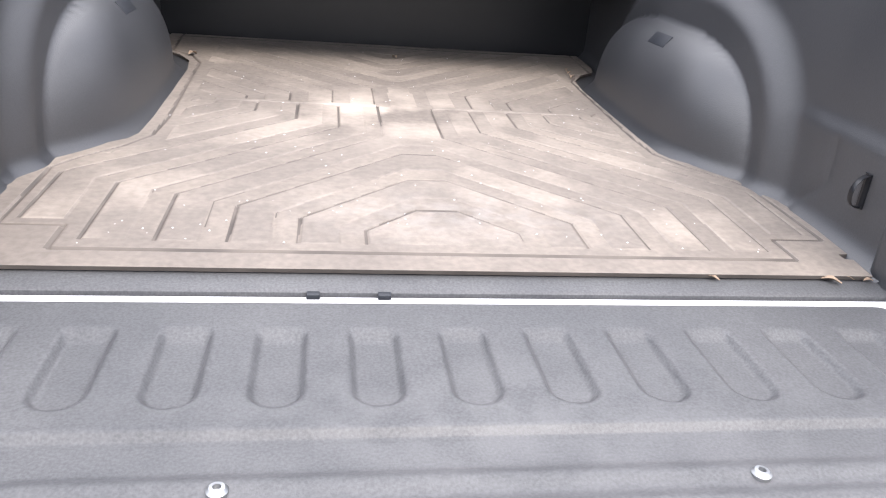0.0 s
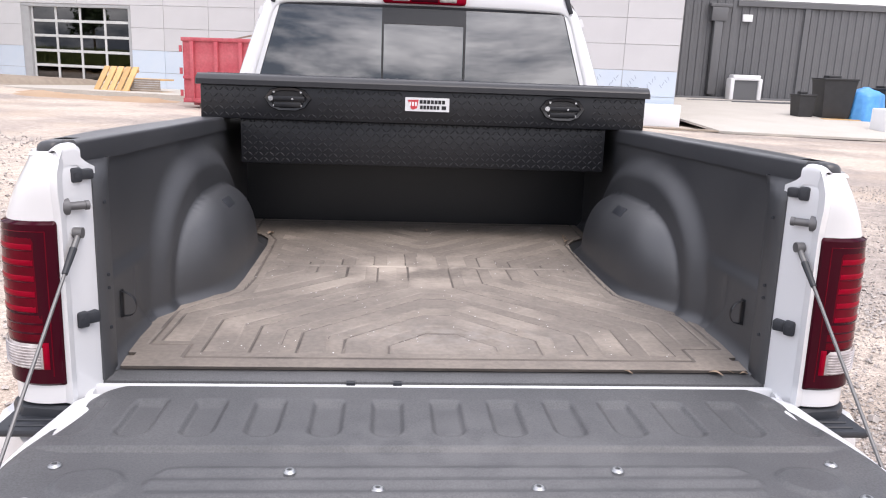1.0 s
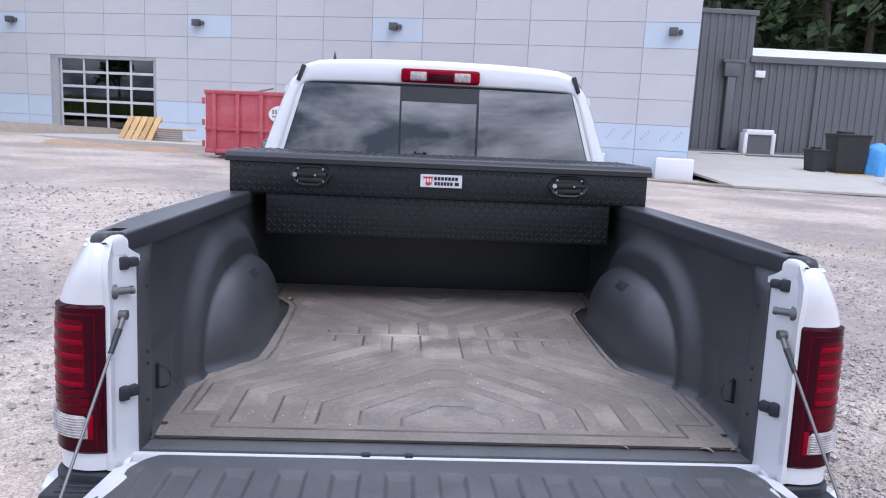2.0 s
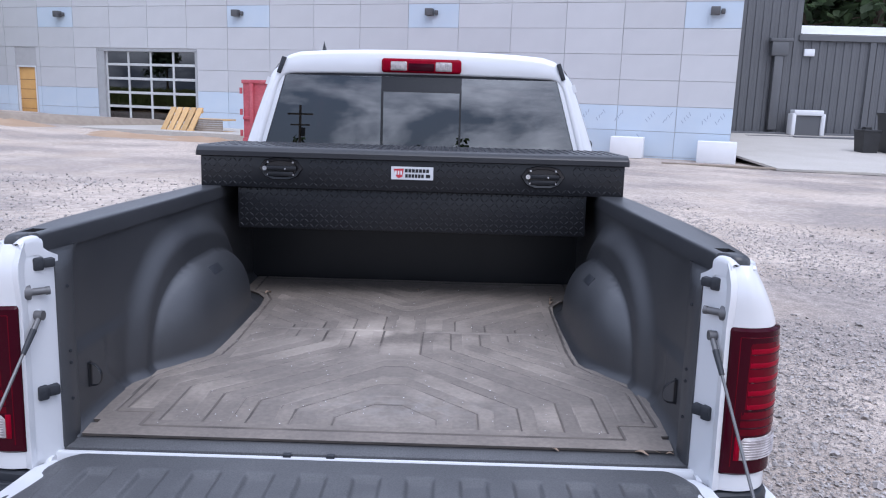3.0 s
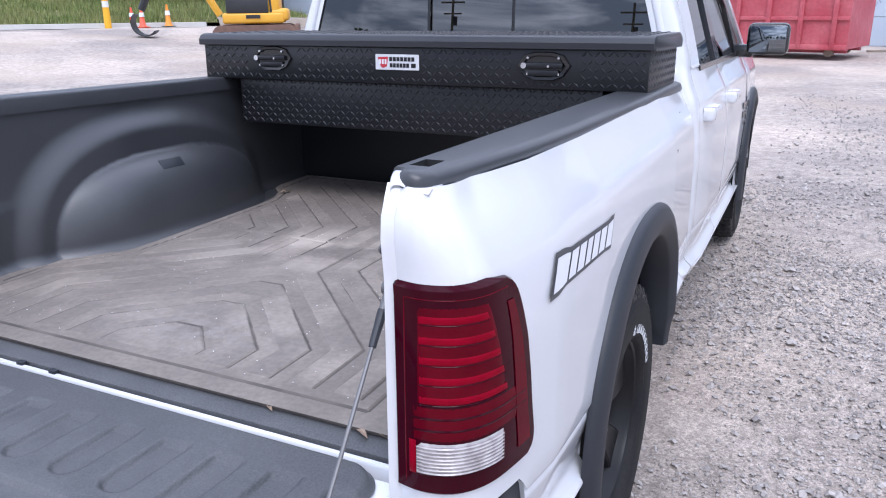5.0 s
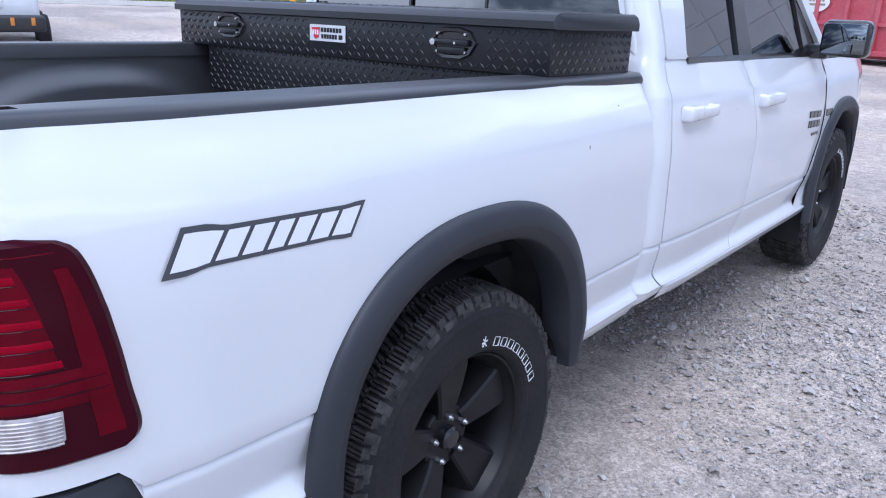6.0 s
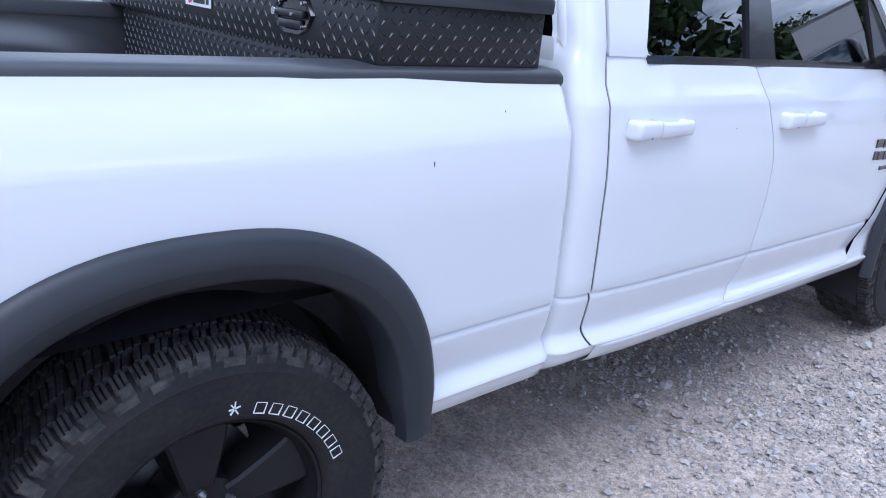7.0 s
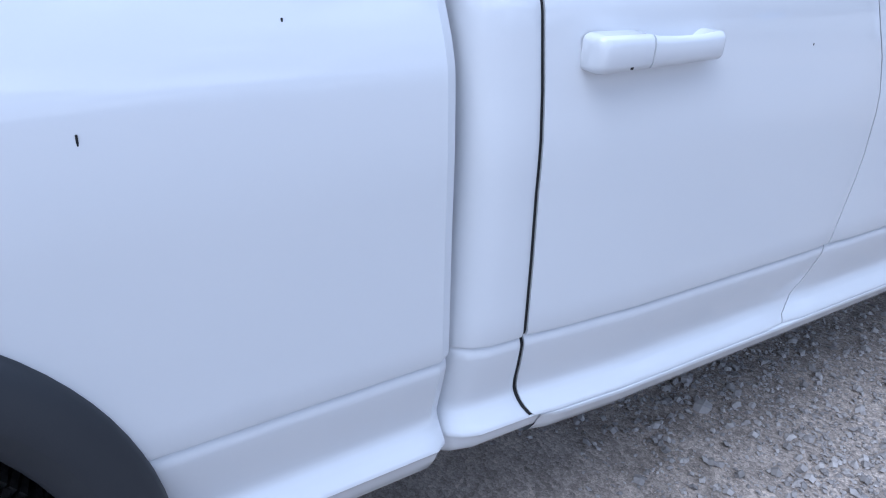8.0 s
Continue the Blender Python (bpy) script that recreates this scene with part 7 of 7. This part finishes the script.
for x, y in ((-0.82, -0.78), (-0.40, -0.78), (0.55, -0.78), (-0.82, 0.35), (0.55, 0.35)):
    bm = bmesh.new()
    rod(bm, (x, y, 0.98), (x * 0.88, y, 2.62), 0.038, 8)
    part("cab_post", bm, BIN_BLACK, dig)
bm = bmesh.new()
box(bm, -0.95, 0.70, -0.86, 0.42, 2.60, 2.72, 0.05)
part("cab_roof", bm, BIN_BLACK, dig, "black cab roof")
bm = bmesh.new()
box(bm, -0.5, 0.0, -0.55, -0.05, 1.1, 1.35, 0.06)
box(bm, -0.05, 0.08, -0.55, -0.05, 1.25, 1.85, 0.05)
part("seat", bm, BIN_BLACK, dig)
bm = bmesh.new()
box(bm, -0.86, 0.46, -0.84, -0.80, 0.97, 1.42, 0.02)
box(bm, 0.02, 0.46, -0.835, -0.805, 1.40, 1.80, 0.02)
part("cab_side", bm, BIN_BLACK, dig, "dark cab side panel")
bm = bmesh.new()
box(bm, -0.70, -0.55, -0.5, 0.0, 1.05, 1.62, 0.05)
part("console", bm, BIN_BLACK, dig)
arm = [Vector((-1.2, 0.3, 0.9)), Vector((-2.0, 0.3, 2.3)), Vector((-3.0, 0.3, 2.5)), Vector((-3.7, 0.3, 1.1))]
for a, b in zip(arm, arm[1:]):
    bm = bmesh.new()
    rod(bm, a, b, 0.12, 8)
    part("boom", bm, DIGGER_YELLOW if b.z > 1.5 else BIN_BLACK, dig)
bm = bmesh.new()
revolve(bm, [(0.42, -0.35), (0.42, 0.35)], 14, Matrix.Translation((-3.6, 0.3, 0.7)) @ pose(0, 0, 0, 90, 0, 0), 2.4, 5.6)
part("bucket", bm, BIN_BLACK, dig, thick=0.03)
bm = bmesh.new()
box(bm, 1.25, 1.4, -0.9, 0.9, 0.1, 0.6, 0.03)
part("blade", bm, TRACK, dig)

# ---- street side: kerb, grass, cones, wagon ----
def street_z(x, y):
    return ground_z(x, y)


K0, K1 = Vector((-34.0, 8.0, 0)), Vector((-18.5, 28.5, 0))
kd = (K1 - K0).normalized()
kn = Vector((-kd.y, kd.x, 0))


def kerb_at(u, v):
    p = K0 + kd * u + kn * v
    return p


bm = bmesh.new()
for a, b, v in ((-30.0, 20.5, 0.0),):
    sec = ((-0.45, 0.0), (-0.02, 0.0), (0.0, 0.15), (0.16, 0.16), (0.18, 0.0))
    rows = []
    for k in range(26):
        u = a + (b - a) * k / 25
        rows.append([(*(kerb_at(u, v + q).xy), street_z(*kerb_at(u, v + q).xy) + 0.01 + h) for q, h in sec])
    grid(bm, rows)
part("kerb", bm, KERB, None, "pale concrete street kerb", kind="structure")
bm = bmesh.new()
rows = []
for k in range(40):
    u = -40 + 66 * k / 39
    row = []
    for v in (0.17, 1.2, 3.0, 6.0, 10.0, 16.0, 30.0, 45.0):
        p = kerb_at(u, v)
        row.append((p.x, p.y, street_z(p.x, p.y) + 0.13 + 0.055 * v * (1 if v < 17 else 0.8) + 0.05 * noise.noise((p.x * 0.3, p.y * 0.3, 2))))
    rows.append(row)
grid(bm, rows)
part("verge", bm, GRASS_SOIL, None, "rough grass verge rising from the kerb", kind="structure")


def verge_z(u, v):
    p = kerb_at(u, v)
    return Vector((p.x, p.y, street_z(p.x, p.y) + 0.11 + 0.055 * v))


rnd = random.Random(11)
verts, faces = [], []
for _ in range(26000):
    u, v = rnd.uniform(-12, 25.5), 0.2 + 14 * rnd.random() ** 1.5
    p = verge_z(u, v)
    h, a, w = rnd.uniform(0.10, 0.38) * (1 + 0.04 * v), rnd.uniform(0, 6.3), rnd.uniform(0.012, 0.03)
    lean = Vector((rnd.uniform(-0.4, 0.4), rnd.uniform(-0.4, 0.4), 0)) * h
    k = len(verts)
    d = Vector((math.cos(a) * w, math.sin(a) * w, 0))
    verts += [p - d, p + d, p + d * 0.6 + lean * 0.5 + Vector((0, 0, h * 0.6)), p - d * 0.6 + lean * 0.5 + Vector((0, 0, h * 0.6)), p + lean + Vector((0, 0, h))]
    faces += [(k, k + 1, k + 2, k + 3), (k + 3, k + 2, k + 4)]
me = bpy.data.meshes.new("grass")
me.from_pydata([tuple(v) for v in verts], [], faces)
me.materials.append(BLADE)
tagged(new("grass", me), "tall dry and green grass blades on the verge", "grass", kind="stuff")
# raw earth step where the verge is cut
bm = bmesh.new()
rows = []
for k in range(30):
    u = 21.0 + 20 * k / 29
    j = 0.08 * noise.noise((u * 1.3, 0, 0))
    row = []
    for q, h in ((-0.5, 0.0), (-0.25, 0.04), (0.0 + j, 0.30 + j), (0.35, 0.36), (0.8, 0.30)):
        p = kerb_at(u, q)
        row.append((p.x, p.y, street_z(p.x, p.y) + h))
    rows.append(row)
grid(bm, rows)
part("earth_bank", bm, GREY_TIMBER, None, "dark raw earth bank edge", kind="structure")


def cone(u, v, h, material, label):
    p = kerb_at(u, v)
    t = thing("traffic_cone", Matrix.Translation((p.x, p.y, street_z(p.x, p.y) + 0.012)), label, "traffic cone", "traffic cones")
    bm = bmesh.new()
    revolve(bm, [(0.17, 0.03), (0.12, 0.10), (0.035, h), (0.0, h)], 20)
    c = part("cone_body", bm, material, t)
    bm = bmesh.new()
    r0, r1 = 0.17 - 0.135 * 0.5 + 0.004, 0.17 - 0.135 * 0.7 + 0.004
    revolve(bm, [(0.17 - 0.12 * 0.55, h * 0.52), (0.17 - 0.135 * 0.72 + 0.012, h * 0.72)], 20)
    part("reflective_band", bm, WHITE_PRINT, c)
    bm = bmesh.new()
    box(bm, -0.2, 0.2, -0.2, 0.2, 0.0, 0.035, 0.01)
    part("cone_base", bm, BIN_BLACK if material is CONE_ORANGE else CONE_RED, t)


CU = 17.6
cone(CU + 0.35, -0.6, 0.78, CONE_RED, "faded red traffic cone with white bands")
cone(CU + 0.1, 0.5, 0.74, CONE_RED, "dull red traffic cone behind the others")
cone(CU + 1.4, -0.05, 0.86, CONE_ORANGE, "orange traffic cone beside the kerb end")
p = kerb_at(CU - 0.9, -0.5)
post = thing("channel_post", Matrix.Translation((p.x, p.y, street_z(p.x, p.y))), "yellow orange plastic channel post", "post")
bm = bmesh.new()
revolve(bm, [(0.13, 0.0), (0.125, 0.5), (0.11, 1.12), (0.06, 1.15), (0.0, 1.15)], 18)
tube = part("post_tube", bm, POST_YELLOW, post)
bm = bmesh.new()
revolve(bm, [(0.121, 0.78), (0.116, 1.0)], 18)
part("reflective_band", bm, WHITE_PRINT, tube)
bm = bmesh.new()
box(bm, -0.1, 0.14, -0.03, 0.03, 1.10, 1.22, 0.02)
part("post_handle", bm, POST_YELLOW, post)

# parked off-roader, seen from behind
jeep = thing("parked_offroader", Matrix.Translation((-13.6, 5.55, ground_z(-13.6, 5.5))) @ Matrix.Rotation(radians(68), 4, "Z"), "silver off-roader with black rear bumper", "car")
bm = bmesh.new()
box(bm, -0.85, 0.85, 0.12, 4.0, 0.62, 1.15, 0.10, seg=3)
box(bm, -0.80, 0.80, 0.15, 2.4, 1.12, 1.80, 0.12, seg=3)
part("car_body", bm, SILVER, jeep)
bm = bmesh.new()
box(bm, -0.92, 0.92, -0.16, 0.14, 0.48, 0.78, 0.06, seg=3)
bar = part("bumper", bm, BIN_BLACK, jeep, "black plastic rear bumper")
for x in (-0.72, -0.38, 0.38, 0.72):
    bm = bmesh.new()
    box(bm, x - 0.035, x + 0.035, -0.175, -0.15, 0.60, 0.74, 0.01)
    part("reflector", bm, LAMP_AMBER, bar, "amber bumper reflector")
for x in (-0.9, 0.9):
    for y in (0.75, 3.3):
        bm = bmesh.new()
        revolve(bm, [(0.0, 0.11), (0.22, 0.11), (0.25, 0.12), (0.37, 0.10), (0.39, 0.06), (0.39, -0.1), (0.0, -0.1)], 32, Matrix.Translation((x, y, 0.39)) @ pose(0, 0, 0, 0, 90 if x > 0 else -90, 0))
        part("car_wheel", bm, TYRE, jeep, "black tyre and wheel")
bm = bmesh.new()
box(bm, -0.25, 0.25, 0.10, 0.125, 0.90, 1.06, 0.01)
part("plate_panel", bm, SILVER_PRINT, jeep)
bm = bmesh.new()
box(bm, -0.6, 0.6, 0.135, 0.155, 1.25, 1.68, 0.02)
part("rear_glass", bm, GLOSS_BLACK, jeep)


# ---- trees and poles ----
def tree(name, x, y, z, h, r, seed, material, pine=False, leaves=900, size=0.5, label="", group=""):
    """A tapered trunk with limbs, and a crown of many small leaf clumps."""
    rnd = random.Random(seed)
    t = thing(name, Matrix.Translation((x, y, z)), label, "tree", group)
    bm = bmesh.new()
    top = Vector((rnd.uniform(-0.3, 0.3), rnd.uniform(-0.3, 0.3), h * 0.93))
    rod(bm, (0, 0, -0.3), top * 0.5, 0.035 * h * 0.6, 9, 0.022 * h * 0.6)
    rod(bm, top * 0.5, top, 0.022 * h * 0.6, 8, 0.03)
    tips = []
    low = 0.45 if pine else 0.25
    for k in range(16 if pine else 14):
        f = rnd.uniform(low, 0.97)
        base = top * f
        a = rnd.uniform(0, 6.3)
        reach = r * (1.15 - f) * rnd.uniform(0.7, 1.15) * (1.3 if pine else 1.5)
        tip = base + Vector((math.cos(a) * reach, math.sin(a) * reach, reach * (0.15 if pine else 0.7)))
        rod(bm, base, tip, 0.010 * h * (1.1 - f), 6, 0.015)
        tips += [base.lerp(tip, q) for q in (0.55, 0.8, 1.0)]
    part("trunk", bm, BARK, t)
    verts, faces = [], []
    centres = [(c, r * rnd.uniform(0.20, 0.36)) for c in tips] + [(top, r * 0.25)]
    for _ in range(leaves):
        c, cr = rnd.choice(centres)
        d = Vector((rnd.gauss(0, 1), rnd.gauss(0, 1), rnd.gauss(0, 0.75)))
        d = d.normalized() * cr * rnd.random() ** 0.4
        p = c + d
        s = size * rnd.uniform(0.5, 1.2)
        q = Euler((rnd.uniform(-1, 1), rnd.uniform(-1, 1), rnd.uniform(0, 6.3))).to_matrix()
        k = len(verts)
        verts += [p + q @ (Vector(v) * s) for v in ((-0.5, 0, 0), (-0.15, 0.32, 0.06), (0.5, 0.05, 0), (0.1, -0.34, 0.05))]
        faces.append((k, k + 1, k + 2, k + 3))
    me = bpy.data.meshes.new("crown")
    me.from_pydata([tuple(v) for v in verts], [], faces)
    me.materials.append(material)
    o = new("crown", me)
    o.parent = t
    return t


rnd = random.Random(21)
# wood behind the shed
protos = [tree("broadleaf_tree", 30 + 7 * k, 66 + 3 * (k % 2), 0.5, 14 + 2 * (k % 3), 5.2, 40 + k, LEAF, False, 9000, 0.48, "tall leafy tree in the wood behind the shed", "wood behind the shed") for k in range(3)]
for k in range(15):
    copy_thing(protos[k % 3], Matrix.Translation((18 + 4.3 * k + rnd.uniform(-1, 1), 62 + rnd.uniform(0, 14), 0.5)) @ Matrix.Rotation(rnd.uniform(0, 6), 4, "Z") @ Matrix.Scale(rnd.uniform(0.9, 1.2), 4))
# shrubs and trees past the verge
bush = [tree("bush", -30, 42, 1.5, 3.0, 2.2, 70 + k, LEAF, False, 1500, 0.32, "dense green bush behind the verge", "bushes") for k in range(2)]
for k in range(14):
    p = verge_z(18 + 3.4 * k, 14 + rnd.uniform(-1, 3))
    copy_thing(bush[k % 2], Matrix.Translation((p.x, p.y, p.z - 0.2)) @ Matrix.Rotation(rnd.uniform(0, 6), 4, "Z") @ Matrix.Scale(rnd.uniform(0.8, 1.3), 4))
tree("broadleaf_tree", -27.5, 33.0, 0.8, 9.5, 3.6, 90, LEAF, False, 2600, 0.5, "leafy tree beside the digger")
# pines and poles across the road behind the camera
pines = [tree("pine_tree", -30 + 25 * k, -112, 0, 11 + 1 * k, 4.0, 100 + k, PINE, True, 1500, 0.8, "tall pine with open crown across the road", "roadside pines") for k in range(3)]
for k in range(26):
    a = radians(-150 + 13.5 * k)
    d = rnd.uniform(95, 130)
    copy_thing(pines[k % 3], Matrix.Translation((d * math.sin(math.pi + a * 0.62), d * math.cos(math.pi + a * 0.62), -0.3)) @ Matrix.Rotation(rnd.uniform(0, 6), 4, "Z") @ Matrix.Scale(rnd.uniform(0.8, 1.15), 4))
# tall pines beside the shed
for k in range(7):
    copy_thing(pines[k % 3], Matrix.Translation((24 + 4.5 * k + rnd.uniform(-1, 1), 47 + rnd.uniform(0, 9), 0.2)) @ Matrix.Rotation(rnd.uniform(0, 6), 4, "Z") @ Matrix.Scale(rnd.uniform(1.35, 1.75), 4))
# far row of pines behind the poles
for k in range(16):
    copy_thing(pines[k % 3], Matrix.Translation((-78 + 10 * k + rnd.uniform(-3, 3), -128 + rnd.uniform(-8, 8), -0.3)) @ Matrix.Rotation(rnd.uniform(0, 6), 4, "Z") @ Matrix.Scale(rnd.uniform(0.85, 1.2), 4))
for x, y, h in ((-30, -62, 12.0), (-14, -66, 11.5), (34, -60, 11.5), (68, 6, 11.5)):
    pole = thing("utility_pole", Matrix.Translation((x, y, -0.3)), "wooden utility pole with cross arm", "utility pole", "utility poles")
    bm = bmesh.new()
    rod(bm, (0, 0, 0), (0, 0, h), 0.17, 10, 0.11)
    part("pole", bm, POLE, pole)
    bm = bmesh.new()
    box(bm, -1.2, 1.2, -0.06, 0.06, h - 0.9, h - 0.75)
    box(bm, -0.9, 0.9, -0.06, 0.06, h - 1.9, h - 1.77)
    part("cross_arm", bm, POLE, pole, smooth=False)
    bm = bmesh.new()
    rod(bm, (0.3, 0, h - 2.9), (0.3, 0, h - 2.1), 0.2, 10)
    part("transformer", bm, BIN_BLACK, pole)
